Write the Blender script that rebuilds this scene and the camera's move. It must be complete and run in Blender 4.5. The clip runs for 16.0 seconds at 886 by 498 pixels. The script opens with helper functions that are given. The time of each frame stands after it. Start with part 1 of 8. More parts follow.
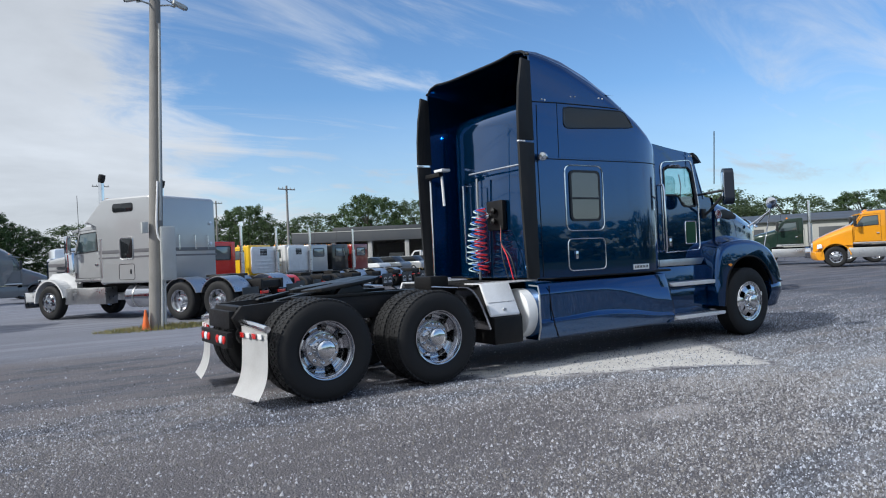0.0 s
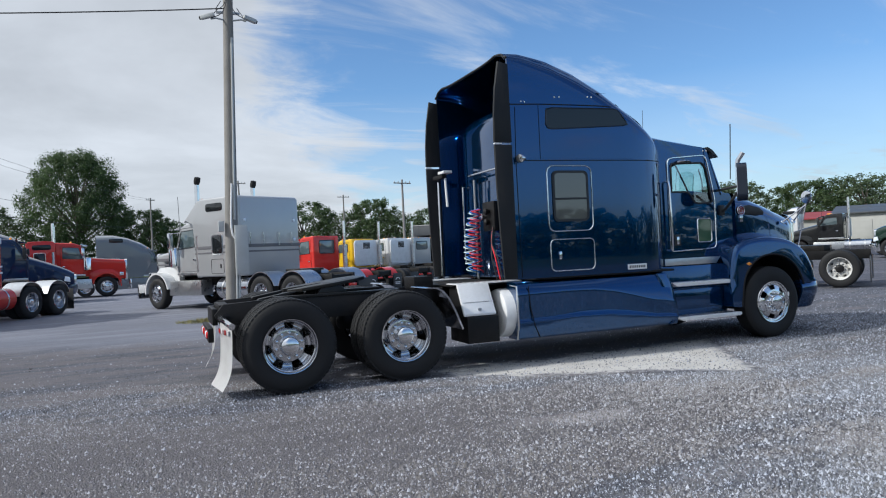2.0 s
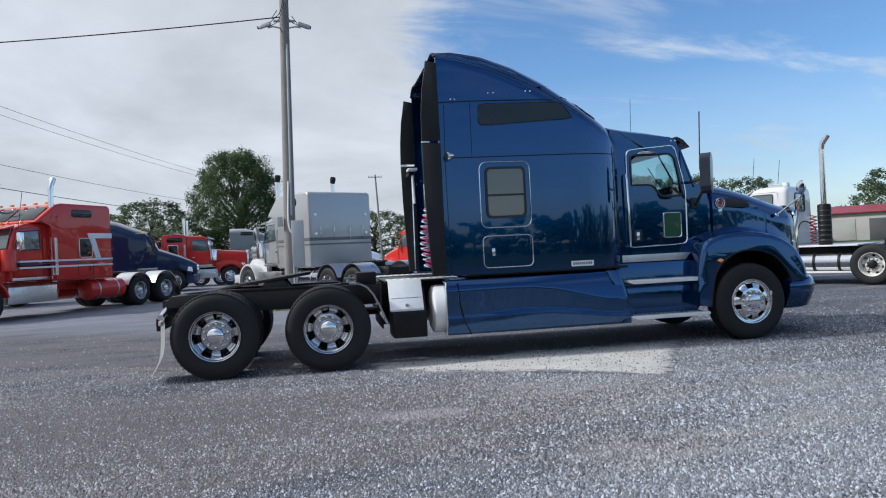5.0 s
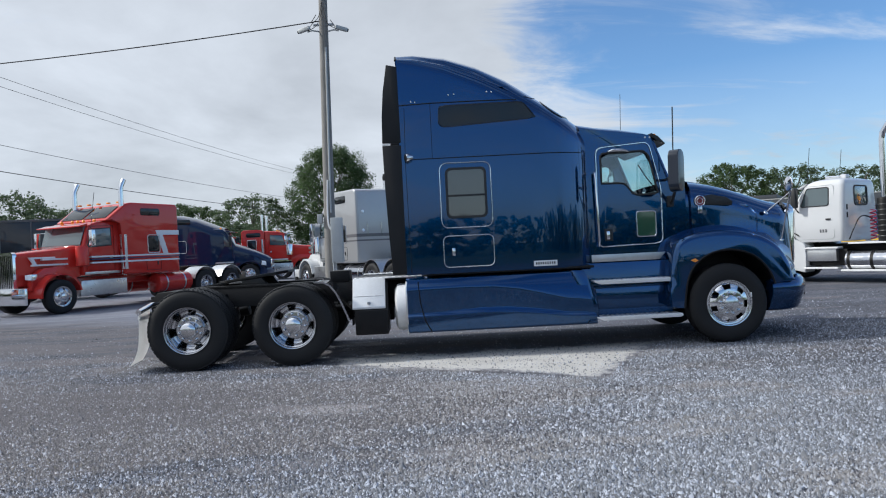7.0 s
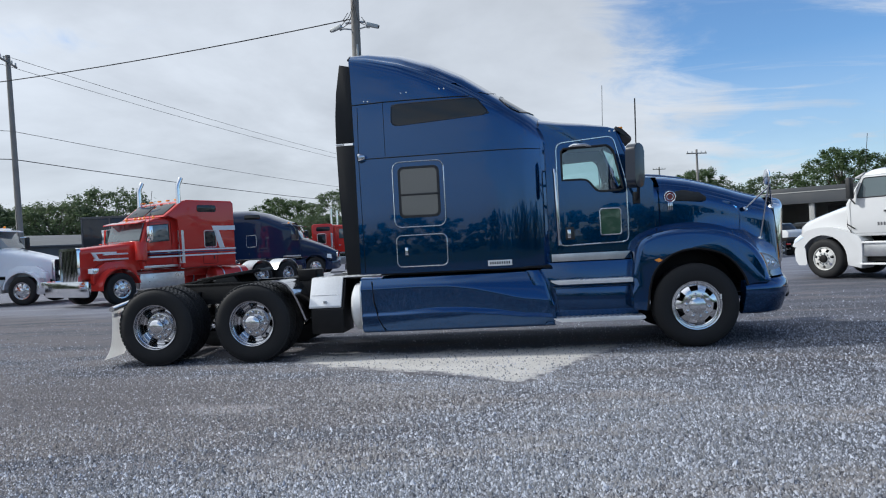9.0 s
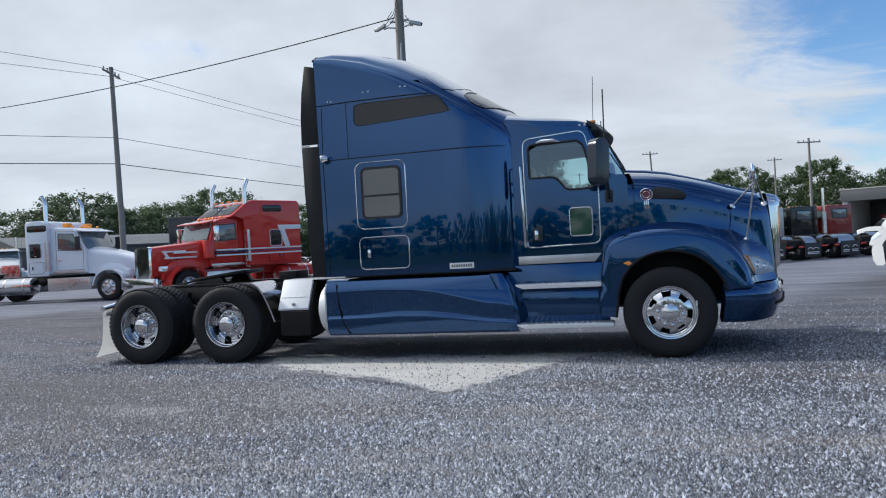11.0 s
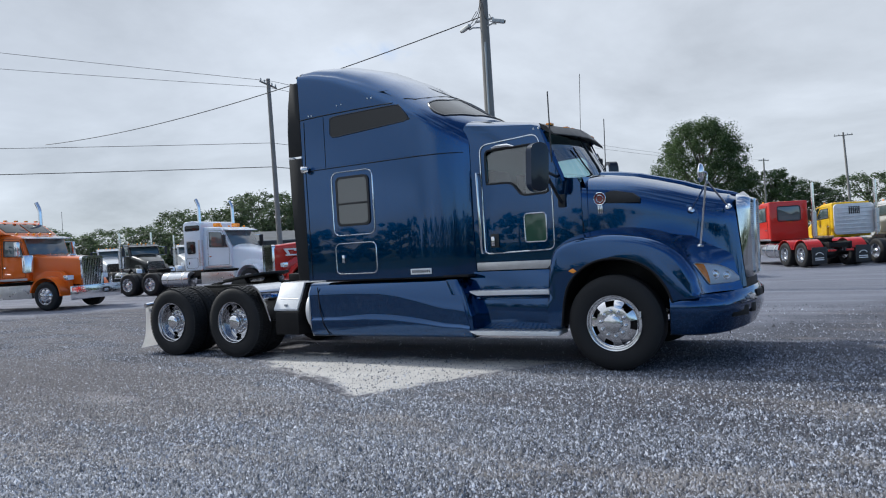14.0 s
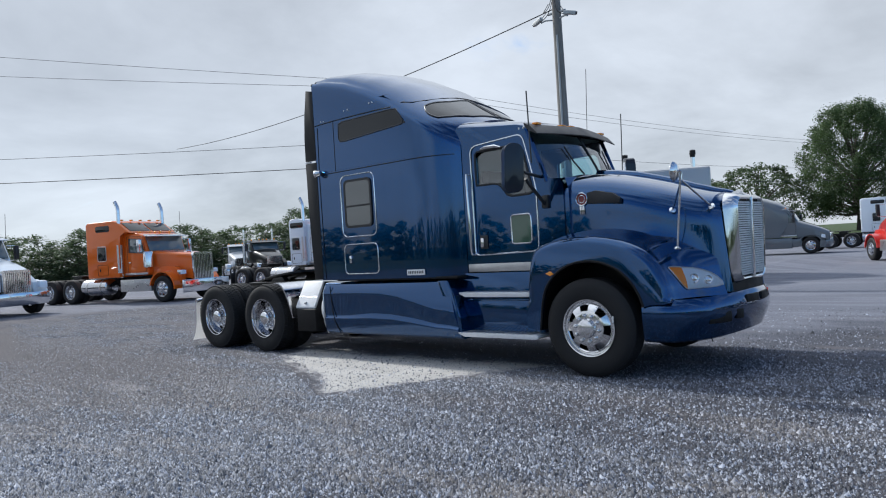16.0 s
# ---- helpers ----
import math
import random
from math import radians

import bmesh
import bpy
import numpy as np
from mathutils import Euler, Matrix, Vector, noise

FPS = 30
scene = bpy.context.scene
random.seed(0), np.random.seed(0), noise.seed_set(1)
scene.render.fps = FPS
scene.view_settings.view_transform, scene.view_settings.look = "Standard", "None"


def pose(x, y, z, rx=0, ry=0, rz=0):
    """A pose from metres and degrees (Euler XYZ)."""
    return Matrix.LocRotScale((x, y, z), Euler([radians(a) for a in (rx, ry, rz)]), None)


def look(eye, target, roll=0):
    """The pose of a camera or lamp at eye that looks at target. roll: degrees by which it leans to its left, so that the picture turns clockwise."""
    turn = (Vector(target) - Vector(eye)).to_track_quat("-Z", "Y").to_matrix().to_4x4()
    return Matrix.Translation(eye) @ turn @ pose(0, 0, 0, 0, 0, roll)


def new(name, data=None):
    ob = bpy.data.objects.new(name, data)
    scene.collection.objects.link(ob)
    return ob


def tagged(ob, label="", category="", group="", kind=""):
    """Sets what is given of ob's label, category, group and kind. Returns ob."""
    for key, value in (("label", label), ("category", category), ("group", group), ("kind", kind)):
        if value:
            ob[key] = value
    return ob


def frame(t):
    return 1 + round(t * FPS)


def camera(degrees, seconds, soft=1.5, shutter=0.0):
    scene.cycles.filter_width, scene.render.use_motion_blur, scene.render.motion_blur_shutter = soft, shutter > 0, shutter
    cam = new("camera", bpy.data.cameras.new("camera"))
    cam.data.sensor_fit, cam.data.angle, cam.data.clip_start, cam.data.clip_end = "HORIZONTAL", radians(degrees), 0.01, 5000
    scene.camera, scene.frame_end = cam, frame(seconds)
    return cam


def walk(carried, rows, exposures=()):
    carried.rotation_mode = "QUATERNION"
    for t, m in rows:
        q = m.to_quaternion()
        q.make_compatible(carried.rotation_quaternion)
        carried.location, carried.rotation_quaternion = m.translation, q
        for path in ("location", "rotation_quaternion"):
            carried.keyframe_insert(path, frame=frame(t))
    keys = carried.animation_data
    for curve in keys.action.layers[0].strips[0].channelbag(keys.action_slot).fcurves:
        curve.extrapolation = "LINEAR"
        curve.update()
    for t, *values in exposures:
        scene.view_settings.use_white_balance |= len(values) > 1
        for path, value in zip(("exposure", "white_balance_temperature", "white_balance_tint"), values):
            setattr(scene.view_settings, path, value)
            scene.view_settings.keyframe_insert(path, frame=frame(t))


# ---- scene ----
cam = camera(63.8, 16.0, soft=1.1)
PATH = [
    (0, (-2.814, -7.852, 1.42), (-1.739, -6.165, 1.437), -2.5),
    (0.5, (-2.445, -8.166, 1.434), (-1.435, -6.44, 1.446), -2.6),
    (1, (-2.053, -8.422, 1.445), (-1.112, -6.657, 1.452), -2.7),
    (1.5, (-1.681, -8.685, 1.461), (-0.839, -6.871, 1.465), -2.7),
    (2, (-1.29, -8.97, 1.472), (-0.546, -7.114, 1.478), -2.7),
    (2.5, (-0.844, -9.141, 1.465), (-0.18, -7.255, 1.468), -2.7),
    (3, (-0.4, -9.333, 1.446), (0.209, -7.428, 1.449), -2.8),
    (3.5, (0.037, -9.469, 1.435), (0.601, -7.55, 1.434), -2.8),
    (6, (2.141, -10.104, 1.427), (2.313, -8.112, 1.424), -2.8),
    (6.5, (2.582, -10.162, 1.438), (2.695, -8.165, 1.43), -2.8),
    (7, (3.015, -10.249, 1.429), (3.071, -8.249, 1.421), -2.8),
    (7.5, (3.464, -10.24, 1.422), (3.445, -8.24, 1.412), -2.8),
    (8, (3.928, -10.232, 1.437), (3.835, -8.234, 1.422), -2.8),
    (8.5, (4.403, -10.203, 1.448), (4.238, -8.21, 1.429), -3.0),
    (9, (4.843, -10.093, 1.447), (4.624, -8.105, 1.427), -3.0),
    (11.5, (7.06, -9.371, 1.422), (6.451, -7.466, 1.407), -3.2),
    (12, (7.522, -9.272, 1.425), (6.83, -7.396, 1.409), -3.2),
    (12.5, (7.925, -9.101, 1.417), (7.144, -7.259, 1.403), -3.2),
    (13, (8.335, -8.94, 1.425), (7.472, -7.136, 1.413), -3.3),
    (13.5, (8.761, -8.811, 1.454), (7.821, -7.046, 1.443), -3.4),
    (14, (9.139, -8.606, 1.446), (8.144, -6.871, 1.437), -3.4),
    (14.5, (9.52, -8.431, 1.436), (8.46, -6.735, 1.427), -3.4),
    (15, (9.88, -8.216, 1.442), (8.734, -6.577, 1.436), -3.4),
    (15.5, (10.199, -7.941, 1.446), (8.974, -6.36, 1.44), -3.5),
    (16, (10.567, -7.686, 1.44), (9.268, -6.165, 1.435), -3.5),
]
walk(cam, [(t, look(eye, target, roll)) for t, eye, target, roll in PATH], [(0, 0.40, 6100, 8), (16, 0.40, 6020, 8)])

# ---- light ----
SUN_TO = Vector((-0.80, 0.045, 0.60)).normalized()
world = bpy.data.worlds.new("sky")
scene.world = world
world.use_nodes = True
wn, wl = world.node_tree.nodes, world.node_tree.links
for n in list(wn):
    wn.remove(n)


def wnode(kind, **kw):
    n = wn.new(kind)
    for k, v in kw.items():
        n.inputs[k].default_value = v
    return n


def wmath(op, a, b=None, clamp=False):
    n = wn.new("ShaderNodeMath")
    n.operation, n.use_clamp = op, clamp
    for i, v in enumerate((a, b)):
        if v is None:
            continue
        if isinstance(v, (int, float)):
            n.inputs[i].default_value = v
        else:
            wl.new(v, n.inputs[i])
    return n.outputs[0]


sky = wn.new("ShaderNodeTexSky")
sky.sky_type, sky.sun_disc = "NISHITA", False
sky.sun_elevation, sky.sun_rotation = math.asin(SUN_TO.z), math.atan2(SUN_TO.x, SUN_TO.y)
sky.air_density, sky.dust_density, sky.ozone_density = 1.0, 0.3, 1.5
coord = wn.new("ShaderNodeTexCoord")
sep = wn.new("ShaderNodeSeparateXYZ")
wl.new(coord.outputs["Generated"], sep.inputs[0])
up = wmath("MAXIMUM", sep.outputs["Z"], 0.03)
flat = wn.new("ShaderNodeCombineXYZ")
wl.new(wmath("DIVIDE", sep.outputs["X"], wmath("ADD", up, 0.24)), flat.inputs[0])
wl.new(wmath("DIVIDE", sep.outputs["Y"], wmath("ADD", up, 0.24)), flat.inputs[1])
big = wnode("ShaderNodeTexNoise", Scale=0.9, Detail=9.0, Roughness=0.58, Distortion=0.3)
wisp = wnode("ShaderNodeTexNoise", Scale=2.3, Detail=12.0, Roughness=0.64, Distortion=0.8)
stretch = wn.new("ShaderNodeMapping")
stretch.inputs["Scale"].default_value = (0.7, 1.25, 1.0)
stretch.inputs["Rotation"].default_value = (0, 0, 0.6)
wl.new(flat.outputs[0], stretch.inputs[0])
wl.new(flat.outputs[0], big.inputs["Vector"])
wl.new(stretch.outputs[0], wisp.inputs["Vector"])
# a bank of cloud fills the sky on the -x side and thins out to wisps towards +x and -y
side = wmath("ADD", wmath("ADD", wmath("MULTIPLY", sep.outputs["X"], -0.98), 0.22), wmath("MULTIPLY", wmath("MINIMUM", sep.outputs["Y"], 0.0), 0.32))
side = wmath("ADD", side, wmath("MULTIPLY", wmath("MAXIMUM", wmath("SUBTRACT", 0.26, sep.outputs["Z"]), 0.0), 1.1))
side = wmath("MINIMUM", wmath("MAXIMUM", wmath("MULTIPLY", side, 1.5), -0.065), 0.40)
cover = wmath("ADD", wmath("ADD", wmath("MULTIPLY", big.outputs["Fac"], 1.0), wmath("MULTIPLY", wisp.outputs["Fac"], 0.80)), side)
ramp = wn.new("ShaderNodeMapRange")
ramp.interpolation_type = "SMOOTHSTEP"
ramp.inputs["From Min"].default_value, ramp.inputs["From Max"].default_value = 0.84, 1.14
wl.new(cover, ramp.inputs["Value"])
haze = wn.new("ShaderNodeMapRange")
haze.inputs["From Min"].default_value, haze.inputs["From Max"].default_value = 0.22, 0.0
haze.inputs["To Max"].default_value = 0.50
wl.new(sep.outputs["Z"], haze.inputs["Value"])
# thin torn veils over the clear part
drift = wn.new("ShaderNodeMapping")
drift.inputs["Scale"].default_value = (0.55, 1.5, 1.0)
drift.inputs["Rotation"].default_value = (0, 0, -0.75)
drift.inputs["Location"].default_value = (3.1, 0.4, 0)
wl.new(flat.outputs[0], drift.inputs[0])
torn = wnode("ShaderNodeTexNoise", Scale=1.9, Detail=10.0, Roughness=0.62, Distortion=0.6)
wl.new(drift.outputs[0], torn.inputs["Vector"])
veil = wn.new("ShaderNodeMapRange")
veil.interpolation_type = "SMOOTHSTEP"
veil.inputs["From Min"].default_value, veil.inputs["From Max"].default_value = 0.48, 0.76
veil.inputs["To Max"].default_value = 0.75
wl.new(torn.outputs["Fac"], veil.inputs["Value"])
amount = wmath("MAXIMUM", wmath("MULTIPLY", ramp.outputs[0], 0.94), wmath("MAXIMUM", haze.outputs[0], veil.outputs[0]), True)
shade = wn.new("ShaderNodeMapRange")
shade.inputs["From Min"].default_value, shade.inputs["From Max"].default_value = 0.35, 0.72
shade.inputs["To Min"].default_value, shade.inputs["To Max"].default_value = 1.16, 0.66
wl.new(big.outputs["Fac"], shade.inputs["Value"])
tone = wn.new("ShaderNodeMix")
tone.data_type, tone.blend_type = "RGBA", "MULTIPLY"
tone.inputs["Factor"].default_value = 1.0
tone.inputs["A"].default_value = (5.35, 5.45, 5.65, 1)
# added fill light: cloud above the view brightens to 1.8 times
aloft_fill = wn.new("ShaderNodeMapRange")
aloft_fill.interpolation_type = "SMOOTHSTEP"
aloft_fill.inputs["From Min"].default_value, aloft_fill.inputs["From Max"].default_value = 0.30, 0.80
aloft_fill.inputs["To Min"].default_value, aloft_fill.inputs["To Max"].default_value = 1.0, 1.8
wl.new(sep.outputs["Z"], aloft_fill.inputs["Value"])
wl.new(wmath("MULTIPLY", shade.outputs[0], aloft_fill.outputs[0]), tone.inputs["B"])
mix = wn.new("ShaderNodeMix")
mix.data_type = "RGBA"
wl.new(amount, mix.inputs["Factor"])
clear = wn.new("ShaderNodeMix")
clear.data_type, clear.blend_type = "RGBA", "MULTIPLY"
clear.inputs["Factor"].default_value = 1.0
clear.inputs["B"].default_value = (0.73, 0.91, 1.09, 1)
wl.new(sky.outputs[0], clear.inputs["A"])
wl.new(clear.outputs["Result"], mix.inputs["A"])
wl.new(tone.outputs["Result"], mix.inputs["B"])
bg = wn.new("ShaderNodeBackground")
bg.inputs["Strength"].default_value = 0.10
wl.new(mix.outputs["Result"], bg.inputs["Color"])
wl.new(bg.outputs[0], wn.new("ShaderNodeOutputWorld").inputs[0])

sun = new("sun", bpy.data.lights.new("sun", "SUN"))
sun.data.energy, sun.data.angle, sun.data.color = 2.9, radians(3.0), (1.0, 0.94, 0.85)
sun.matrix_world = look(SUN_TO * 60, (0, 0, 0))


# ---- materials ----
def material(name, color, rough=0.5, metal=0.0, **extra):
    """A plain principled material; returns it with its nodes, links and shader."""
    m = bpy.data.materials.new(name)
    m.use_nodes = True
    nt = m.node_tree
    b = nt.nodes["Principled BSDF"]
    b.inputs["Base Color"].default_value = (*color, 1)
    b.inputs["Roughness"].default_value = rough
    b.inputs["Metallic"].default_value = metal
    for k, v in extra.items():
        b.inputs[k.replace("_", " ")].default_value = v
    return m, nt.nodes, nt.links, b


def noise_node(nodes, links, scale, detail=6.0, rough=0.6, space="Object", vec=None):
    n = nodes.new("ShaderNodeTexNoise")
    n.inputs["Scale"].default_value, n.inputs["Detail"].default_value, n.inputs["Roughness"].default_value = scale, detail, rough
    if vec is None:
        tc = nodes.new("ShaderNodeTexCoord")
        vec = tc.outputs[space]
    links.new(vec, n.inputs["Vector"])
    return n


def span(nodes, links, value, a, b, c, d, smooth=False):
    r = nodes.new("ShaderNodeMapRange")
    r.interpolation_type = "SMOOTHSTEP" if smooth else "LINEAR"
    for k, v in zip(("From Min", "From Max", "To Min", "To Max"), (a, b, c, d)):
        r.inputs[k].default_value = v
    links.new(value, r.inputs["Value"])
    return r.outputs[0]


def blend(nodes, links, fac, a, b, mode="MIX"):
    n = nodes.new("ShaderNodeMix")
    n.data_type, n.blend_type = "RGBA", mode
    for key, v in (("Factor", fac), ("A", a), ("B", b)):
        if isinstance(v, (int, float)):
            n.inputs[key].default_value = v
        elif isinstance(v, tuple):
            n.inputs[key].default_value = (*v, 1)
        else:
            links.new(v, n.inputs[key])
    return n.outputs["Result"]


def worn(name, color, rough=0.5, metal=0.0, dirt=(0.16, 0.14, 0.12), amount=0.3, scale=3.0, bump=0.0, bscale=60.0, **extra):
    """A material with large stains and fine grain."""
    m, n, l, b = material(name, color, rough, metal, **extra)
    big_n = noise_node(n, l, scale)
    fine = noise_node(n, l, bscale, 4.0)
    f = span(n, l, big_n.outputs["Fac"], 0.42, 0.75, 0.0, amount)
    c = blend(n, l, f, color, dirt)
    c = blend(n, l, span(n, l, fine.outputs["Fac"], 0.3, 0.7, 0.0, 0.22), c, tuple(x * 0.65 for x in color))
    l.new(c, b.inputs["Base Color"])
    l.new(span(n, l, big_n.outputs["Fac"], 0.35, 0.75, max(rough - 0.06, 0.03), min(rough + 0.14, 1)), b.inputs["Roughness"])
    if bump:
        bp = n.new("ShaderNodeBump")
        bp.inputs["Strength"].default_value, bp.inputs["Distance"].default_value = bump, 0.01
        l.new(fine.outputs["Fac"], bp.inputs["Height"])
        l.new(bp.outputs[0], b.inputs["Normal"])
    return m


def paint(name, color, rough=0.22, flake=0.25, dust=0.10, ior=1.42):
    """Clear-coated vehicle paint with a thin film of dust."""
    m, n, l, b = material(name, color, rough, flake, Coat_Weight=1.0, Coat_Roughness=0.015, Coat_IOR=ior, Specular_IOR_Level=0.1)
    big_n = noise_node(n, l, 1.3)
    fine = noise_node(n, l, 90.0, 3.0)
    f = span(n, l, big_n.outputs["Fac"], 0.4, 0.8, 0.0, dust)
    c = blend(n, l, f, color, (0.20, 0.19, 0.18))
    c = blend(n, l, span(n, l, fine.outputs["Fac"], 0.35, 0.65, 0.0, 0.12), c, tuple(x * 0.7 for x in color))
    l.new(c, b.inputs["Base Color"])
    l.new(span(n, l, big_n.outputs["Fac"], 0.3, 0.75, 0.0, 0.035), b.inputs["Coat Roughness"])
    wav = noise_node(n, l, 2.2, 2.0, 0.4)
    bp = n.new("ShaderNodeBump")
    bp.inputs["Strength"].default_value, bp.inputs["Distance"].default_value = 0.012, 0.02
    l.new(wav.outputs["Fac"], bp.inputs["Height"])
    l.new(bp.outputs[0], b.inputs["Normal"])
    l.new(bp.outputs[0], b.inputs["Coat Normal"])
    return m


NAVY = paint("navy_paint", (0.0003, 0.0490, 0.1560), 0.10, 0.85, 0.002, 1.54)
CHROME = worn("chrome", (0.80, 0.81, 0.83), 0.07, 1.0, (0.45, 0.44, 0.42), 0.25, 4.0)
TRIM = material("bright_trim", (0.86, 0.87, 0.89), 0.18, 1.0)[0]
ALLOY = worn("polished_aluminium", (0.62, 0.63, 0.66), 0.10, 1.0, (0.42, 0.40, 0.38), 0.35, 9.0)
BRUSHED = worn("brushed_aluminium", (0.66, 0.67, 0.68), 0.32, 1.0, (0.35, 0.34, 0.32), 0.4, 5.0)
RUBBER = worn("tyre_rubber", (0.019, 0.0195, 0.021), 0.62, 0.0, (0.04, 0.037, 0.034), 0.18, 5.0, 0.3, 80.0, Specular_IOR_Level=0.22)
BLACK = worn("black_chassis_paint", (0.006, 0.006, 0.007), 0.5, 0.0, (0.05, 0.045, 0.04), 0.2, 4.0, 0.2, 50.0, Specular_IOR_Level=0.25)
GREASE = worn("greasy_black_steel", (0.008, 0.008, 0.008), 0.38, 0.1, (0.05, 0.042, 0.035), 0.35, 6.0, 0.3, 40.0, Specular_IOR_Level=0.4)
PLASTIC = worn("black_plastic", (0.016, 0.017, 0.019), 0.45, 0.0, (0.07, 0.07, 0.07), 0.3, 3.0)
FLAPGREY = worn("dark_rubber_extender", (0.011, 0.012, 0.014), 0.55, 0.0, (0.05, 0.05, 0.05), 0.25, 2.0, Specular_IOR_Level=0.3)
WHITE = worn("white_flap", (0.80, 0.80, 0.80), 0.45, 0.0, (0.52, 0.51, 0.50), 0.3, 3.5)
BAREWHITE = worn("bright_tread_plate", (0.78, 0.79, 0.80), 0.38, 0.15, (0.48, 0.47, 0.45), 0.3, 6.0)
LINING = worn("cab_lining", (0.30, 0.30, 0.28), 0.8, 0.0, (0.2, 0.19, 0.17), 0.3, 3.0)
BLACKGLOSS = material("gloss_dark_paint", (0.005, 0.010, 0.022), 0.3, 0.0, Coat_Weight=0.5, Coat_Roughness=0.05, Specular_IOR_Level=0.25)[0]
MAROON = material("dark_red_enamel", (0.16, 0.012, 0.016), 0.25, 0.0, Coat_Weight=0.6)[0]
RED = material("red_lens", (0.55, 0.015, 0.012), 0.15, 0.0, Coat_Weight=0.6)[0]
AMBER = material("amber_lens", (0.98, 0.33, 0.025), 0.25, 0.0, Coat_Weight=0.6)[0]
CLEARLENS = material("clear_lens", (0.80, 0.88, 0.97), 0.25, 0.0, Coat_Weight=1.0)[0]
STEELGREY = worn("galvanised_steel", (0.42, 0.44, 0.46), 0.45, 0.8, (0.30, 0.28, 0.26), 0.4, 4.0)
BLUEHOSE = material("blue_hose", (0.03, 0.16, 0.55), 0.4)[0]
REDHOSE = material("red_hose", (0.55, 0.02, 0.03), 0.4)[0]
CLEARHOSE = material("pale_hose", (0.55, 0.66, 0.66), 0.35)[0]


def glass(name, tint, rough=0.02, see=0.7):
    m = bpy.data.materials.new(name)
    m.use_nodes = True
    n, l = m.node_tree.nodes, m.node_tree.links
    n.remove(n["Principled BSDF"])
    gl, tr, mx, lw = n.new("ShaderNodeBsdfGlossy"), n.new("ShaderNodeBsdfTransparent"), n.new("ShaderNodeMixShader"), n.new("ShaderNodeLayerWeight")
    lw.inputs["Blend"].default_value = 0.5
    pw = n.new("ShaderNodeMath")
    pw.operation = "POWER"
    pw.inputs[1].default_value = 3.5
    l.new(lw.outputs["Facing"], pw.inputs[0])
    gl.inputs["Roughness"].default_value = rough
    gl.inputs["Color"].default_value = (0.95, 0.97, 1.0, 1)
    tr.inputs["Color"].default_value = (*tint, 1)
    l.new(span(n, l, pw.outputs[0], 0.0, 1.0, 0.15, 0.95), mx.inputs[0])
    l.new(tr.outputs[0], mx.inputs[1])
    l.new(gl.outputs[0], mx.inputs[2])
    l.new(mx.outputs[0], n["Material Output"].inputs[0])
    return m


GLASS = glass("cab_glass", (0.66, 0.84, 0.84))
DARKGLASS = material("tinted_glass", (0.014, 0.016, 0.018), 0.05, 0.0, Coat_Weight=1.0, Coat_Roughness=0.02, Coat_IOR=1.5, Specular_IOR_Level=0.0)[0]
GREYGLASS = material("grey_tinted_glass", (0.10, 0.105, 0.10), 0.06, 0.0, Coat_Weight=1.0, Coat_Roughness=0.02)[0]
GREENGLASS = material("green_glass", (0.03, 0.085, 0.055), 0.06, 0.0, Coat_Weight=1.0)[0]
MIRROR = material("mirror_glass", (0.85, 0.87, 0.90), 0.03, 1.0)[0]


# ---- mesh helpers ----
def part(name, bm, mat, parent=None, label="", smooth=40):
    """Links a bmesh as one mesh object under parent."""
    me = bpy.data.meshes.new(name)
    bmesh.ops.recalc_face_normals(bm, faces=bm.faces)
    bm.to_mesh(me)
    bm.free()
    for m in (mat if isinstance(mat, (list, tuple)) else [mat]):
        me.materials.append(m)
    if smooth:
        me.polygons.foreach_set("use_smooth", [True] * len(me.polygons))
        me.set_sharp_from_angle(angle=radians(smooth))
    ob = new(name, me)
    if parent is not None:
        ob.parent = parent
    if label:
        tagged(ob, label)
    return ob


def empty(name, label, category, m=None, group=""):
    ob = new(name)
    ob.empty_display_size = 0.3
    if m is not None:
        ob.matrix_basis = m
    return tagged(ob, label, category, group)


def box(x0, x1, y0, y1, z0, z1, bevel=0.01, bm=None, seg=2):
    own = bmesh.new()
    bmesh.ops.create_cube(own, size=1)
    for v in own.verts:
        v.co = Vector(((x0 + x1) / 2 + v.co.x * (x1 - x0), (y0 + y1) / 2 + v.co.y * (y1 - y0), (z0 + z1) / 2 + v.co.z * (z1 - z0)))
    if bevel:
        bmesh.ops.bevel(own, geom=own.edges[:], offset=bevel, segments=seg, affect="EDGES", profile=0.6)
    return merge(bm, own)


def merge(bm, own):
    if bm is None:
        return own
    me = bpy.data.meshes.new("tmp")
    own.to_mesh(me)
    own.free()
    bm.from_mesh(me)
    bpy.data.meshes.remove(me)
    return bm


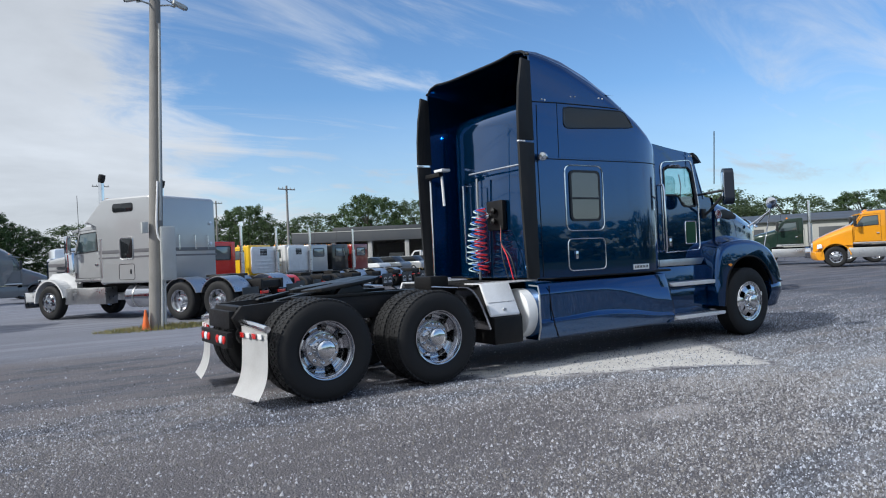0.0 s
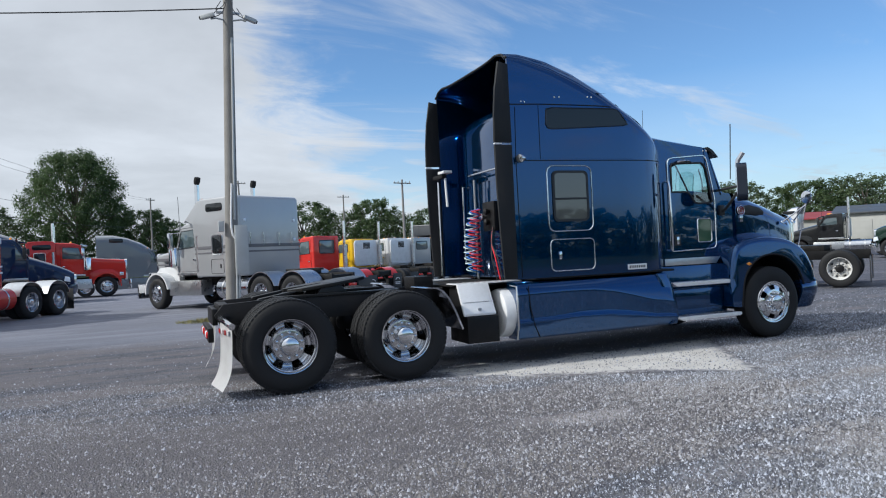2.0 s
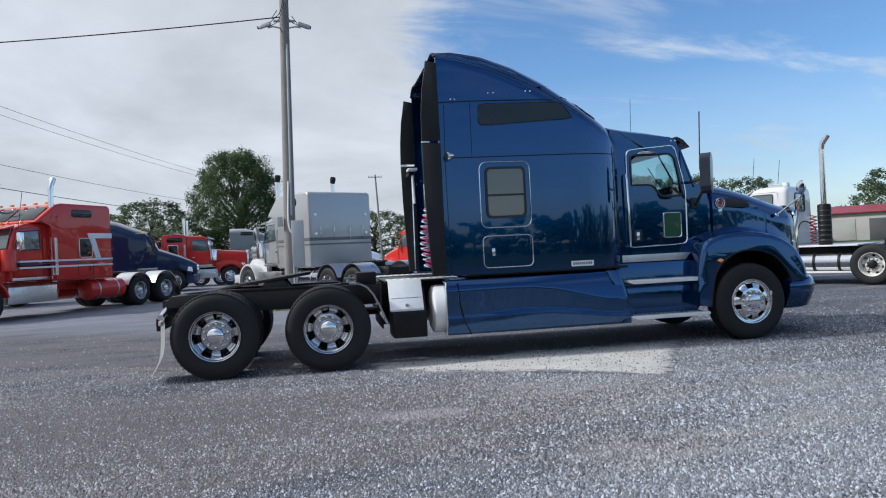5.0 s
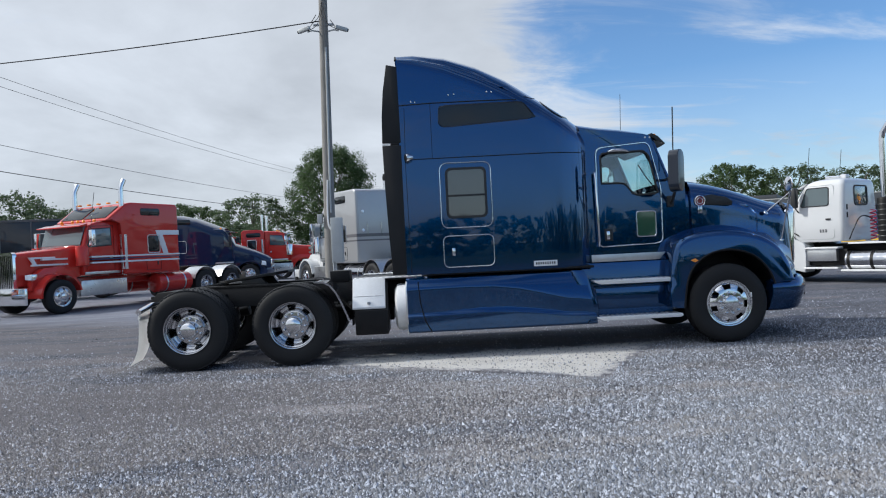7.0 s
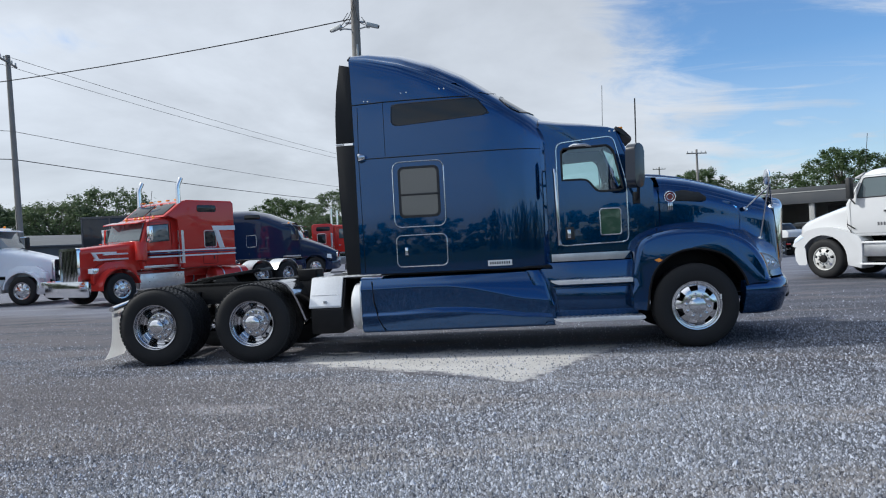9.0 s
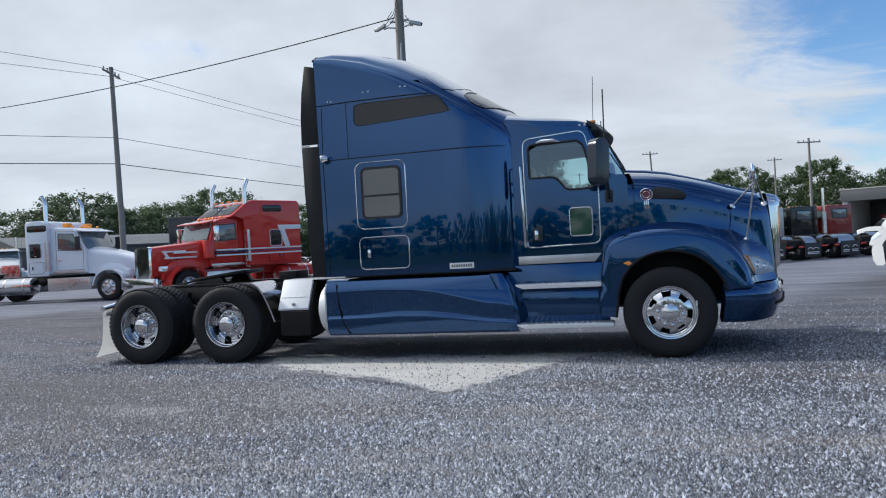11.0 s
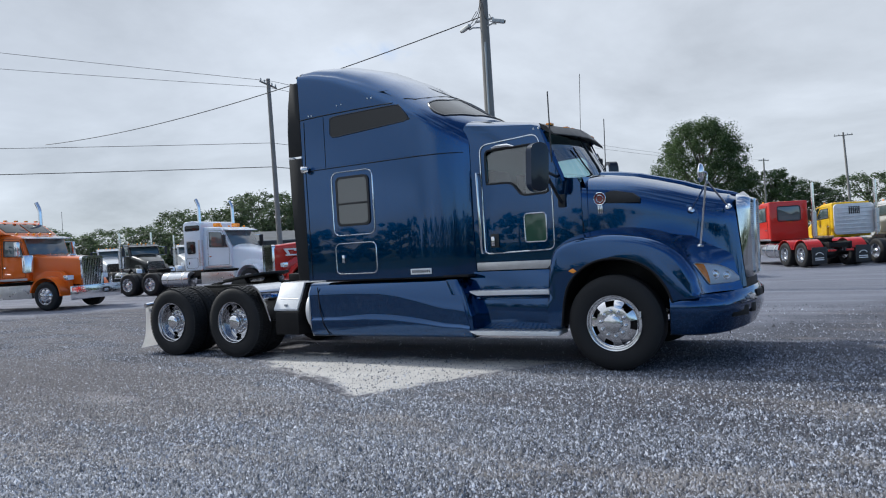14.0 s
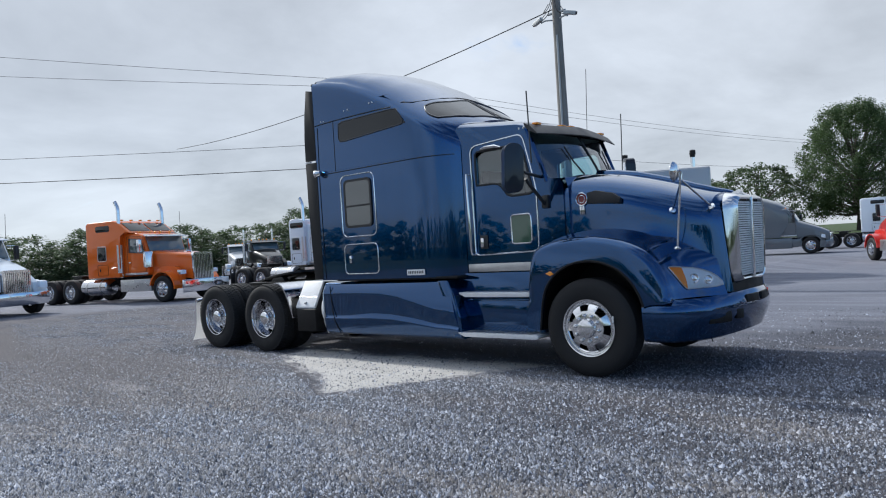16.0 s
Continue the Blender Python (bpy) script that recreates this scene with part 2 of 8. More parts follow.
def tube(points, r, bm=None, seg=10, closed=False, caps=True):
    """A round bar along points."""
    bm = bmesh.new() if bm is None else bm
    pts = [Vector(p) for p in points]
    n = len(pts)
    rings, side_v = [], None
    for i, p in enumerate(pts):
        d = (pts[(i + 1) % n] - pts[i - 1]) if closed else (pts[min(i + 1, n - 1)] - pts[max(i - 1, 0)])
        d.normalize()
        if side_v is None:
            side_v = d.orthogonal().normalized()
        side_v = (side_v - d * side_v.dot(d)).normalized()
        other = d.cross(side_v)
        rr = r[i] if isinstance(r, (list, tuple)) else r
        rings.append([bm.verts.new(p + (side_v * math.cos(a) + other * math.sin(a)) * rr) for a in (math.tau * k / seg for k in range(seg))])
    for i in range(n if closed else n - 1):
        a, b = rings[i], rings[(i + 1) % n]
        for k in range(seg):
            bm.faces.new((a[k], a[(k + 1) % seg], b[(k + 1) % seg], b[k]))
    if caps and not closed:
        bm.faces.new(rings[0][::-1])
        bm.faces.new(rings[-1])
    return bm


def loft(rings, bm=None, close_ring=True, caps=True):
    """Skin over rings of points, all of one length."""
    bm = bmesh.new() if bm is None else bm
    vs = [[bm.verts.new(p) for p in ring] for ring in rings]
    k = len(vs[0])
    for a, b in zip(vs, vs[1:]):
        for i in range(k if close_ring else k - 1):
            bm.faces.new((a[i], a[(i + 1) % k], b[(i + 1) % k], b[i]))
    if caps and close_ring:
        bm.faces.new(vs[0][::-1])
        bm.faces.new(vs[-1])
    return bm


def prism(poly, y0, y1, bevel=0.0, bm=None, seg=2, axis="y"):
    """An outline in x and z pushed from y0 to y1 (axis z: outline in x and y; axis x: outline in y and z)."""
    own = bmesh.new()

    def at(a, b, c):
        return {"y": (a, c, b), "z": (a, b, c), "x": (c, a, b)}[axis]
    lo = [own.verts.new(at(a, b, y0)) for a, b in poly]
    hi = [own.verts.new(at(a, b, y1)) for a, b in poly]
    k = len(poly)
    own.faces.new(lo[::-1])
    own.faces.new(hi)
    for i in range(k):
        own.faces.new((lo[i], lo[(i + 1) % k], hi[(i + 1) % k], hi[i]))
    if bevel:
        bmesh.ops.bevel(own, geom=own.edges[:], offset=bevel, segments=seg, affect="EDGES", profile=0.6, clamp_overlap=True)
    return merge(bm, own)


def lathe(profile, centre, axis=(0, 1, 0), seg=36, bm=None, closed=False):
    """Turns (radius, offset along axis) round an axis through centre."""
    bm = bmesh.new() if bm is None else bm
    ax = Vector(axis).normalized()
    u = Vector((0, 0, 1)) if abs(ax.z) < 0.9 else Vector((1, 0, 0))
    u = (u - ax * u.dot(ax)).normalized()
    w = ax.cross(u)
    c = Vector(centre)
    rings = []
    for k in range(seg):
        a = math.tau * k / seg
        d = u * math.cos(a) + w * math.sin(a)
        rings.append([bm.verts.new(c + d * max(r, 0.0005) + ax * o) for r, o in profile])
    m = len(profile)
    for k in range(seg):
        p, q = rings[k], rings[(k + 1) % seg]
        for i in range(m if closed else m - 1):
            bm.faces.new((p[i], p[(i + 1) % m], q[(i + 1) % m], q[i]))
    return bm


def smooth_line(points, steps=6):
    """A Catmull-Rom line through points."""
    ps = [Vector(p) for p in points]
    ps = [ps[0] * 2 - ps[1]] + ps + [ps[-1] * 2 - ps[-2]]
    out = []
    for i in range(1, len(ps) - 2):
        a, b, c, d = ps[i - 1:i + 3]
        for s in range(steps):
            t = s / steps
            out.append(0.5 * (2 * b + (c - a) * t + (2 * a - 5 * b + 4 * c - d) * t * t + (3 * b - 3 * c + d - a) * t ** 3))
    out.append(ps[-2])
    return out


def rounded(x0, x1, z0, z1, r, n=5):
    """A rounded rectangle as points in two axes."""
    out = []
    for cx, cz, a0 in ((x1 - r, z1 - r, 0), (x0 + r, z1 - r, 90), (x0 + r, z0 + r, 180), (x1 - r, z0 + r, 270)):
        for k in range(n):
            a = radians(a0 + 90 * k / (n - 1))
            out.append((cx + r * math.cos(a), cz + r * math.sin(a)))
    return out


def round_poly(points, radii, n=6):
    """A closed outline with each corner cut to an arc-like bend."""
    ps, out = [Vector(p) for p in points], []
    for i, (p, r) in enumerate(zip(ps, radii)):
        a = p + (ps[i - 1] - p).normalized() * r
        b = p + (ps[(i + 1) % len(ps)] - p).normalized() * r
        for k in range(n):
            t = k / (n - 1)
            q = a.lerp(p, t).lerp(p.lerp(b, t), t)
            out.append((q.x, q.y))
    return out


def curve_at(table, x):
    """Smooth interpolation in a table of (x, value)."""
    xs, ys = [p[0] for p in table], [p[1] for p in table]
    return float(np.interp(x, xs, ys))


# ---- wheels ----
WHEELS = {}


def disc_mesh(profile, hole, holes, seg=84, thick=True):
    """A wheel disc from (radius, offset) with hand holes between two radii; outward is -y."""
    bm = bmesh.new()
    rings = []
    for k in range(seg):
        a = math.tau * k / seg
        rings.append([bm.verts.new((r * math.sin(a), -o, r * math.cos(a))) for r, o in profile])
    for k in range(seg):
        a = (k + 0.5) / seg * holes % 1.0
        for i in range(len(profile) - 1):
            mid = (profile[i][0] + profile[i + 1][0]) / 2
            if hole[0] < mid < hole[1] and abs(a - 0.5) < hole[2]:
                continue
            bm.faces.new((rings[k][i], rings[k][i + 1], rings[(k + 1) % seg][i + 1], rings[(k + 1) % seg][i]))
    bmesh.ops.recalc_face_normals(bm, faces=bm.faces)
    if thick:
        bmesh.ops.solidify(bm, geom=bm.faces[:], thickness=0.012)
    return bm


def tyre_mesh(R, width, lugs=True, seg=64):
    """A tyre whose outer wall faces -y, at y = 0."""
    w = width
    prof = [(0.285, 0.012), (0.30, 0.0), (0.36, -0.012), (0.42, -0.014), (0.465, -0.004), (R - 0.03, 0.012), (R - 0.012, 0.03),
            (R - 0.010, w * 0.5), (R - 0.012, w - 0.03), (R - 0.03, w - 0.012), (0.465, w + 0.004), (0.40, w + 0.012), (0.30, w), (0.285, w - 0.012)]
    bm = lathe(prof, (0, 0, 0), (0, 1, 0), seg, closed=True)
    n = 56 if lugs else 4
    rows = ((0.012, 0.075), (0.085, 0.135), (w - 0.135, w - 0.085), (w - 0.075, w - 0.012)) if lugs else ()
    for j, (y0, y1) in enumerate(rows):
        for k in range(n):
            a0 = math.tau * (k + (0.5 if j % 2 else 0)) / n
            a1 = a0 + math.tau / n * 0.72
            r0, r1 = R - 0.014, R - 0.003
            if j in (0, 3):
                lo = R - 0.034
                edge = y0 if j == 0 else y1
                inn = y1 if j == 0 else y0
                sec = [(lo, edge), (r1 - 0.008, edge), (r1, (edge + inn) / 2), (r1, inn), (r0, inn)]
            else:
                sec = [(r0, y0), (r1, y0), (r1, y1), (r0, y1)]
            A = [bm.verts.new((r * math.sin(a0), y, r * math.cos(a0))) for r, y in sec]
            B = [bm.verts.new((r * math.sin(a1), y, r * math.cos(a1))) for r, y in sec]
            m = len(sec)
            for i in range(m):
                bm.faces.new((A[i], A[(i + 1) % m], B[(i + 1) % m], B[i]))
            bm.faces.new(A)
            bm.faces.new(B)
    return bm


def wheel(parent, kind, x, y, side, rim=None, R=0.51, label="", fine=False):
    """A wheel at x whose outer wall is at y; side -1 faces -y."""
    rim = rim or ALLOY
    key = (kind, rim.name, R, fine)
    seg = 84 if fine else 42
    if key not in WHEELS:
        if kind == "steer":
            disc = disc_mesh([(0.300, 0.004), (0.296, 0.012), (0.286, 0.010), (0.276, -0.020), (0.262, -0.022), (0.250, 0.0), (0.232, 0.010), (0.205, 0.022), (0.180, 0.030), (0.150, 0.034), (0.06, 0.036)], (0.178, 0.255, 0.25), 7, seg, fine)
            hub = lathe([(0.105, 0.030), (0.102, -0.05), (0.090, -0.075), (0.055, -0.085), (0.002, -0.086)], (0, -0.005, 0), (0, 1, 0), 28)
            nuts, no = [0.135, 10], -0.05
        else:
            disc = disc_mesh([(0.300, 0.004), (0.296, 0.014), (0.288, 0.012), (0.280, -0.01), (0.276, -0.03), (0.268, -0.034), (0.262, -0.09), (0.256, -0.135), (0.246, -0.155), (0.230, -0.162), (0.212, -0.160), (0.195, -0.150), (0.180, -0.122), (0.172, -0.112), (0.150, -0.110), (0.06, -0.11)], (0.192, 0.249, 0.23), 7, seg, fine)
            hub = lathe([(0.108, 0.115), (0.104, 0.03), (0.100, 0.010), (0.092, 0.002), (0.076, -0.006), (0.055, -0.011), (0.03, -0.014), (0.002, -0.015)], (0, 0, 0), (0, 1, 0), 28)
            nuts, no = [0.142, 10], 0.092
        spots = [(nuts[0] * math.sin(a), no, nuts[0] * math.cos(a)) for a in (math.tau * (k + 0.25) / nuts[1] for k in range(nuts[1]))]
        nut = [(0.023, 0.03), (0.022, 0.0), (0.015, -0.012), (0.002, -0.016)]
        ring = bmesh.new()
        for c in spots:
            lathe(nut, c, (0, 1, 0), 8, ring)
        barrel = lathe([(0.292, 0.0), (0.284, 0.03), (0.268, 0.09), (0.262, 0.26)], (0, 0, 0), (0, 1, 0), 40 if fine else 24)
        obs = []
        for nm, bm, mt, sm in (("lug_nut", lathe(nut, (0, 0, 0), (0, 1, 0), 8), CHROME, 40), ("nut_ring", ring, CHROME if rim in (ALLOY, CHROME) else STEELGREY, 40), ("wheel", disc, rim, 35), ("tyre", tyre_mesh(R, 0.27, kind != "steer" and fine, 64 if fine else 32), RUBBER, 35), ("hub", hub, CHROME if rim in (ALLOY, CHROME) else BLACK, 40), ("rim_barrel", barrel, rim, 40)):
            o = part(nm, bm, mt, None, "", sm)
            obs.append(o.data)
            bpy.data.objects.remove(o)
        WHEELS[key] = obs[2:], obs[:2], spots
    d, (nut_me, ring_me), spots = WHEELS[key]
    w = new("wheel", d[0])
    w.parent = parent
    w.matrix_basis = pose(x, y, R, 0, random.uniform(0, 36), 0 if side < 0 else 180)
    if label:
        tagged(w, label)
    for nm, me in zip(("tyre", "hub", "rim_barrel"), d[1:]):
        o = new(nm, me)
        o.parent = w
    if fine:
        for c in spots:
            o = new("lug_nut", nut_me)
            o.parent = w
            o.location = c
    else:
        tagged(new("nut_ring", ring_me), kind="stuff").parent = w
    return w


def axle_pair(parent, kind, x, track=1.2, rim=None, R=0.51, fine=False):
    """Both wheels of an axle; drive axles carry twins."""
    for s in (-1, 1):
        wheel(parent, kind, x, s * track, s, rim, R, "", fine)
        if kind == "drive":
            wheel(parent, kind, x, s * (track - 0.33), s, rim, R, "", fine)


# ---- panels ----
def framed(outer, inner, y0, y1, bm=None):
    """A panel between two outlines in x and z, with thickness; both outlines have the same number of points."""
    bm = bmesh.new() if bm is None else bm
    k = len(outer)
    L = [[bm.verts.new((p[0], y, p[1])) for p in ring] for ring, y in ((outer, y0), (inner, y0), (inner, y1), (outer, y1))]
    for a, b in ((0, 1), (1, 2), (2, 3), (3, 0)):
        for i in range(k):
            bm.faces.new((L[a][i], L[a][(i + 1) % k], L[b][(i + 1) % k], L[b][i]))
    return bm


def resample(poly, n):
    """A closed outline cut into n steps of equal length, starting at its first point."""
    ps = [Vector(p) for p in poly]
    seg = [(ps[(i + 1) % len(ps)] - p).length for i, p in enumerate(ps)]
    total, out = sum(seg), []
    for k in range(n):
        d, i = total * k / n, 0
        while d > seg[i]:
            d -= seg[i]
            i += 1
        out.append(ps[i].lerp(ps[(i + 1) % len(ps)], d / seg[i] if seg[i] else 0))
    return [(p.x, p.y) for p in out]


def section(x, w, zb, zs, zt, n=2.6, steps=22):
    """An arch over y at x: upright sides from zb to zs, then a rounded roof up to zt."""
    half = [(w, zb), (w, zb + (zs - zb) * 0.5)]
    for k in range(steps + 1):
        a = math.pi / 2 * k / steps
        half.append((w * math.cos(a) ** (2 / n), zs + (zt - zs) * math.sin(a) ** (2 / n)))
    right = [(x, -y, z) for y, z in half]
    left = [(x, y, z) for y, z in half[-2::-1]]
    return right + left


def shell(stations, thick=0.025, **kw):
    bm = loft([section(*s[:5], **(kw if len(s) < 6 else {"n": s[5]})) for s in stations], close_ring=False, caps=False)
    bmesh.ops.recalc_face_normals(bm, faces=bm.faces)
    bmesh.ops.solidify(bm, geom=bm.faces[:], thickness=thick)
    return bm


def trim_line(parent, outline, y, r=0.008, mat=None, name="trim", label=""):
    return part(name, tube([(a, y, b) for a, b in outline], r, None, 6, closed=True), mat or BRUSHED, parent, label)


def rivets(parent, pts, y, r=0.006):
    bm = bmesh.new()
    for x, z in pts:
        lathe([(r, 0.004), (r, -0.002), (r * 0.6, -0.005), (0.0005, -0.006)], (x, y, z), (0, 1, 0), 6, bm)
    return tagged(part("rivets", bm, NAVY, parent), kind="stuff")


# ---- the blue truck ----
def blue_truck():
    t = empty("sleeper_truck", "dark navy blue conventional sleeper truck tractor parked on gravel", "truck")

    # chassis
    fr = part("chassis_frame", prism([(-0.72, 0.86), (-0.62, 0.98), (-0.2, 1.0), (7.5, 1.0), (7.5, 0.74), (0.0, 0.74), (-0.66, 0.74)], -0.47, -0.39, 0.008), BLACK, t)
    part("frame_rail", prism([(-0.72, 0.86), (-0.62, 0.98), (-0.2, 1.0), (7.5, 1.0), (7.5, 0.74), (0.0, 0.74), (-0.66, 0.74)], 0.39, 0.47, 0.008), BLACK, fr)
    for x in (-0.6, -0.05, 0.66, 1.4, 2.2, 3.4, 4.6, 5.6):
        part("crossmember", box(x - 0.06, x + 0.06, -0.39, 0.39, 0.78, 0.97, 0.01), BLACK, fr)
    part("rear_crossmember", box(-0.74, -0.68, -0.40, 0.40, 0.74, 0.93, 0.012), BLACK, t)
    for x in (0.0, 1.32):
        part("drive_axle", lathe([(0.002, -0.9), (0.08, -0.9), (0.09, -0.3), (0.20, -0.16), (0.23, 0), (0.20, 0.16), (0.09, 0.3), (0.08, 0.9), (0.002, 0.9)], (x, 0, 0.51), (0, 1, 0), 16), GREASE, t)
        for s in (-1, 1):
            part("air_spring", lathe([(0.10, 0), (0.13, 0.05), (0.135, 0.12), (0.11, 0.16), (0.10, 0.24)], (x - 0.3, s * 0.43, 0.50), (0, 0, 1), 16), RUBBER, t)
            part("brake_chamber", lathe([(0.002, 0), (0.08, 0.0), (0.09, 0.08), (0.09, 0.14), (0.002, 0.16)], (x + 0.28, s * 0.32, 0.62), (1, 0, 0.2), 14), GREASE, t)
            part("shock_absorber", tube([(x + 0.22, s * 0.5, 0.45), (x + 0.30, s * 0.48, 0.92)], 0.035), BLACK, t)
    # unseen gearbox and exhaust canister, added to cut sun patches under the truck
    part("transmission", loft([[(x, r * math.cos(a), 0.72 + r * 0.8 * math.sin(a)) for a in np.linspace(0, math.tau, 16, endpoint=False)] for x, r in ((4.5, 0.14), (4.6, 0.2), (5.2, 0.24), (5.4, 0.30), (5.6, 0.32), (6.5, 0.30))]), GREASE, t)
    part("exhaust_canister", lathe([(0.002, 0), (0.14, 0.0), (0.16, 0.02), (0.16, 1.1), (0.14, 1.12), (0.002, 1.12)], (3.5, 0.15, 0.58), (1, 0, 0), 18), STEELGREY, t, "dull grey exhaust canister under the sleeper")
    # unseen plate and drum, added to block sun from the ground below
    part("sun_block_plate", box(2.015, 2.035, -0.62, 0.62, 0.42, 1.015, 0.004), BLACK, t)
    part("sun_block_drum", lathe([(0.002, -0.62), (0.12, -0.62), (0.14, -0.58), (0.14, 0.58), (0.12, 0.62), (0.002, 0.62)], (2.75, 0, 0.60), (0, 1, 0), 18), BLACK, t)
    part("steer_axle", box(6.84, 7.0, -0.85, 0.85, 0.38, 0.50, 0.02), BLACK, t)
    part("drive_shaft", tube([(1.4, 0, 0.6), (5.4, 0, 0.72)], 0.055), BLACK, t)
    axle_pair(t, "drive", 0.0, R=0.52, fine=True)
    axle_pair(t, "drive", 1.32, R=0.52, fine=True)
    for s in (-1, 1):
        wheel(t, "steer", 6.92, s * 1.19, s, CHROME, 0.52, fine=True)

    part("wheel_weight", box(7.198, 7.212, -1.212, -1.196, 0.585, 0.645, 0.003), WHITE, t)

    # fifth wheel
    fw = part("fifth_wheel", prism([(0.16, -0.26), (0.30, -0.40), (0.66, -0.44), (0.98, -0.40), (1.12, -0.26), (1.12, 0.26), (0.98, 0.40), (0.66, 0.44), (0.30, 0.40), (0.16, 0.26), (0.16, 0.13), (0.62, 0.05), (0.62, -0.05), (0.16, -0.13)], 1.165, 1.205, 0.006, axis="z"), GREASE, t, "greasy black fifth wheel plate")
    fw.matrix_basis = Matrix.Translation((0.66, 0, 1.125)) @ pose(0, 0, 0, 0, -7, 0) @ Matrix.Translation((-0.66, 0, -1.18))
    for s in (-1, 1):
        part("fifth_wheel_ramp", prism([(0.16, 1.07), (-0.20, 1.01), (-0.22, 0.99), (-0.02, 0.99), (0.3, 1.08)], s * 0.30 - 0.06, s * 0.30 + 0.06, 0.008), GREASE, t)
        part("fifth_wheel_bracket", prism([(0.45, 1.0), (0.87, 1.0), (0.78, 1.12), (0.54, 1.10)], s * 0.36 - 0.05, s * 0.36 + 0.05, 0.008), GREASE, t)
        part("slide_rail", box(-0.05, 1.5, s * 0.43 - 0.06, s * 0.43 + 0.06, 1.0, 1.03, 0.004), GREASE, t)

    # rear lamps and mud flaps
    lp = part("lamp_bar", box(-0.80, -0.74, -0.52, 0.52, 0.56, 0.72, 0.01), BLACK, t)
    for y, m in ((-0.42, RED), (-0.30, CLEARLENS), (-0.18, RED), (0.18, RED), (0.30, CLEARLENS), (0.42, RED)):
        part("tail_lamp", lathe([(0.045, 0.012), (0.043, -0.012), (0.03, -0.02), (0.002, -0.022)], (-0.80, y, 0.64), (1, 0, 0), 16), m, lp)
    for s in (-1, 1):
        part("flap_hanger", tube([(-0.58, s * 0.46, 0.84), (-0.66, s * 0.60, 0.83), (-0.60, s * 1.19, 0.78)], 0.036, None, 12), CHROME, t, "chrome mud flap hanger")
        prof = [(-0.675, 0.79), (-0.68, 0.55), (-0.695, 0.35), (-0.735, 0.22), (-0.80, 0.11)]
        bm = bmesh.new()
        pts = smooth_line([(x, 0, z) for x, z in prof], 5)
        rows = [[bm.verts.new((p.x + 0.075 * k / 4, s * (0.62 + 0.57 * k / 4 + (0.03 * i / 20 if k == 4 else 0)), p.z)) for k in range(5)] for i, p in enumerate(pts) for off in (0,)]
        for a, b in zip(rows, rows[1:]):
            for k in range(4):
                bm.faces.new((a[k], a[k + 1], b[k + 1], b[k]))
        bmesh.ops.solidify(bm, geom=bm.faces[:], thickness=0.008)
        flap = part("mud_flap", bm, WHITE, t, "white mud flap curling backwards")
        for k in range(4):
            y = s * (0.62 + 0.13 * k)
            part("reflector", box(-0.697 + 0.0187 * k, -0.685 + 0.0187 * k, min(y, y + s * 0.11), max(y, y + s * 0.11), 0.68, 0.73, 0.002), RED if k % 2 == 0 else WHITE, flap, "red and white reflective strip")

    # deck behind the sleeper
    deck = part("deck_plate", box(2.06, 3.05, -0.84, 0.84, 1.02, 1.040, 0.006), GREASE, t, "dirty dark tread plate deck")
    for x in np.arange(2.10, 3.0, 0.085):
        part("tread_bar", box(x, x + 0.02, -0.60, 0.60, 1.039, 1.045, 0.002), GREASE, deck)
    part("deck_tool_box", box(1.72, 1.98, -0.42, -0.02, 1.0, 1.16, 0.015), BLACK, t, "small black box on the frame")
    for s in (-1, 1):
        part("quarter_fender", loft([[(x, s * 0.62, z), (x, s * 1.19, z), (x + 0.02, s * 1.19, z + 0.012), (x + 0.02, s * 0.62, z + 0.012)] for x, z in ((1.60, 1.045), (1.72, 1.035), (1.80, 0.99), (1.87, 0.90), (1.93, 0.78), (1.98, 0.66), (2.03, 0.53))]), ALLOY, t, "polished quarter fender")
        part("step_box", prism([(s * 0.62, 1.02), (s * 0.93, 1.02), (s * 1.13, 0.67), (s * 1.17, 0.66), (s * 1.17, 0.345), (s * 0.62, 0.345)], 2.11, 2.53, 0.014, axis="x"), BLACK, t)
        bc = part("box_cover", prism([(s * 0.93, 1.05), (s * 0.965, 1.052), (s * 1.155, 0.70), (s * 1.15, 0.672), (s * 1.12, 0.68), (s * 0.935, 1.03)], 2.08, 2.50, 0.006, axis="x"), BAREWHITE, t, "bright aluminium step box cover")
        tp = part("top_plate", box(2.08, 2.98, min(s * 0.62, s * 0.945), max(s * 0.62, s * 0.945), 1.046, 1.058, 0.003), BAREWHITE, t, "bright aluminium tread plate beside the deck")
        for i in range(10):
            part("plate_tread", box(2.12 + i * 0.085, 2.15 + i * 0.085, min(s * 0.64, s * 0.93), max(s * 0.64, s * 0.93), 1.0575, 1.062, 0.001), BRUSHED, tp)
        part("cover_ridge", tube([(2.10, s * 1.083, 0.835), (2.48, s * 1.083, 0.835)], 0.004, None, 6), BRUSHED, bc)
        part("cover_latch", box(2.27, 2.31, min(s * 1.125, s * 1.15), max(s * 1.125, s * 1.15), 0.735, 0.765, 0.004), STEELGREY, bc)
        part("fuel_tank", lathe([(0.002, 0), (0.24, 0.0), (0.295, 0.03), (0.305, 0.07), (0.305, 2.2), (0.002, 2.2)], (2.62, s * 0.855, 0.66), (1, 0, 0), 32), BAREWHITE, t, "pale aluminium tank end")

    # sleeper shell, open at the back
    keys = ((2.78, 3.757, 3.945, 3.31), (3.0, 3.694, 3.99, 3.11), (3.4, 3.583, 3.982, 2.58), (3.8, 3.406, 3.871, 2.46), (4.2, 3.212, 3.677, 2.35), (4.6, 3.031, 3.421, 2.0), (4.9, 2.831, 3.23, 2.0), (5.2, 2.627, 3.044, 2.0))
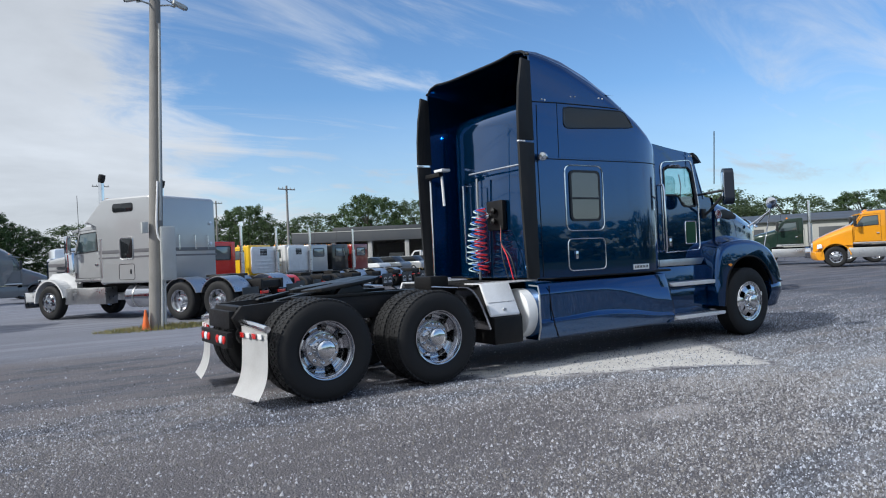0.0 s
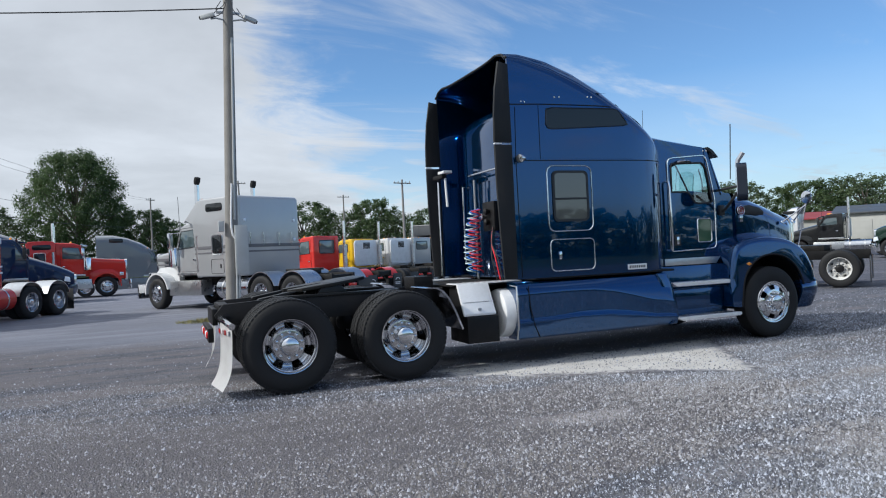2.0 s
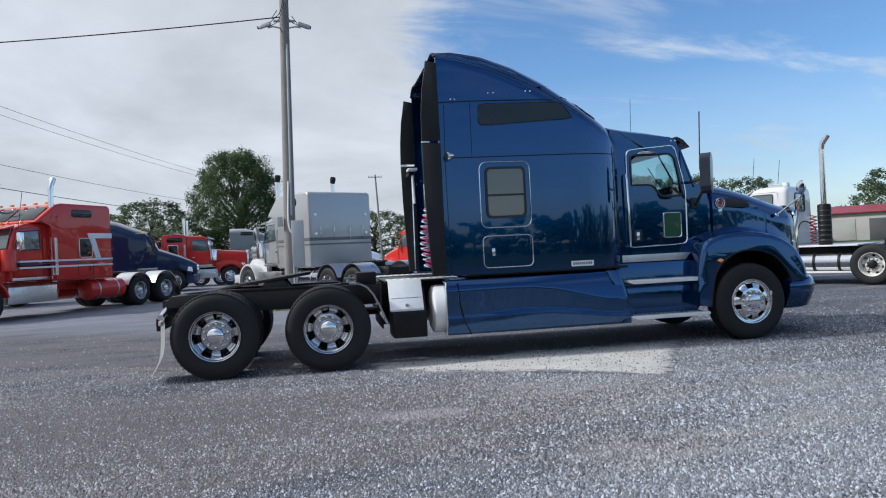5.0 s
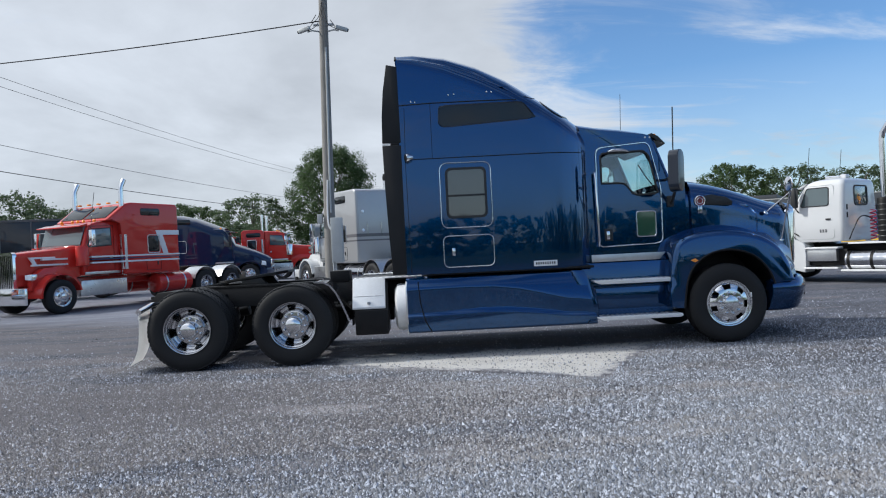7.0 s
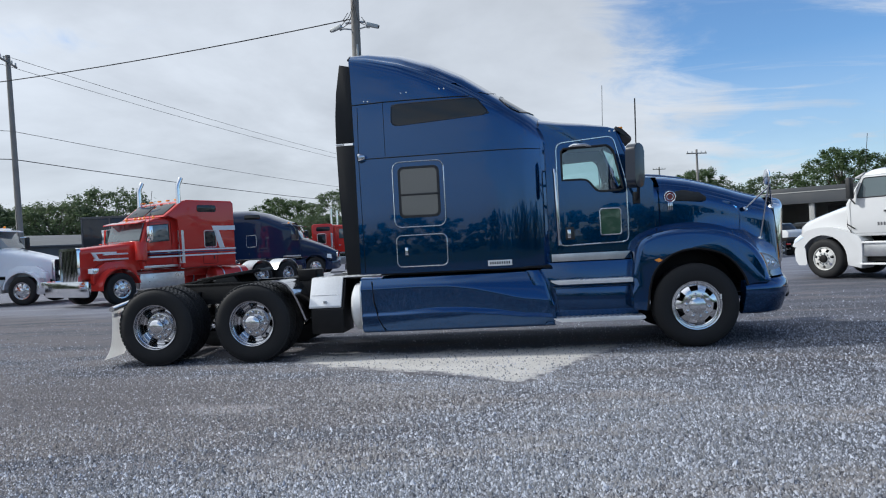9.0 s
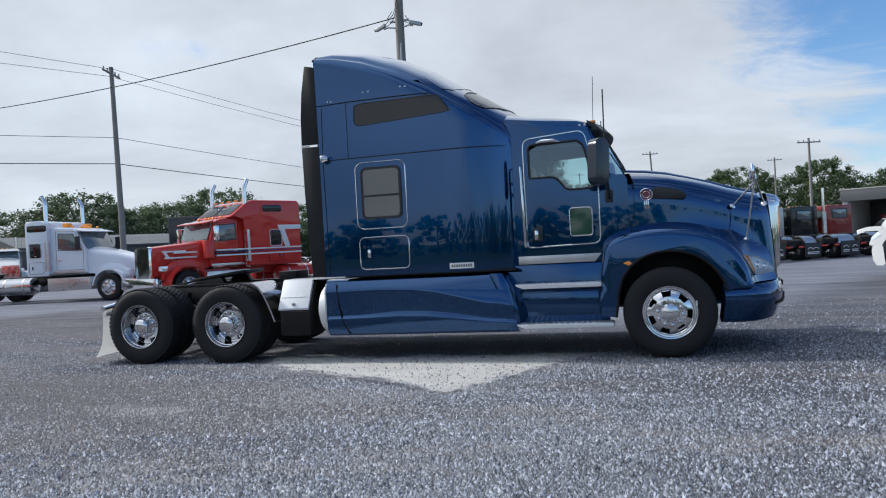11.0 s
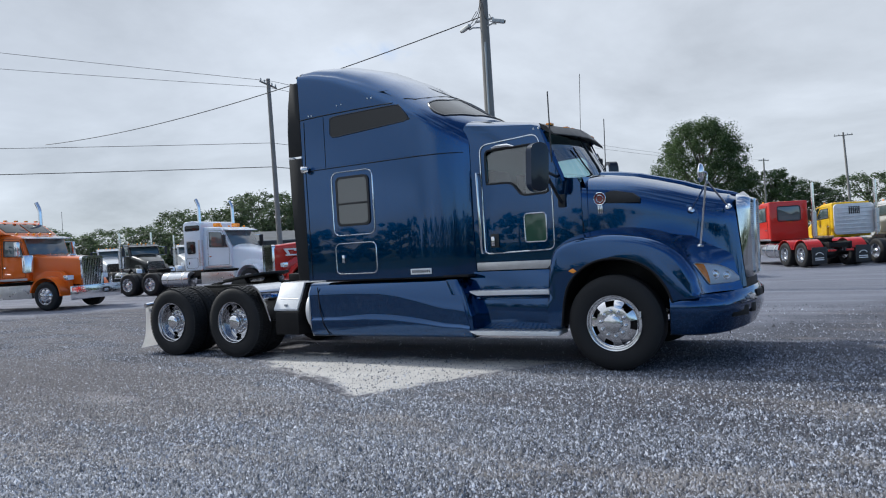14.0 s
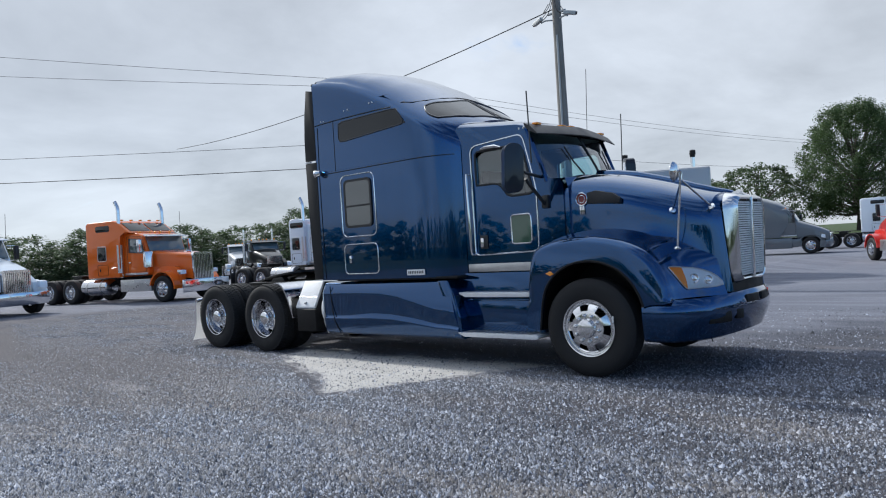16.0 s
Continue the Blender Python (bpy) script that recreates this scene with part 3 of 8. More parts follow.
    plan_w = ((2.78, 1.2), (4.5, 1.2), (4.66, 1.195), (4.85, 1.17), (5.0, 1.12), (5.12, 1.04), (5.2, 0.96))

    def crown(x, y):
        """Height of the sleeper roof over x and y: a crown between two side folds, hollow in the middle at its rear rim."""
        w = curve_at(plan_w, x)
        z_s, z_t, e = (curve_at([(q[0], q[j]) for q in keys], x) for j in (1, 2, 3))
        u = min(1.0, abs(y) / w)
        z = z_s + (z_t - z_s) * max(0.0, 1 - u ** e) ** (1 / e)
        rear = max(0.0, min(1.0, (3.3 - x) / 0.5))
        fold = max(0.0, min(1.0, (4.15 - x) / 0.9))
        z -= 0.055 * rear * max(0.0, 1 - (u / 0.74) ** 4)
        return z - 0.030 * fold * math.exp(-((u - 0.945) / 0.022) ** 2)

    def side_y(x, z):
        """Half width of the sleeper at a height on its side."""
        w = curve_at(plan_w, x)
        z_s, z_t, e = (curve_at([(q[0], q[j]) for q in keys], x) for j in (1, 2, 3))
        k = max(0.0, min(1.0, (z - z_s) / (z_t - z_s)))
        return w * (1 - k ** e) ** (1 / e)

    rings = []
    for x in [2.78, 2.80, 2.84, 2.90] + list(np.linspace(3.0, 4.5, 16)) + [4.58, 4.66, 4.75, 4.85, 4.93, 5.0, 5.06, 5.12, 5.16, 5.2]:
        w, z_s, e = curve_at(plan_w, x), curve_at([(q[0], q[1]) for q in keys], x), curve_at([(q[0], q[3]) for q in keys], x)
        half = [(w, 1.08), (w, 2.0), (w, z_s - 0.12)]
        for k in range(45):
            y = w * math.cos(math.pi / 2 * k / 44) ** (2 / e)
            half.append((y, crown(x, y)))
        rings.append([(x, -y, z) for y, z in half] + [(x, y, z) for y, z in half[-2::-1]])
    bm = loft(rings, close_ring=False, caps=False)
    bmesh.ops.recalc_face_normals(bm, faces=bm.faces)
    bmesh.ops.solidify(bm, geom=bm.faces[:], thickness=0.03)
    sl = part("sleeper", bm, NAVY, t, "navy sleeper with tall raised roof", 30)
    # back wall with rounded corners and top
    rows = []
    for z, dx in ((1.08, 0), (3.12, 0), (3.26, 0.02), (3.36, 0.10), (3.42, 0.25), (3.43, 0.5), (3.43, 0.8)):
        row = []
        for y, x in ((-1.165, 3.46), (-1.15, 3.36), (-1.10, 3.24), (-1.0, 3.13), (-0.85, 3.05), (-0.6, 3.01), (0, 3.0), (0.6, 3.01), (0.85, 3.05), (1.0, 3.13), (1.10, 3.24), (1.15, 3.36), (1.165, 3.46)):
            row.append((x + dx, y, z))
        rows.append(row)
    part("back_wall", loft(rows, close_ring=False, caps=False), NAVY, sl)
    for s in (-1, 1):
        fl = prism([(2.62, 1.09), (2.595, 1.6), (2.572, 2.2), (2.562, 2.735), (2.80, 2.735), (2.80, 1.09)], s * 1.17, s * 1.205, 0.008)
        prism([(2.562, 2.765), (2.572, 3.1), (2.60, 3.42), (2.655, 3.76), (2.79, 3.73), (2.80, 2.765)], s * 1.165, s * 1.205, 0.008, fl)
        part("side_extender", fl, FLAPGREY, t, "dark grey rubber-edged side extender")
        part("extender_clip", box(2.56, 2.66, s * 1.19 - 0.02, s * 1.19 + 0.02, 2.742, 2.758, 0.003), WHITE, t)
    part("roof_fairing_edge", tube([(2.775, y, crown(2.78, y) - 0.012) for y in 1.19 * np.sin(np.linspace(-math.pi / 2, math.pi / 2, 41))], 0.016, None, 6), FLAPGREY, t)
    part("sleeper_floor", box(3.05, 5.2, -1.17, 1.17, 1.06, 1.09, 0.01), BLACK, sl)
    # seams, trims, windows and hatches on both sides
    for s in (-1, 1):
        y = s * 1.203
        part("roof_seam", tube([(x, s * (side_y(x, z) + 0.002), z) for x, z in ((2.79, 3.235), (3.2, 3.25), (3.7, 3.255), (4.1, 3.255), (4.27, 3.25))] + [(x, s * q, crown(x, q) + 0.002) for x, q in ((4.42, 1.10), (4.52, 1.02), (4.585, 0.82), (4.60, 0.5), (4.58, 0.2), (4.57, 0.0))], 0.007, None, 5), BLACK, sl)
        part("panel_seam", tube([(3.19, s * (side_y(3.19, z) + 0.001), z) for z in (2.56, 2.8, 3.0, 3.24)], 0.004, None, 4), BLACK, sl)
        part("belt_seam", tube([(2.85, y, 2.545), (4.6, y, 2.555), (4.86, s * 1.172, 2.555), (5.02, s * 1.11, 2.555), (5.14, s * 1.02, 2.555)], 0.006, None, 5), BLACK, sl)
        part("rear_seam", tube([(2.86, y, 1.1), (2.845, y, 2.5), (2.86, y, 3.2)], 0.004, None, 4), BLACK, sl)
        pts = [(4.10 + 0.0, 1.2 + 0.075 * k) for k in range(18)] + [(4.40, 1.2 + 0.075 * k) for k in range(18)]
        pts += [(3.05 + 0.06 * k, 2.575) for k in range(26)]
        rivets(sl, pts, y, 0.005 if s < 0 else 0.005)
        for x, z in ((2.95, 3.275), (3.0, 3.27), (3.43, 3.345), (3.50, 3.35), (3.92, 3.365), (3.98, 3.362)):
            part("stud", lathe([(0.010, 0.004), (0.010, -0.004), (0.004, -0.008), (0.0005, -0.008)], (x, y, z), (0, 1, 0), 8), WHITE, sl)
        uw = [(3.30, 3.18), (3.36, 3.21), (4.30, 3.225), (4.38, 3.21), (4.50, 3.06), (4.505, 3.03), (4.47, 3.01), (3.40, 2.945), (3.32, 2.95), (3.29, 2.985)]
        ub = prism(resample([(q.x, q.z) for q in smooth_line([(x, 0, z) for x, z in uw] + [(uw[0][0], 0, uw[0][1])], 4)[:-1]], 48), 0.0, 0.008, 0.0)
        for v in ub.verts:
            v.co.y = s * (side_y(v.co.x, v.co.z) - 0.002 + v.co.y)
        u = part("upper_window", ub, DARKGLASS, sl, "dark tinted upper side window", 20)
        part("window_trim", tube([(x, s * (side_y(x, z) + 0.004), z) for x, z in resample(uw, 60)], 0.0085, None, 6, closed=True), BLACKGLOSS, u)
        wo = rounded(3.27, 3.92, 1.655, 2.48, 0.09)
        trim_line(sl, wo, y, 0.0075, TRIM, "window_surround")
        wi = rounded(3.355, 3.845, 1.79, 2.40, 0.06)
        w = part("side_window", prism(wi, s * 1.197, s * 1.212, 0.0), GREYGLASS, sl, "grey tinted sleeper window in black frame", 10)
        part("window_frame", framed(rounded(3.338, 3.862, 1.772, 2.418, 0.07), rounded(3.368, 3.832, 1.802, 2.388, 0.05), s * 1.200, s * 1.216), PLASTIC, w)
        part("window_bar", box(3.36, 3.84, min(s * 1.2, s * 1.217), max(s * 1.2, s * 1.217), 2.05, 2.075, 0.003), PLASTIC, w)
        hatch = part("luggage_hatch", prism(rounded(3.285, 3.915, 1.16, 1.54, 0.06), s * 1.199, s * 1.206, 0.0), NAVY, sl, "", 10)
        trim_line(hatch, rounded(3.28, 3.92, 1.155, 1.55, 0.065), y, 0.0075, TRIM, "hatch_trim")
        part("hatch_handle", box(3.385, 3.425, min(s * 1.2, s * 1.225), max(s * 1.2, s * 1.225), 1.30, 1.40, 0.008), CHROME, hatch, "chrome paddle handle")
        part("sleeper_plate", box(4.42, 4.72, min(s * 1.2, s * 1.209), max(s * 1.2, s * 1.209), 1.115, 1.185, 0.003), BAREWHITE, sl, "small bright plate with unreadable dark marks")
        for k in range(9):
            part("plate_mark", box(4.445 + k * 0.029, 4.462 + k * 0.029, min(s * 1.208, s * 1.211), max(s * 1.208, s * 1.211), 1.135, 1.168, 0.001), PLASTIC, sl)
        part("work_lamp", lathe([(0.002, -0.08), (0.035, -0.075), (0.05, -0.03), (0.055, 0.0), (0.05, 0.012), (0.002, 0.014)], (2.86, s * 1.28, 2.56), (-1, s * 0.4, -0.1), 18), CHROME, t, "round chrome work lamp")
        part("lamp_stalk", tube([(2.90, s * 1.20, 2.57), (2.90, s * 1.28, 2.565)], 0.018, None, 8), PLASTIC, t)
        part("wind_vent", box(5.135, 5.165, min(s * 0.78, s * 0.84), max(s * 0.78, s * 0.84), 1.95, 2.39, 0.012), PLASTIC, sl)
    # roof windows in the sloping front
    for s in (-1, 1):
        rows = []
        for i in range(13):
            f = i / 12
            row = []
            for k in range(19):
                u = k / 18
                x0 = curve_at(((0.0, 4.635), (0.5, 4.70), (0.85, 4.665), (1.0, 4.665)), u)
                x1 = curve_at(((0.0, 5.12), (0.5, 5.08), (0.85, 4.97), (1.0, 4.90)), u)
                x = x0 + (x1 - x0) * f
                y = 0.03 + (0.93 + 0.06 * math.sin(math.pi * f) + 0.03 * f) * u
                row.append((x, s * y, crown(x, y) + 0.005))
            rows.append(row)
        edge = rows[0] + [r[-1] for r in rows[1:]] + rows[-1][-2::-1] + [r[0] for r in rows[-2:0:-1]]
        rw = part("roof_window", loft(rows, close_ring=False, caps=False), DARKGLASS, sl, "dark tinted sloping roof window")
        part("window_trim", tube(edge, 0.011, None, 5, closed=True), BLACKGLOSS, rw)

    # cab
    n = 64
    outer = resample([(5.12, 1.12), (6.53, 1.12), (6.53, 2.12), (6.33, 2.13), (6.12, 2.70), (6.06, 2.78), (5.6, 2.82), (5.12, 2.88)], n)
    inner = resample([(5.40, 2.145), (5.68, 2.145), (5.73, 2.12), (5.82, 2.00), (5.88, 1.98), (6.16, 1.99), (6.05, 2.50), (5.98, 2.56), (5.40, 2.54)], n)
    cab = None
    for s in (-1, 1):
        bm = framed(outer, inner, s * 0.955, s * 0.915)
        for v in bm.verts:   # the cab narrows towards its nose
            f = max(0.0, v.co.x - 5.3) / 1.2
            v.co.y -= s * 0.075 * f
        p = part("cab" if cab is None else "cab_side", bm, NAVY, t if cab is None else cab, "navy day cab with doors" if cab is None else "")
        cab = cab or p

        def yy(x, extra=0.004):
            return s * (0.955 - 0.075 * max(0.0, x - 5.3) / 1.2 + extra)
        door = round_poly([(5.335, 1.315), (6.195, 1.335), (6.20, 2.06), (6.055, 2.675), (5.335, 2.615)], (0.07, 0.08, 0.12, 0.09, 0.10))
        part("door_trim", tube([(a, yy(a), b) for a, b in door], 0.009, None, 6, closed=True), TRIM, cab)
        g = resample([(5.40, 2.145), (5.68, 2.145), (5.73, 2.12), (5.82, 2.00), (5.88, 1.98), (6.16, 1.99), (6.05, 2.50), (5.98, 2.56), (5.40, 2.54)], 40)
        gm = bmesh.new()
        gm.faces.new([gm.verts.new((a, yy(a, -0.02), b)) for a, b in g])
        gl = part("door_glass", gm, GLASS, cab, "clear door window", 0)
        gl.visible_shadow = False
        part("window_rubber", tube([(a, yy(a, 0.002), b) for a, b in g], 0.014, None, 6, closed=True), PLASTIC, cab)
        pw = prism(rounded(5.86, 6.10, 1.44, 1.75, 0.03), 0.0, 0.008, 0.0)
        for v in pw.verts:
            v.co.y = yy(v.co.x, v.co.y - 0.001)
        part("peep_window", pw, GREENGLASS, cab, "small green tinted door window", 10)
        part("peep_trim", tube([(a, yy(a, 0.006), b) for a, b in rounded(5.85, 6.11, 1.43, 1.76, 0.035)], 0.009, None, 6, closed=True), TRIM, cab)
        hd = part("door_handle", box(5.43, 5.475, min(yy(5.4, 0), yy(5.4, 0.03)), max(yy(5.4, 0), yy(5.4, 0.03)), 1.41, 1.52, 0.008), CHROME, cab, "chrome door handle")
        part("handle_recess", box(5.41, 5.52, min(yy(5.4, 0), yy(5.4, 0.006)), max(yy(5.4, 0), yy(5.4, 0.006)), 1.39, 1.55, 0.003), PLASTIC, hd)
        part("grab_bar", tube([(5.30, s * 0.95, 2.29), (5.30, s * 1.01, 2.28), (5.305, s * 1.02, 2.22), (5.32, s * 1.02, 1.40), (5.32, s * 1.01, 1.335), (5.33, s * 0.95, 1.33)], 0.017, None, 10), CHROME, cab, "chrome grab bar")
        part("sill_panel", prism([(5.22, 1.12), (6.12, 1.12), (6.20, 1.215), (5.22, 1.215)], s * 0.958, s * 0.966, 0.002), BRUSHED, cab, "brushed metal sill strip")
        part("drip_visor", tube([(a, yy(a, 0.03), b) for a, b in ((5.50, 2.56), (5.56, 2.575), (5.70, 2.575), (5.78, 2.555))], [0.01, 0.022, 0.022, 0.008], None, 6), CHROME, cab)
        # mirror on two arms
        m = part("mirror", prism(rounded(-0.105, 0.105, -0.262, 0.262, 0.085, 7), -0.08, 0.05, 0.055, None, 4), BLACKGLOSS, cab, "large dark side mirror with rounded housing")
        m.matrix_basis = pose(6.225, s * 1.385, 2.235, 0, 3, 90 + s * 40)
        part("mirror_glass", prism(rounded(-0.075, 0.075, -0.21, 0.21, 0.05), 0.048, 0.054, 0.002), MIRROR, m)
        part("mirror_arm", tube([(6.32, s * 0.90, 1.84), (6.32, s * 1.0, 1.90), (6.30, s * 1.26, 2.12)], 0.020, None, 8), PLASTIC, cab)
        part("upper_arm", tube([(6.26, s * 0.90, 2.16), (6.29, s * 1.26, 2.19)], 0.018, None, 8), PLASTIC, cab)
        part("arm_base", box(6.27, 6.36, min(s * 0.87, s * 0.93), max(s * 0.87, s * 0.93), 1.80, 1.95, 0.02), PLASTIC, cab)
    roof = [(5.14, 0.95, 2.80, 2.82, 3.02), (5.4, 0.948, 2.76, 2.78, 2.97), (5.7, 0.93, 2.74, 2.76, 2.93), (5.95, 0.915, 2.72, 2.74, 2.88), (6.1, 0.90, 2.70, 2.72, 2.83), (6.16, 0.88, 2.69, 2.70, 2.80)]
    part("cab_roof", shell(roof, 0.02, n=2.3), NAVY, cab)
    # wrap of roof edge down to the sides is closed by a header over the windscreen
    rows = []
    for z, x0, bulge in ((2.11, 6.34, 0.22), (2.30, 6.27, 0.20), (2.50, 6.19, 0.17), (2.70, 6.12, 0.13)):
        rows.append([(x0 + bulge * (1 - (y / 0.88) ** 2), y * (0.985 - 0.02 * (z - 2.1)), z) for y in np.linspace(-0.87, 0.87, 15)])
    ws = part("windscreen", loft(rows, close_ring=False, caps=False), GLASS, cab, "two-piece curved windscreen")
    ws.visible_shadow = False
    part("screen_divider", tube([(r[7][0] + 0.004, 0, r[7][2]) for r in rows], 0.014, None, 6), PLASTIC, cab)
    for s in (-1, 1):
        part("screen_pillar", tube([(6.335, s * 0.872, 2.10), (6.10, s * 0.878, 2.72)], 0.03, None, 8), NAVY, cab)
        part("wiper", tube([(6.53, s * 0.30, 2.13), (6.42, s * 0.42, 2.34), (6.33, s * 0.46, 2.52)], 0.010, None, 6), PLASTIC, cab)
    vis = loft([[(6.10, y, 2.815 - 0.03 * abs(y)), (6.18 + 0.10 * (1 - (y / 0.95) ** 2), y, 2.79 - 0.05 * abs(y)), (6.27 + 0.11 * (1 - (y / 0.95) ** 2), y, 2.675 - 0.03 * abs(y)), (6.265 + 0.11 * (1 - (y / 0.95) ** 2), y, 2.665 - 0.03 * abs(y)), (6.17 + 0.10 * (1 - (y / 0.95) ** 2), y, 2.735 - 0.05 * abs(y)), (6.12, y, 2.76 - 0.03 * abs(y))] for y in np.linspace(-0.93, 0.93, 13)])
    v = part("sun_visor", vis, PLASTIC, cab, "dark sun visor over the windscreen")
    for y in (-0.75, -0.2, 0, 0.2, 0.75):
        part("marker_lamp", box(6.13, 6.20, y - 0.05, y + 0.05, 2.795 - 0.035 * abs(y), 2.823 - 0.035 * abs(y), 0.010), AMBER, cab, "amber roof marker lamp")
    for s in (-1, 1):
        for x in (6.02, 6.08):
            part("roof_bolt", lathe([(0.014, 0.004), (0.013, -0.006), (0.002, -0.010)], (x, s * 0.905, 2.735), (0, -s, 0), 8), WHITE, cab)
    part("cowl", loft([[(x, y, z + 0.03 * (1 - (y / 0.9) ** 2)) for y in np.linspace(-0.88, 0.88, 11)] for x, z in ((6.30, 2.115), (6.56, 2.12), (6.60, 2.0), (6.60, 1.1))], close_ring=False, caps=False), NAVY, cab)
    part("cab_floor", box(5.15, 6.5, -0.88, 0.88, 1.10, 1.14, 0.01), BLACK, cab)
    part("cab_back", box(5.13, 5.16, -0.90, 0.90, 1.12, 2.80, 0.005), LINING, cab)
    part("headliner", box(5.16, 6.10, -0.86, 0.86, 2.70, 2.715, 0.004), LINING, cab)
    part("dashboard", prism([(6.12, 1.5), (6.55, 1.5), (6.5, 2.06), (6.25, 2.05), (6.08, 1.95)], -0.86, 0.86, 0.02), PLASTIC, cab)
    for s in (-1, 1):
        seat = part("seat", box(5.38, 5.86, s * 0.45 - 0.25, s * 0.45 + 0.25, 1.45, 1.66, 0.05), FLAPGREY, cab, "grey cab seat")
        part("seat_back", prism([(5.34, 1.62), (5.48, 1.62), (5.38, 2.34), (5.27, 2.34)], s * 0.45 - 0.24, s * 0.45 + 0.24, 0.03), FLAPGREY, seat)
    part("steering_wheel", tube([(6.0 + 0.10 * math.cos(a), 0.45 + 0.22 * math.sin(a), 1.98 + 0.19 * math.cos(a)) for a in np.linspace(0, math.tau, 24, endpoint=False)], 0.014, None, 6, closed=True), PLASTIC, cab)

    # hood, fenders, bumper, grille
    hs = [(6.50, 0.86, 1.30, 1.86, 2.19, 0.86), (6.75, 0.83, 1.30, 1.82, 2.165, 0.83), (7.0, 0.80, 1.30, 1.77, 2.125, 0.80), (7.25, 0.765, 1.28, 1.70, 2.06, 0.80), (7.5, 0.725, 1.24, 1.62, 1.985, 0.79), (7.65, 0.69, 1.16, 1.57, 1.93, 0.76),
          (7.78, 0.66, 1.08, 1.53, 1.89, 0.72), (7.90, 0.625, 0.98, 1.50, 1.855, 0.665), (8.0, 0.585, 0.88, 1.49, 1.835, 0.605), (8.04, 0.555, 0.84, 1.49, 1.82, 0.565), (8.075, 0.53, 0.83, 1.50, 1.808, 0.525), (8.10, 0.502, 0.83, 1.51, 1.80, 0.49)]
    rings = []
    for x, w, zb, zs, zt, wb in hs:
        half = [(w + (wb - w) * (1 - f) ** 2.2, zb + (zs - zb) * f) for f in np.linspace(0, 0.9, 10)]
        half += [(w * math.cos(a) ** (2 / 2.9), zs + (zt - zs) * math.sin(a) ** (2 / 2.9)) for a in np.linspace(0, math.pi / 2, 20)]
        lean = 0.09 if x > 8.02 else 0.0
        rings.append([(x + lean * (1.50 - z), -y, z) for y, z in half] + [(x + lean * (1.50 - z), y, z) for y, z in half[-2::-1]])
    hb = loft(rings, close_ring=False, caps=False)
    bmesh.ops.recalc_face_normals(hb, faces=hb.faces)
    bmesh.ops.solidify(hb, geom=hb.faces[:], thickness=0.02)
    hood = part("hood", hb, NAVY, t, "navy sloping hood", 30)
    part("hood_spine", tube([(q[0], 0, q[4] + 0.004) for q in hs], [0.05, 0.05, 0.045, 0.04, 0.04, 0.04, 0.04, 0.035, 0.03, 0.028, 0.024, 0.02], None, 8), NAVY, hood)
    for s in (-1, 1):
        fender(t, s)
        it = [(6.80, 1.93), (6.90, 1.945), (7.10, 1.90), (7.18, 1.84), (7.17, 1.79), (7.0, 1.80), (6.80, 1.81)]
        part("hood_intake", prism(it, s * 0.79, s * 0.845, 0.004), PLASTIC, hood, "dark hood side intake")
        e = part("emblem", lathe([(0.002, 0), (0.065, 0.0), (0.072, 0.012), (0.065, 0.02), (0.05, 0.016), (0.002, 0.018)], (6.735, s * 0.832, 1.865), (0, s, 0), 24), MAROON, hood, "round red and chrome emblem")
        part("emblem_ring", tube([(6.735 + 0.068 * math.cos(a), s * 0.852, 1.865 + 0.068 * math.sin(a)) for a in np.linspace(0, math.tau, 24, endpoint=False)], 0.006, None, 5, closed=True), CHROME, e)
        part("emblem_disc", tube([(6.735 + 0.040 * math.cos(a), s * 0.851, 1.865 + 0.040 * math.sin(a)) for a in np.linspace(0, math.tau, 20, endpoint=False)], 0.004, None, 5, closed=True), CHROME, e)
        for k in range(3):
            part("emblem_pendant", box(6.708 + k * 0.020, 6.722 + k * 0.020, min(s * 0.835, s * 0.85), max(s * 0.835, s * 0.85), 1.70, 1.80, 0.003), CHROME, e)
    # convex mirror on a tripod
    for s in (-1,):
        hm = part("hood_mirror", lathe([(0.002, -0.022), (0.05, -0.019), (0.084, -0.008), (0.098, 0.010), (0.092, 0.022), (0.05, 0.034), (0.002, 0.038)], (7.86, s * 1.03, 2.03), (-1, 0, 0.05), 24), CHROME, t, "chrome round hood mirror on tripod")
        for a, b in (((7.89, s * 0.985, 1.92), (7.68, s * 0.715, 1.668)), ((7.90, s * 0.985, 1.94), (8.037, s * 0.60, 1.678)), ((7.895, s * 0.99, 1.985), (7.785, s * 0.90, 1.287))):
            part("tripod_leg", tube([a, b], 0.010, None, 8), CHROME, hm)
            part("leg_foot", lathe([(0.035, 0), (0.033, 0.012), (0.018, 0.022), (0.002, 0.024)], b, (Vector(a) - Vector(b)), 14), CHROME, hm)
        part("mirror_bracket", tube(smooth_line([(7.865, s * 1.03, 2.0), (7.88, s * 1.01, 2.035), (7.90, s * 0.985, 2.02), (7.897, s * 0.988, 1.95)], 3), 0.011, None, 8), CHROME, hm)
    part("engine_bay", box(6.55, 7.95, -0.52, 0.52, 0.60, 1.62, 0.03), BLACK, t)
    for s in (-1, 1):
        part("inner_apron", prism([(6.30, 0.62), (7.60, 0.62), (7.62, 1.30), (6.95, 1.42), (6.30, 1.36)], s * 0.54, s * 0.58, 0.005), BLACK, t)
    # bumper
    plan = [(7.50, -1.165), (7.70, -1.16), (7.88, -1.10), (8.03, -0.95), (8.125, -0.75), (8.21, -0.4), (8.24, 0.0)]
    plan += [(x, -y) for x, y in plan[-2::-1]]
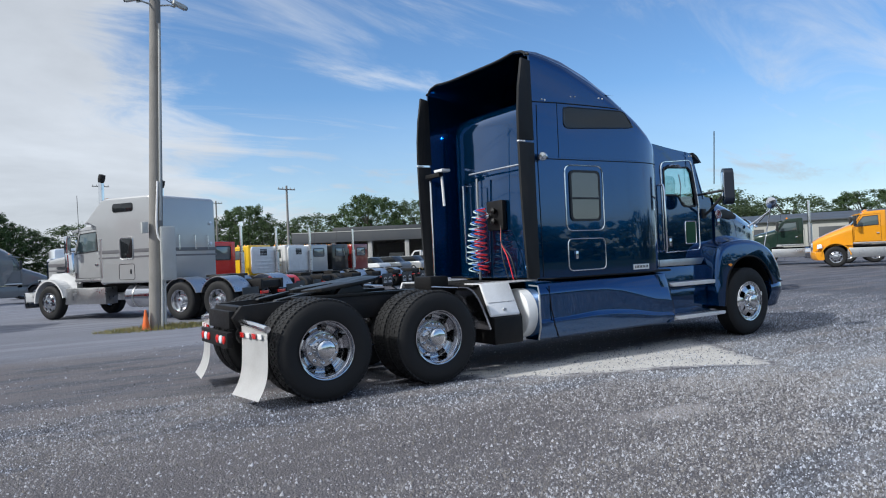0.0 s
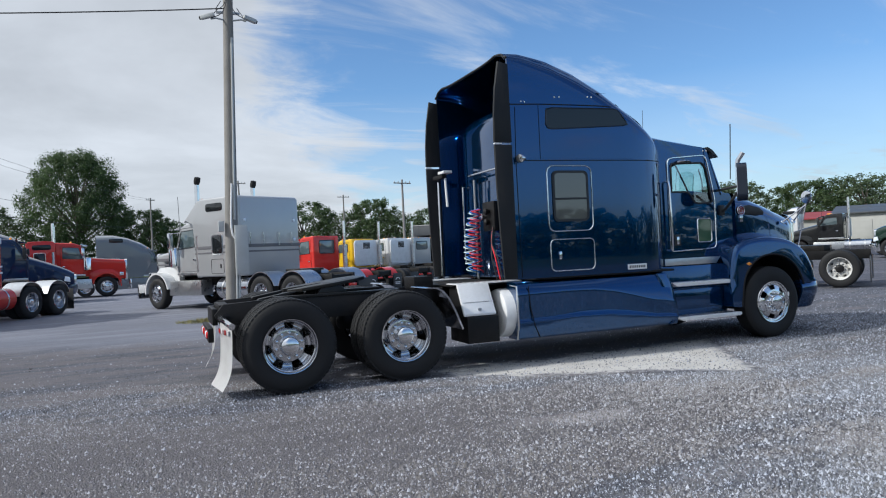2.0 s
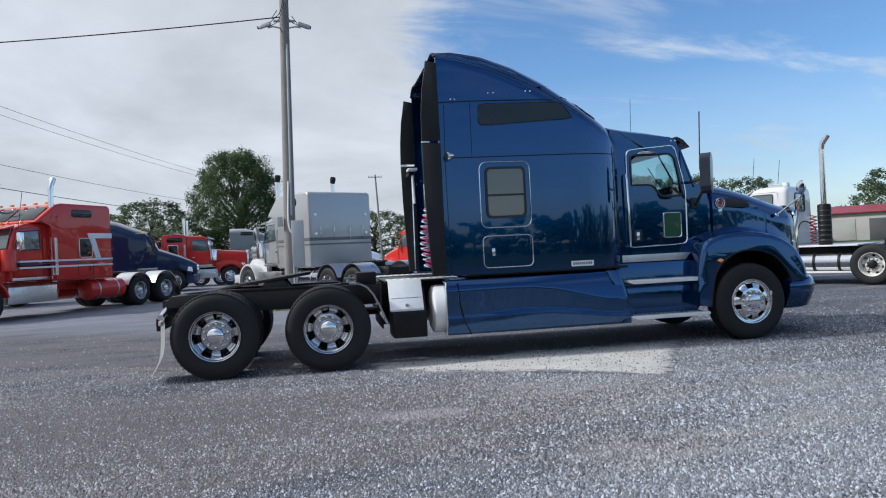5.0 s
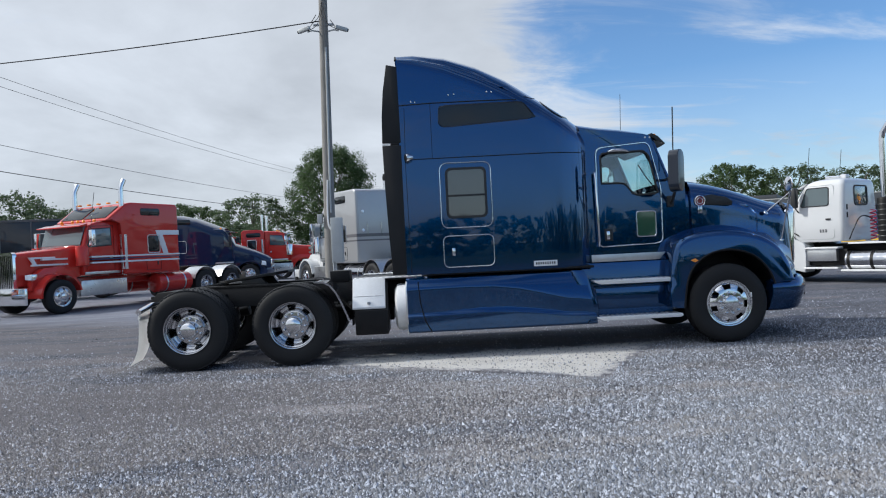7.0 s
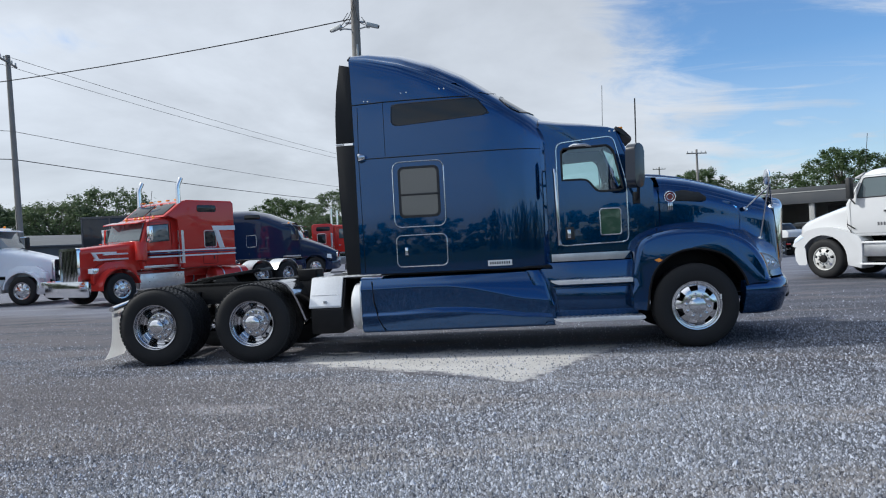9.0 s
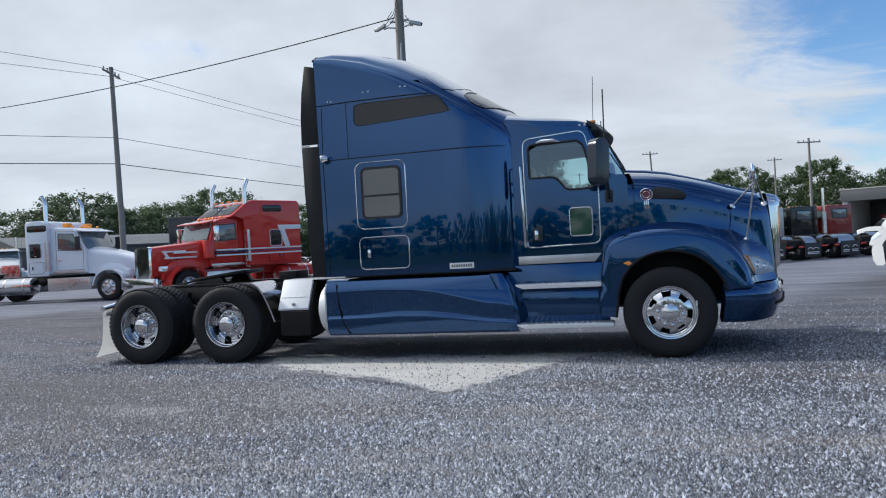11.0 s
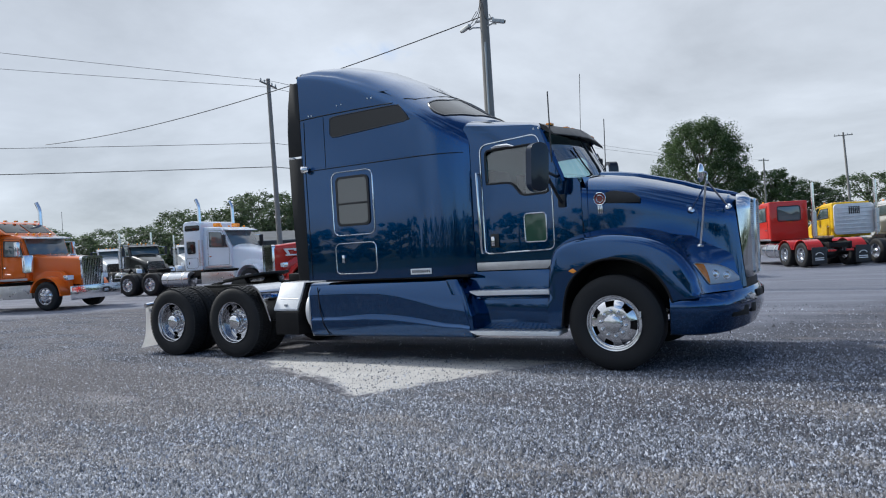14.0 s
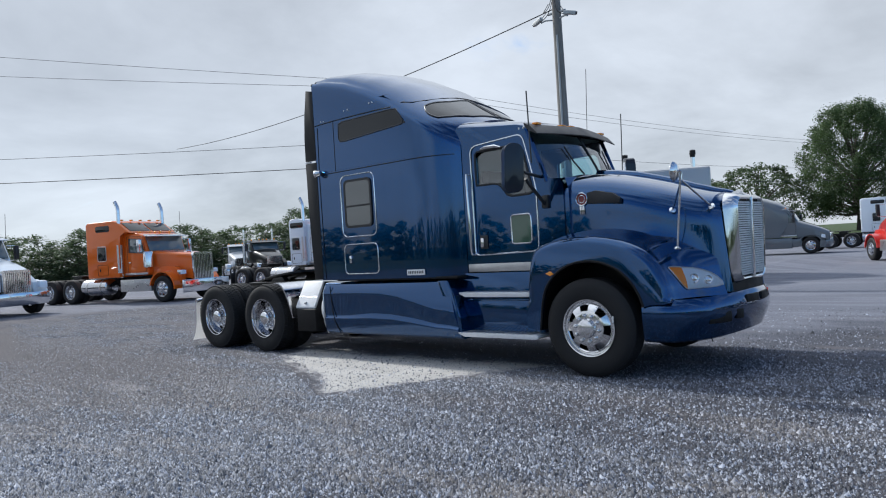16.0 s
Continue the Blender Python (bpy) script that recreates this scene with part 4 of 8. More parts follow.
    plan = [(p.x, p.y) for p in smooth_line([(x, y, 0) for x, y in plan], 3)]
    rings = []
    for x, y in plan:
        k = min(1.0, max(0.0, (abs(y) - 0.2) / 0.95))
        zb = 0.40 - 0.02 * k
        d = Vector((x - 7.3, y * 0.55, 0)).normalized()
        rings.append([(x - d.x * a, y - d.y * a, z) for a, z in ((0.03, 0.83 - 0.03 * k), (0.0, 0.795 - 0.03 * k), (-0.02, 0.70), (-0.02, 0.62), (0.02, 0.52), (0.07, zb + 0.02), (0.12, zb), (0.16, zb + 0.05), (0.10, 0.6), (0.10, 0.78))])
    bp = part("bumper", loft(rings), NAVY, t, "navy painted moulded bumper", 35)
    # no real holes: black blocks stand in for the shade inside the openings
    for s in (-1,):
        part("fog_opening_shade", box(-0.06, 0.026, -0.15, 0.15, -0.055, 0.055, 0.02), BLACK, bp).matrix_basis = pose(8.105, s * 0.77, 0.605, 0, 0, s * 24)
        part("fog_opening_shade", box(-0.06, 0.03, -0.06, 0.06, -0.05, 0.05, 0.015), BLACK, bp).matrix_basis = pose(8.19, s * 0.49, 0.615, 0, 0, s * 15)
    for s in (-1, 1):
        part("slot_opening_shade", box(-0.08, 0.02, -0.15, 0.15, -0.04, 0.04, 0.015), BLACK, bp).matrix_basis = pose(8.235, s * 0.19, 0.745, 0, 0, s * 5)
    part("bumper_valance", box(8.0, 8.155, -0.50, 0.50, 0.77, 0.925, 0.02), BLACK, bp)
    # grille leaning back
    n_o = 8
    back = [(a * (0.99 - 0.035 * (z - 0.92)), z) for a, z in rounded(-0.508, 0.508, 0.90, 1.815, 0.17, n_o)]
    lip = [(a * (0.90 + 0.10 * (z - 0.92)), z) for a, z in rounded(-0.455, 0.455, 0.925, 1.775, 0.13, n_o)]
    crown = [(a * (0.90 + 0.10 * (z - 0.92)), z) for a, z in rounded(-0.435, 0.435, 0.94, 1.760, 0.12, n_o)]
    inner = [(a * (0.90 + 0.10 * (z - 0.92)), z) for a, z in rounded(-0.415, 0.415, 0.955, 1.745, 0.10, n_o)]
    swell = [(0.45 * a[0] + 0.55 * b[0] + (0.014 if a[0] > 0 else -0.014), 0.45 * a[1] + 0.55 * b[1]) for a, b in zip(back, lip)]
    rows = []
    for ring, dx in ((back, lambda z: 0.06 + 0.08 * max(0.0, (z - 0.95) / 0.85)), (swell, lambda z: 0.032 + 0.022 * max(0.0, (z - 0.95) / 0.85)), (lip, lambda z: 0.014), (crown, lambda z: 0.0), (inner, lambda z: 0.006), (inner, lambda z: 0.06)):
        rows.append([(a, dx(z), z) for a, z in ring])
    g = part("grille", loft(rows, caps=False), CHROME, t, "chrome grille surround with mesh", 50)
    g.matrix_basis = pose(8.198, 0, 0, 0, 0, 90) @ pose(0, 0, 0, 1, 0, 0)
    part("grille_back", prism(inner, 0.052, 0.06, 0.0), BLACK, g)
    part("grille_centre", box(-0.018, 0.018, -0.012, 0.06, 0.94, 1.77, 0.008), CHROME, g)
    for k in range(32):
        z = 0.975 + k * 0.0235
        hw = 0.005 + curve_at([(0.95, 0.33), (1.0, 0.385), (1.3, 0.40), (1.64, 0.415), (1.70, 0.39), (1.75, 0.32)], z)
        part("grille_slat", box(-hw, hw, 0.014, 0.055, z, z + 0.016, 0.0), BAREWHITE, g)
    part("hood_ornament", loft([[(x, y, z) for x, z in ((8.05, 1.78), (8.17, 1.66), (8.195, 1.72), (8.175, 1.80), (8.12, 1.855), (8.05, 1.83))] for y in (-0.03, -0.018, 0.018, 0.03)]), CHROME, t, "chrome radiator badge")

    # side skirts and steps
    for s in (-1, 1):
        skirt(t, s)

    part("hanging_strap", tube([(7.985, -0.70, 0.44), (7.99, -0.70, 0.40), (8.004, -0.70, 0.355)], 0.006, None, 6), PLASTIC, t)
    # aerials, exhaust
    part("aerial", tube([(6.30, -1.12, 2.30), (6.31, -1.155, 3.08)], 0.008, None, 6), PLASTIC, t, "thin black whip aerial")
    part("aerial", tube([(6.10, 0.53, 2.80), (6.13, 0.54, 3.61)], 0.004, None, 6), PLASTIC, t, "very thin roof aerial")
    part("aerial", tube([(6.18, 1.30, 2.30), (6.18, 1.35, 3.11)], 0.007, None, 6), PLASTIC, t)

    # hoses and hardware behind the sleeper
    pogo = part("air_line_bracket", box(2.93, 3.0, -0.34, 0.02, 1.72, 2.12, 0.02), BLACK, t, "black air and electrical box on the back wall")
    for y, z in ((-0.08, 1.92), (-0.2, 1.98), (-0.2, 1.84)):
        part("gladhand", lathe([(0.03, 0), (0.045, 0.03), (0.045, 0.06), (0.002, 0.08)], (2.92, y, z), (-1, 0, 0), 12), CHROME if y > -0.1 else GREASE, pogo)
    for k, (mt, y0, lab) in enumerate(((REDHOSE, -0.02, "coiled red air hose"), (BLUEHOSE, 0.08, "coiled blue air hose"), (CLEARHOSE, 0.16, "coiled pale cable"))):
        pts = []
        for i in range(220):
            f = i / 219
            a = f * math.tau * 11
            c = Vector((2.80 - 0.05 * math.sin(f * 3), y0 * (0.4 + f) - 0.05, 2.02 - 0.86 * f))
            pts.append(c + Vector(((0.06 + 0.02 * math.sin(f * 3)) * math.cos(a), (0.06 + 0.02 * math.sin(f * 3)) * math.sin(a), 0.015 * math.sin(a * 0.5 + k))))
        part("air_hose", tube(pts, 0.0085, None, 6), mt, t, lab)
    part("pogo_stick", tube([(2.90, 0.18, 1.06), (2.88, 0.14, 2.45)], 0.017, None, 8), STEELGREY, t, "grey hose tender rod")
    bar_z = 2.52
    part("rear_handrail", tube([(2.92, -0.92, bar_z - 0.03), (2.86, -0.90, bar_z), (2.86, 0.28, bar_z + 0.0), (2.93, 0.30, bar_z)], 0.014, None, 8), CHROME, t, "chrome rail across the back wall")
    part("rear_handrail", tube([(2.92, 0.34, 2.36), (2.80, 0.36, 2.37), (2.80, 0.36, 1.30), (2.92, 0.34, 1.28)], 0.014, None, 8), CHROME, t)
    part("grab_pole", tube([(2.72, 1.10, 2.52), (2.71, 1.08, 1.10)], 0.016, None, 8), CHROME, t, "tall chrome grab pole")
    part("rack_arm", box(2.62, 2.70, 0.70, 1.08, 2.54, 2.60, 0.01), BLACK, t)
    part("rack_arm", box(2.60, 2.74, 0.58, 0.80, 2.60, 2.64, 0.008), BAREWHITE, t)
    part("rack_arm", tube([(2.68, 0.72, 2.55), (2.69, 0.70, 2.12)], 0.02, None, 8), BAREWHITE, t)
    for y, m in ((-0.55, REDHOSE), (-0.45, PLASTIC), (-0.62, PLASTIC)):
        pts = smooth_line([(2.93, -0.3, 1.78), (2.86, -0.38, 1.55), (2.82, y, 1.35), (2.84, y - 0.08, 1.07)], 6)
        part("cable", tube(pts, 0.009, None, 6), m, t)
    return t


def fender(t, s):
    """One front fender with its lamp, as an outline over the wheel arch pushed across the width."""
    outer = [(6.18, 0.50), (6.17, 0.80), (6.20, 1.10), (6.27, 1.32), (6.42, 1.41), (6.65, 1.455), (6.95, 1.465), (7.25, 1.42), (7.48, 1.33), (7.64, 1.20), (7.75, 1.02), (7.79, 0.88), (7.80, 0.78), (7.60, 0.76)]
    arch = [(7.53, 0.74), (7.49, 0.86), (7.40, 1.0), (7.26, 1.12), (7.08, 1.19), (6.90, 1.205), (6.72, 1.17), (6.56, 1.08), (6.44, 0.94), (6.385, 0.78), (6.36, 0.62), (6.34, 0.48)]
    pts = [(p.x, p.z) for p in smooth_line([(a, 0, b) for a, b in outer], 3)] + [(p.x, p.z) for p in smooth_line([(a, 0, b) for a, b in arch], 3)]
    c = Vector((6.93, 0.75))
    k_out = len(smooth_line([(a, 0, b) for a, b in outer], 3))
    rings = []
    nose = []
    for y, drop in ((1.195, 0.085), (1.19, 0.055), (1.172, 0.025), (1.14, 0.006), (1.08, 0.0), (1.015, -0.015), (0.95, -0.03), (0.875, -0.05), (0.80, -0.07), (0.71, -0.095), (0.64, -0.115), (0.585, -0.12)):
        ring = []
        for i, (a, b) in enumerate(pts):
            p = Vector((a, b))
            if i < k_out and b > 0.79:
                d = (p - c).normalized()
                lift = drop if drop > 0 else drop * max(0.0, min(1.0, (b - 1.0) / 0.35))
                p = p - d * lift
                if drop < 0 and a > 7.45:
                    p.x += (1.14 - y) ** 2 * 1.05 * (1.0 - 0.4 * max(0.0, min(1.0, (b - 1.15) / 0.15)))
            ring.append((p.x, s * y, p.y))
        nose.append((y, sorted((q[2], q[0]) for i, q in enumerate(ring) if i < k_out and q[0] > 7.3 and pts[i][1] > 0.79)))
        rings.append(ring)
    f = part("front_fender", loft(rings), NAVY, t, "navy front fender over the steer wheel", 35)
    part("fender_lip", tube([(a, s * 1.192, b) for a, b in pts[k_out:]], 0.014, None, 6), BLACK, f)
    part("wheel_well", loft([[(a, s * y, b - 0.005) for a, b in pts[k_out:]] for y in (1.15, 0.45)], close_ring=False, caps=False), BLACK, f)
    part("side_marker", prism([(6.44, 1.09), (6.50, 1.115), (6.545, 1.085), (6.50, 1.06)], s * 1.175, s * 1.20, 0.006), AMBER, f, "amber side marker")
    # wedge-shaped headlamp lying flush in the nose

    def skin(y, z, proud):
        for (ya, ra), (yb, rb) in zip(nose, nose[1:]):
            if ya >= y >= yb:
                f_ = (ya - y) / (ya - yb)
                xa, xb = (curve_at([(q, v) for q, v in r], z) for r in (ra, rb))
                return (xa + (xb - xa) * f_ + proud * 0.8, s * (y + proud * 0.6), z)
        return (7.8, s * y, z)

    edge_u = [(1.012, 1.112), (0.965, 1.115), (0.90, 1.108), (0.81, 1.094), (0.716, 1.070), (0.636, 1.015), (0.594, 0.945)]
    edge_l = [(1.012, 1.100), (0.972, 1.010), (0.905, 0.898), (0.84, 0.889), (0.738, 0.889), (0.66, 0.893), (0.594, 0.908)]
    hi, lo = (smooth_line([(y, 0, z) for y, z in e], 3) for e in (edge_u, edge_l))
    n_e = len(hi)

    def lens(i0, i1, proud):
        rows = []
        for i in range(i0, i1 + 1):
            row = []
            for q in np.linspace(0, 1, 7):
                p = lo[i].lerp(hi[i], float(q))
                row.append(skin(p.x, p.z, proud + 0.010 * math.sin(math.pi * q)))
            rows.append(row)
        lm = loft(rows, close_ring=False, caps=False)
        bmesh.ops.solidify(lm, geom=lm.faces[:], thickness=0.008)
        return lm

    lamp = part("headlamp", lens(7, n_e - 1, 0.002), CLEARLENS, f, "clear wedge-shaped headlamp with amber corner")
    part("turn_lamp", lens(0, 7, 0.003), AMBER, lamp)
    rim_pts = [skin(p.x, p.z, 0.006) for p in list(lo) + list(reversed(hi))]
    part("lamp_rim", tube(rim_pts, 0.0055, None, 6, closed=True), BRUSHED, lamp)
    for y, z, r in ((0.80, 0.985, 0.052), (0.69, 0.965, 0.045)):
        part("lamp_bowl", lathe([(r, 0.0), (r * 0.96, 0.010), (r * 0.86, 0.012), (r * 0.6, 0.004), (r * 0.5, 0.012), (0.002, 0.018)], skin(y, z, 0.008), (0.66, s * 0.75, 0.1), 20), CHROME, lamp)


def skirt(t, s):
    """The sculpted fairing under the sleeper and the entry steps under the door."""
    top, bot = 1.045, 0.335
    rings = []
    for i in range(37):
        x = 2.78 + 2.27 * i / 36
        crest = curve_at(((2.78, 0.885), (3.5, 0.895), (3.9, 0.885), (4.2, 0.845), (4.5, 0.775), (4.75, 0.71), (5.05, 0.65)), x)
        ledge = curve_at(((2.78, 0.557), (3.3, 0.562), (3.7, 0.575), (4.1, 0.565), (4.5, 0.525), (5.05, 0.455)), x)
        wd = curve_at(((2.78, 0.012), (3.2, 0.016), (3.8, 0.045), (4.4, 0.04), (5.05, 0.012)), x)
        prof = [(top - 0.022, 1.158), (top - 0.035, 1.166), (crest + 0.035, 1.2025), (crest + 0.012, 1.2075), (crest - 0.01, 1.2085), (crest - 0.03, 1.2065),
                (ledge + wd + 0.02, 1.189), (ledge + wd, 1.1895), (ledge, 1.209), (ledge - 0.012, 1.2115), (ledge - 0.03, 1.2095), (0.41, 1.190), (bot + 0.035, 1.172), (bot + 0.012, 1.160)]
        sec = [(0.90, top), (1.09, top), (1.14, top - 0.010)] + [(y, z) for z, y in sorted(prof, reverse=True)] + [(1.14, bot), (0.90, bot)]
        rings.append([(x + (0.17 * (top - z) / (top - bot) if x > 4.9 else 0), s * y, z) for y, z in sec])
    k = part("side_skirt", loft(rings), NAVY, t, "navy sculpted skirt below the sleeper", 60)
    part("skirt_seam", tube([(2.93, s * 1.205, 0.99), (2.95, s * 1.208, 0.72), (3.0, s * 1.21, 0.5), (3.08, s * 1.18, 0.345)], 0.007, None, 5), BLACK, k)
    part("skirt_edge", tube([(2.785, s * 1.0, 1.0), (2.785, s * 1.17, 0.99), (2.775, s * 1.2, 0.9), (2.775, s * 1.205, 0.5), (2.78, s * 1.15, 0.34)], 0.012, None, 6), BRUSHED, k)
    fw = [(4.88, 1.04), (5.05, 1.04), (5.14, 0.86), (5.22, 0.60), (5.24, 0.40), (5.08, 0.335), (5.14, 0.50), (5.07, 0.62), (4.98, 0.80)]
    part("skirt_front", prism(fw, s * 0.85, s * 1.185, 0.02), NAVY, k)
    up_p = part("step_panel", prism([(5.10, 0.40), (6.26, 0.40), (6.24, 1.11), (5.05, 1.11)], s * 0.70, s * 0.985, 0.012), NAVY, t, "navy panel behind the entry steps")
    part("step_recess", prism([(5.28, 0.48), (6.16, 0.48), (6.14, 0.78), (5.24, 0.78)], s * 0.984, s * 1.0, 0.006), NAVY, up_p)
    part("step_rib", tube([(5.22, s * 1.0, 0.79), (6.18, s * 1.0, 0.80)], 0.018, None, 8), NAVY, up_p)
    for z, y1, x0, x1, h in ((0.835, 1.15, 5.18, 6.24, 0.055), (0.375, 1.215, 5.19, 6.30, 0.05)):
        sp = part("entry_step", prism([(x0, z + h), (x1, z + h), (x1 + 0.015, z + h * 0.4), (x1 - 0.02, z), (x0 + 0.10, z), (x0 + 0.02, z + h * 0.6)], s * 0.93, s * y1, 0.008), BAREWHITE, t, "aluminium entry step with raised treads")
        for i in range(14):
            x = x0 + 0.12 + i * (x1 - x0 - 0.2) / 14
            part("step_tread", box(x, x + 0.03, min(s * 0.96, s * (y1 - 0.01)), max(s * 0.96, s * (y1 - 0.01)), z + h - 0.001, z + h + 0.006, 0.002), BRUSHED, sp)


blue_truck()


# ---- ground ----
def yard_masks(n, l, pos):
    """How brown and packed, and how pale, the crushed stone of the yard is."""
    def two(op, a, c):
        k = n.new("ShaderNodeMath")
        k.operation = op
        for i, v in enumerate((a, c)):
            if isinstance(v, (int, float)):
                k.inputs[i].default_value = v
            else:
                l.new(v, k.inputs[i])
        return k.outputs[0]
    sx = n.new("ShaderNodeSeparateXYZ")
    l.new(pos, sx.inputs[0])
    X, Y = sx.outputs["X"], sx.outputs["Y"]
    flow = n.new("ShaderNodeMapping")
    flow.inputs["Scale"].default_value = (0.42, 1.25, 1.0)
    flow.inputs["Rotation"].default_value = (0, 0, -0.10)
    l.new(pos, flow.inputs[0])
    patchy = noise_node(n, l, 1.1, 8, 0.68, vec=flow.outputs[0]).outputs["Fac"]
    wide = noise_node(n, l, 0.22, 5, 0.6, vec=pos).outputs["Fac"]
    band = two("MULTIPLY", span(n, l, two("ABSOLUTE", two("ADD", Y, 3.7), 0), 0.2, 2.6, 0.22, 0.0, True), span(n, l, X, 2.0, 6.5, 1.0, 0.1, True))
    worn_side = span(n, l, two("ADD", X, two("MULTIPLY", wide, 3.0)), 6.0, 0.0, 0.0, 0.11, True)
    dirt = span(n, l, two("ADD", two("ADD", patchy, band), worn_side), 0.50, 0.68, 0.0, 0.8, True)
    pale = two("MULTIPLY", span(n, l, two("ADD", X, two("MULTIPLY", wide, 4.0)), 2.2, 5.5, 0.0, 1.0, True), span(n, l, X, 5.0, 8.5, 1.0, 0.0, True))
    dark = span(n, l, two("ADD", X, two("MULTIPLY", patchy, 3.0)), 5.0, 8.0, 0.0, 0.12, True)
    return dirt, pale, dark


def ground_material():
    m, n, l, b = material("gravel_and_asphalt", (0.2, 0.2, 0.2), 0.9)
    tc = n.new("ShaderNodeTexCoord")
    pos = tc.outputs["Object"]
    sx = n.new("ShaderNodeSeparateXYZ")
    l.new(pos, sx.inputs[0])
    X, Y = sx.outputs["X"], sx.outputs["Y"]

    def mt(op, a, c=None):
        k = n.new("ShaderNodeMath")
        k.operation = op
        for i, v in enumerate((a, c)):
            if v is None:
                continue
            if isinstance(v, (int, float)):
                k.inputs[i].default_value = v
            else:
                l.new(v, k.inputs[i])
        return k.outputs[0]

    def plane(ax, ay, nx, ny):
        return mt("ADD", mt("MULTIPLY", mt("SUBTRACT", X, ax), nx), mt("MULTIPLY", mt("SUBTRACT", Y, ay), ny))
    wide = noise_node(n, l, 0.22, 5, 0.6, vec=pos).outputs["Fac"]
    mid = noise_node(n, l, 1.1, 6, 0.65, vec=pos).outputs["Fac"]
    fine = noise_node(n, l, 9.0, 5, 0.7, vec=pos).outputs["Fac"]
    stone = n.new("ShaderNodeTexVoronoi")
    stone.inputs["Scale"].default_value = 62.0
    l.new(pos, stone.inputs["Vector"])
    stone2 = n.new("ShaderNodeTexVoronoi")
    stone2.inputs["Scale"].default_value = 140.0
    l.new(pos, stone2.inputs["Vector"])
    sv = n.new("ShaderNodeSeparateXYZ")
    l.new(stone.outputs["Color"], sv.inputs[0])
    sv2 = n.new("ShaderNodeSeparateXYZ")
    l.new(stone2.outputs["Color"], sv2.inputs[0])
    # crushed grey stone
    c = blend(n, l, span(n, l, wide, 0.35, 0.68, 0, 1, True), (0.115, 0.117, 0.123), (0.20, 0.204, 0.212))
    track = n.new("ShaderNodeMapping")
    track.inputs["Scale"].default_value = (0.22, 1.5, 1.0)
    track.inputs["Rotation"].default_value = (0, 0, -0.12)
    l.new(pos, track.inputs[0])
    ruts = noise_node(n, l, 1.0, 4, 0.55, vec=track.outputs[0]).outputs["Fac"]
    c = blend(n, l, span(n, l, ruts, 0.46, 0.66, 0.0, 0.75, True), c, (0.37, 0.375, 0.39))
    c = blend(n, l, span(n, l, ruts, 0.46, 0.30, 0.0, 0.6, True), c, (0.13, 0.125, 0.125))
    c = blend(n, l, span(n, l, sv.outputs["X"], 0.0, 1.0, 0.0, 0.62), c, (0.135, 0.138, 0.148))
    c = blend(n, l, span(n, l, sv2.outputs["Y"], 0.62, 1.0, 0.0, 0.35), c, (0.46, 0.46, 0.46))
    # stone gaps: darker fine dirt, with the shade between stones coloured in
    gap = span(n, l, stone.outputs["Distance"], 0.42, 0.72, 0.0, 0.75)
    c = blend(n, l, gap, c, (0.060, 0.058, 0.058))
    c = blend(n, l, span(n, l, stone2.outputs["Distance"], 0.40, 0.75, 0.0, 0.55), c, (0.085, 0.083, 0.082))
    # brown packed dirt
    dirt, light, dull = yard_masks(n, l, pos)
    c = blend(n, l, mt("MULTIPLY", light, 0.3), c, (0.28, 0.285, 0.295))
    c = blend(n, l, span(n, l, mt("ADD", Y, mt("MULTIPLY", fine, 1.5)), -6.0, -8.0, 0.0, 0.55, True), c, (0.26, 0.265, 0.28))
    c = blend(n, l, dull, c, (0.105, 0.108, 0.115))
    c = blend(n, l, dirt, c, (0.215, 0.192, 0.172))
    # darker trodden ground behind the rear wheels
    trod = mt("MULTIPLY", span(n, l, mt("ADD", plane(1.2, -4.0, -1.0, -0.12), mt("MULTIPLY", wide, 3.0)), 0.6, 5.6, 0.0, 1.0, True), 0.2)
    c = blend(n, l, trod, c, (0.105, 0.098, 0.09))
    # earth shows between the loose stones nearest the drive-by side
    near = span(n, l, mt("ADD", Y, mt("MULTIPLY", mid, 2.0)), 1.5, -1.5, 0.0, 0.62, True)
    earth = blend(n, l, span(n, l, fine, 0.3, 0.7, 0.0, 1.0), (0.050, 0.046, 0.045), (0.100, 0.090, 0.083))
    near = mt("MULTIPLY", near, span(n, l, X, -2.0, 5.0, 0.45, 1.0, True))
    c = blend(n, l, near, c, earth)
    # pale dusty patch: a corner with two straight edges
    edge = mt("MULTIPLY", mt("SUBTRACT", mt("ADD", mid, mt("MULTIPLY", fine, 0.6)), 0.8), 1.1)
    p1 = plane(4.80, -3.05, 0.50, 0.87)
    p2 = plane(4.80, -3.05, -0.87, 0.50)
    # pale dust stops under the truck, putting the shade there into the colour
    inner = mt("MINIMUM", mt("MINIMUM", p1, p2), mt("MINIMUM", plane(1.6, 0, 1.0, 0.15), plane(0, -0.65, 0, -1.0)))
    patch = span(n, l, mt("ADD", inner, edge), -0.05, 0.28, 0.0, 0.92, True)
    dust = blend(n, l, span(n, l, mid, 0.35, 0.7, 0, 1), (0.66, 0.64, 0.60), (0.52, 0.50, 0.465))
    c = blend(n, l, patch, c, dust)
    for ax, ay, size, force in ((2.1, -3.77, 1.3, 0.8), (1.65, -3.65, 1.6, 0.3), (1.96, -5.41, 1.5, 0.3), (3.15, -5.32, 1.4, 0.3)):
        r2 = mt("ADD", mt("MULTIPLY", plane(ax, ay, size, 0), plane(ax, ay, size, 0)), mt("MULTIPLY", plane(ax, ay, 0, 2.2 * size), plane(ax, ay, 0, 2.2 * size)))
        spot = span(n, l, mt("SUBTRACT", r2, mt("MULTIPLY", fine, 0.6)), -0.22, 0.12, force, 0.0, True)
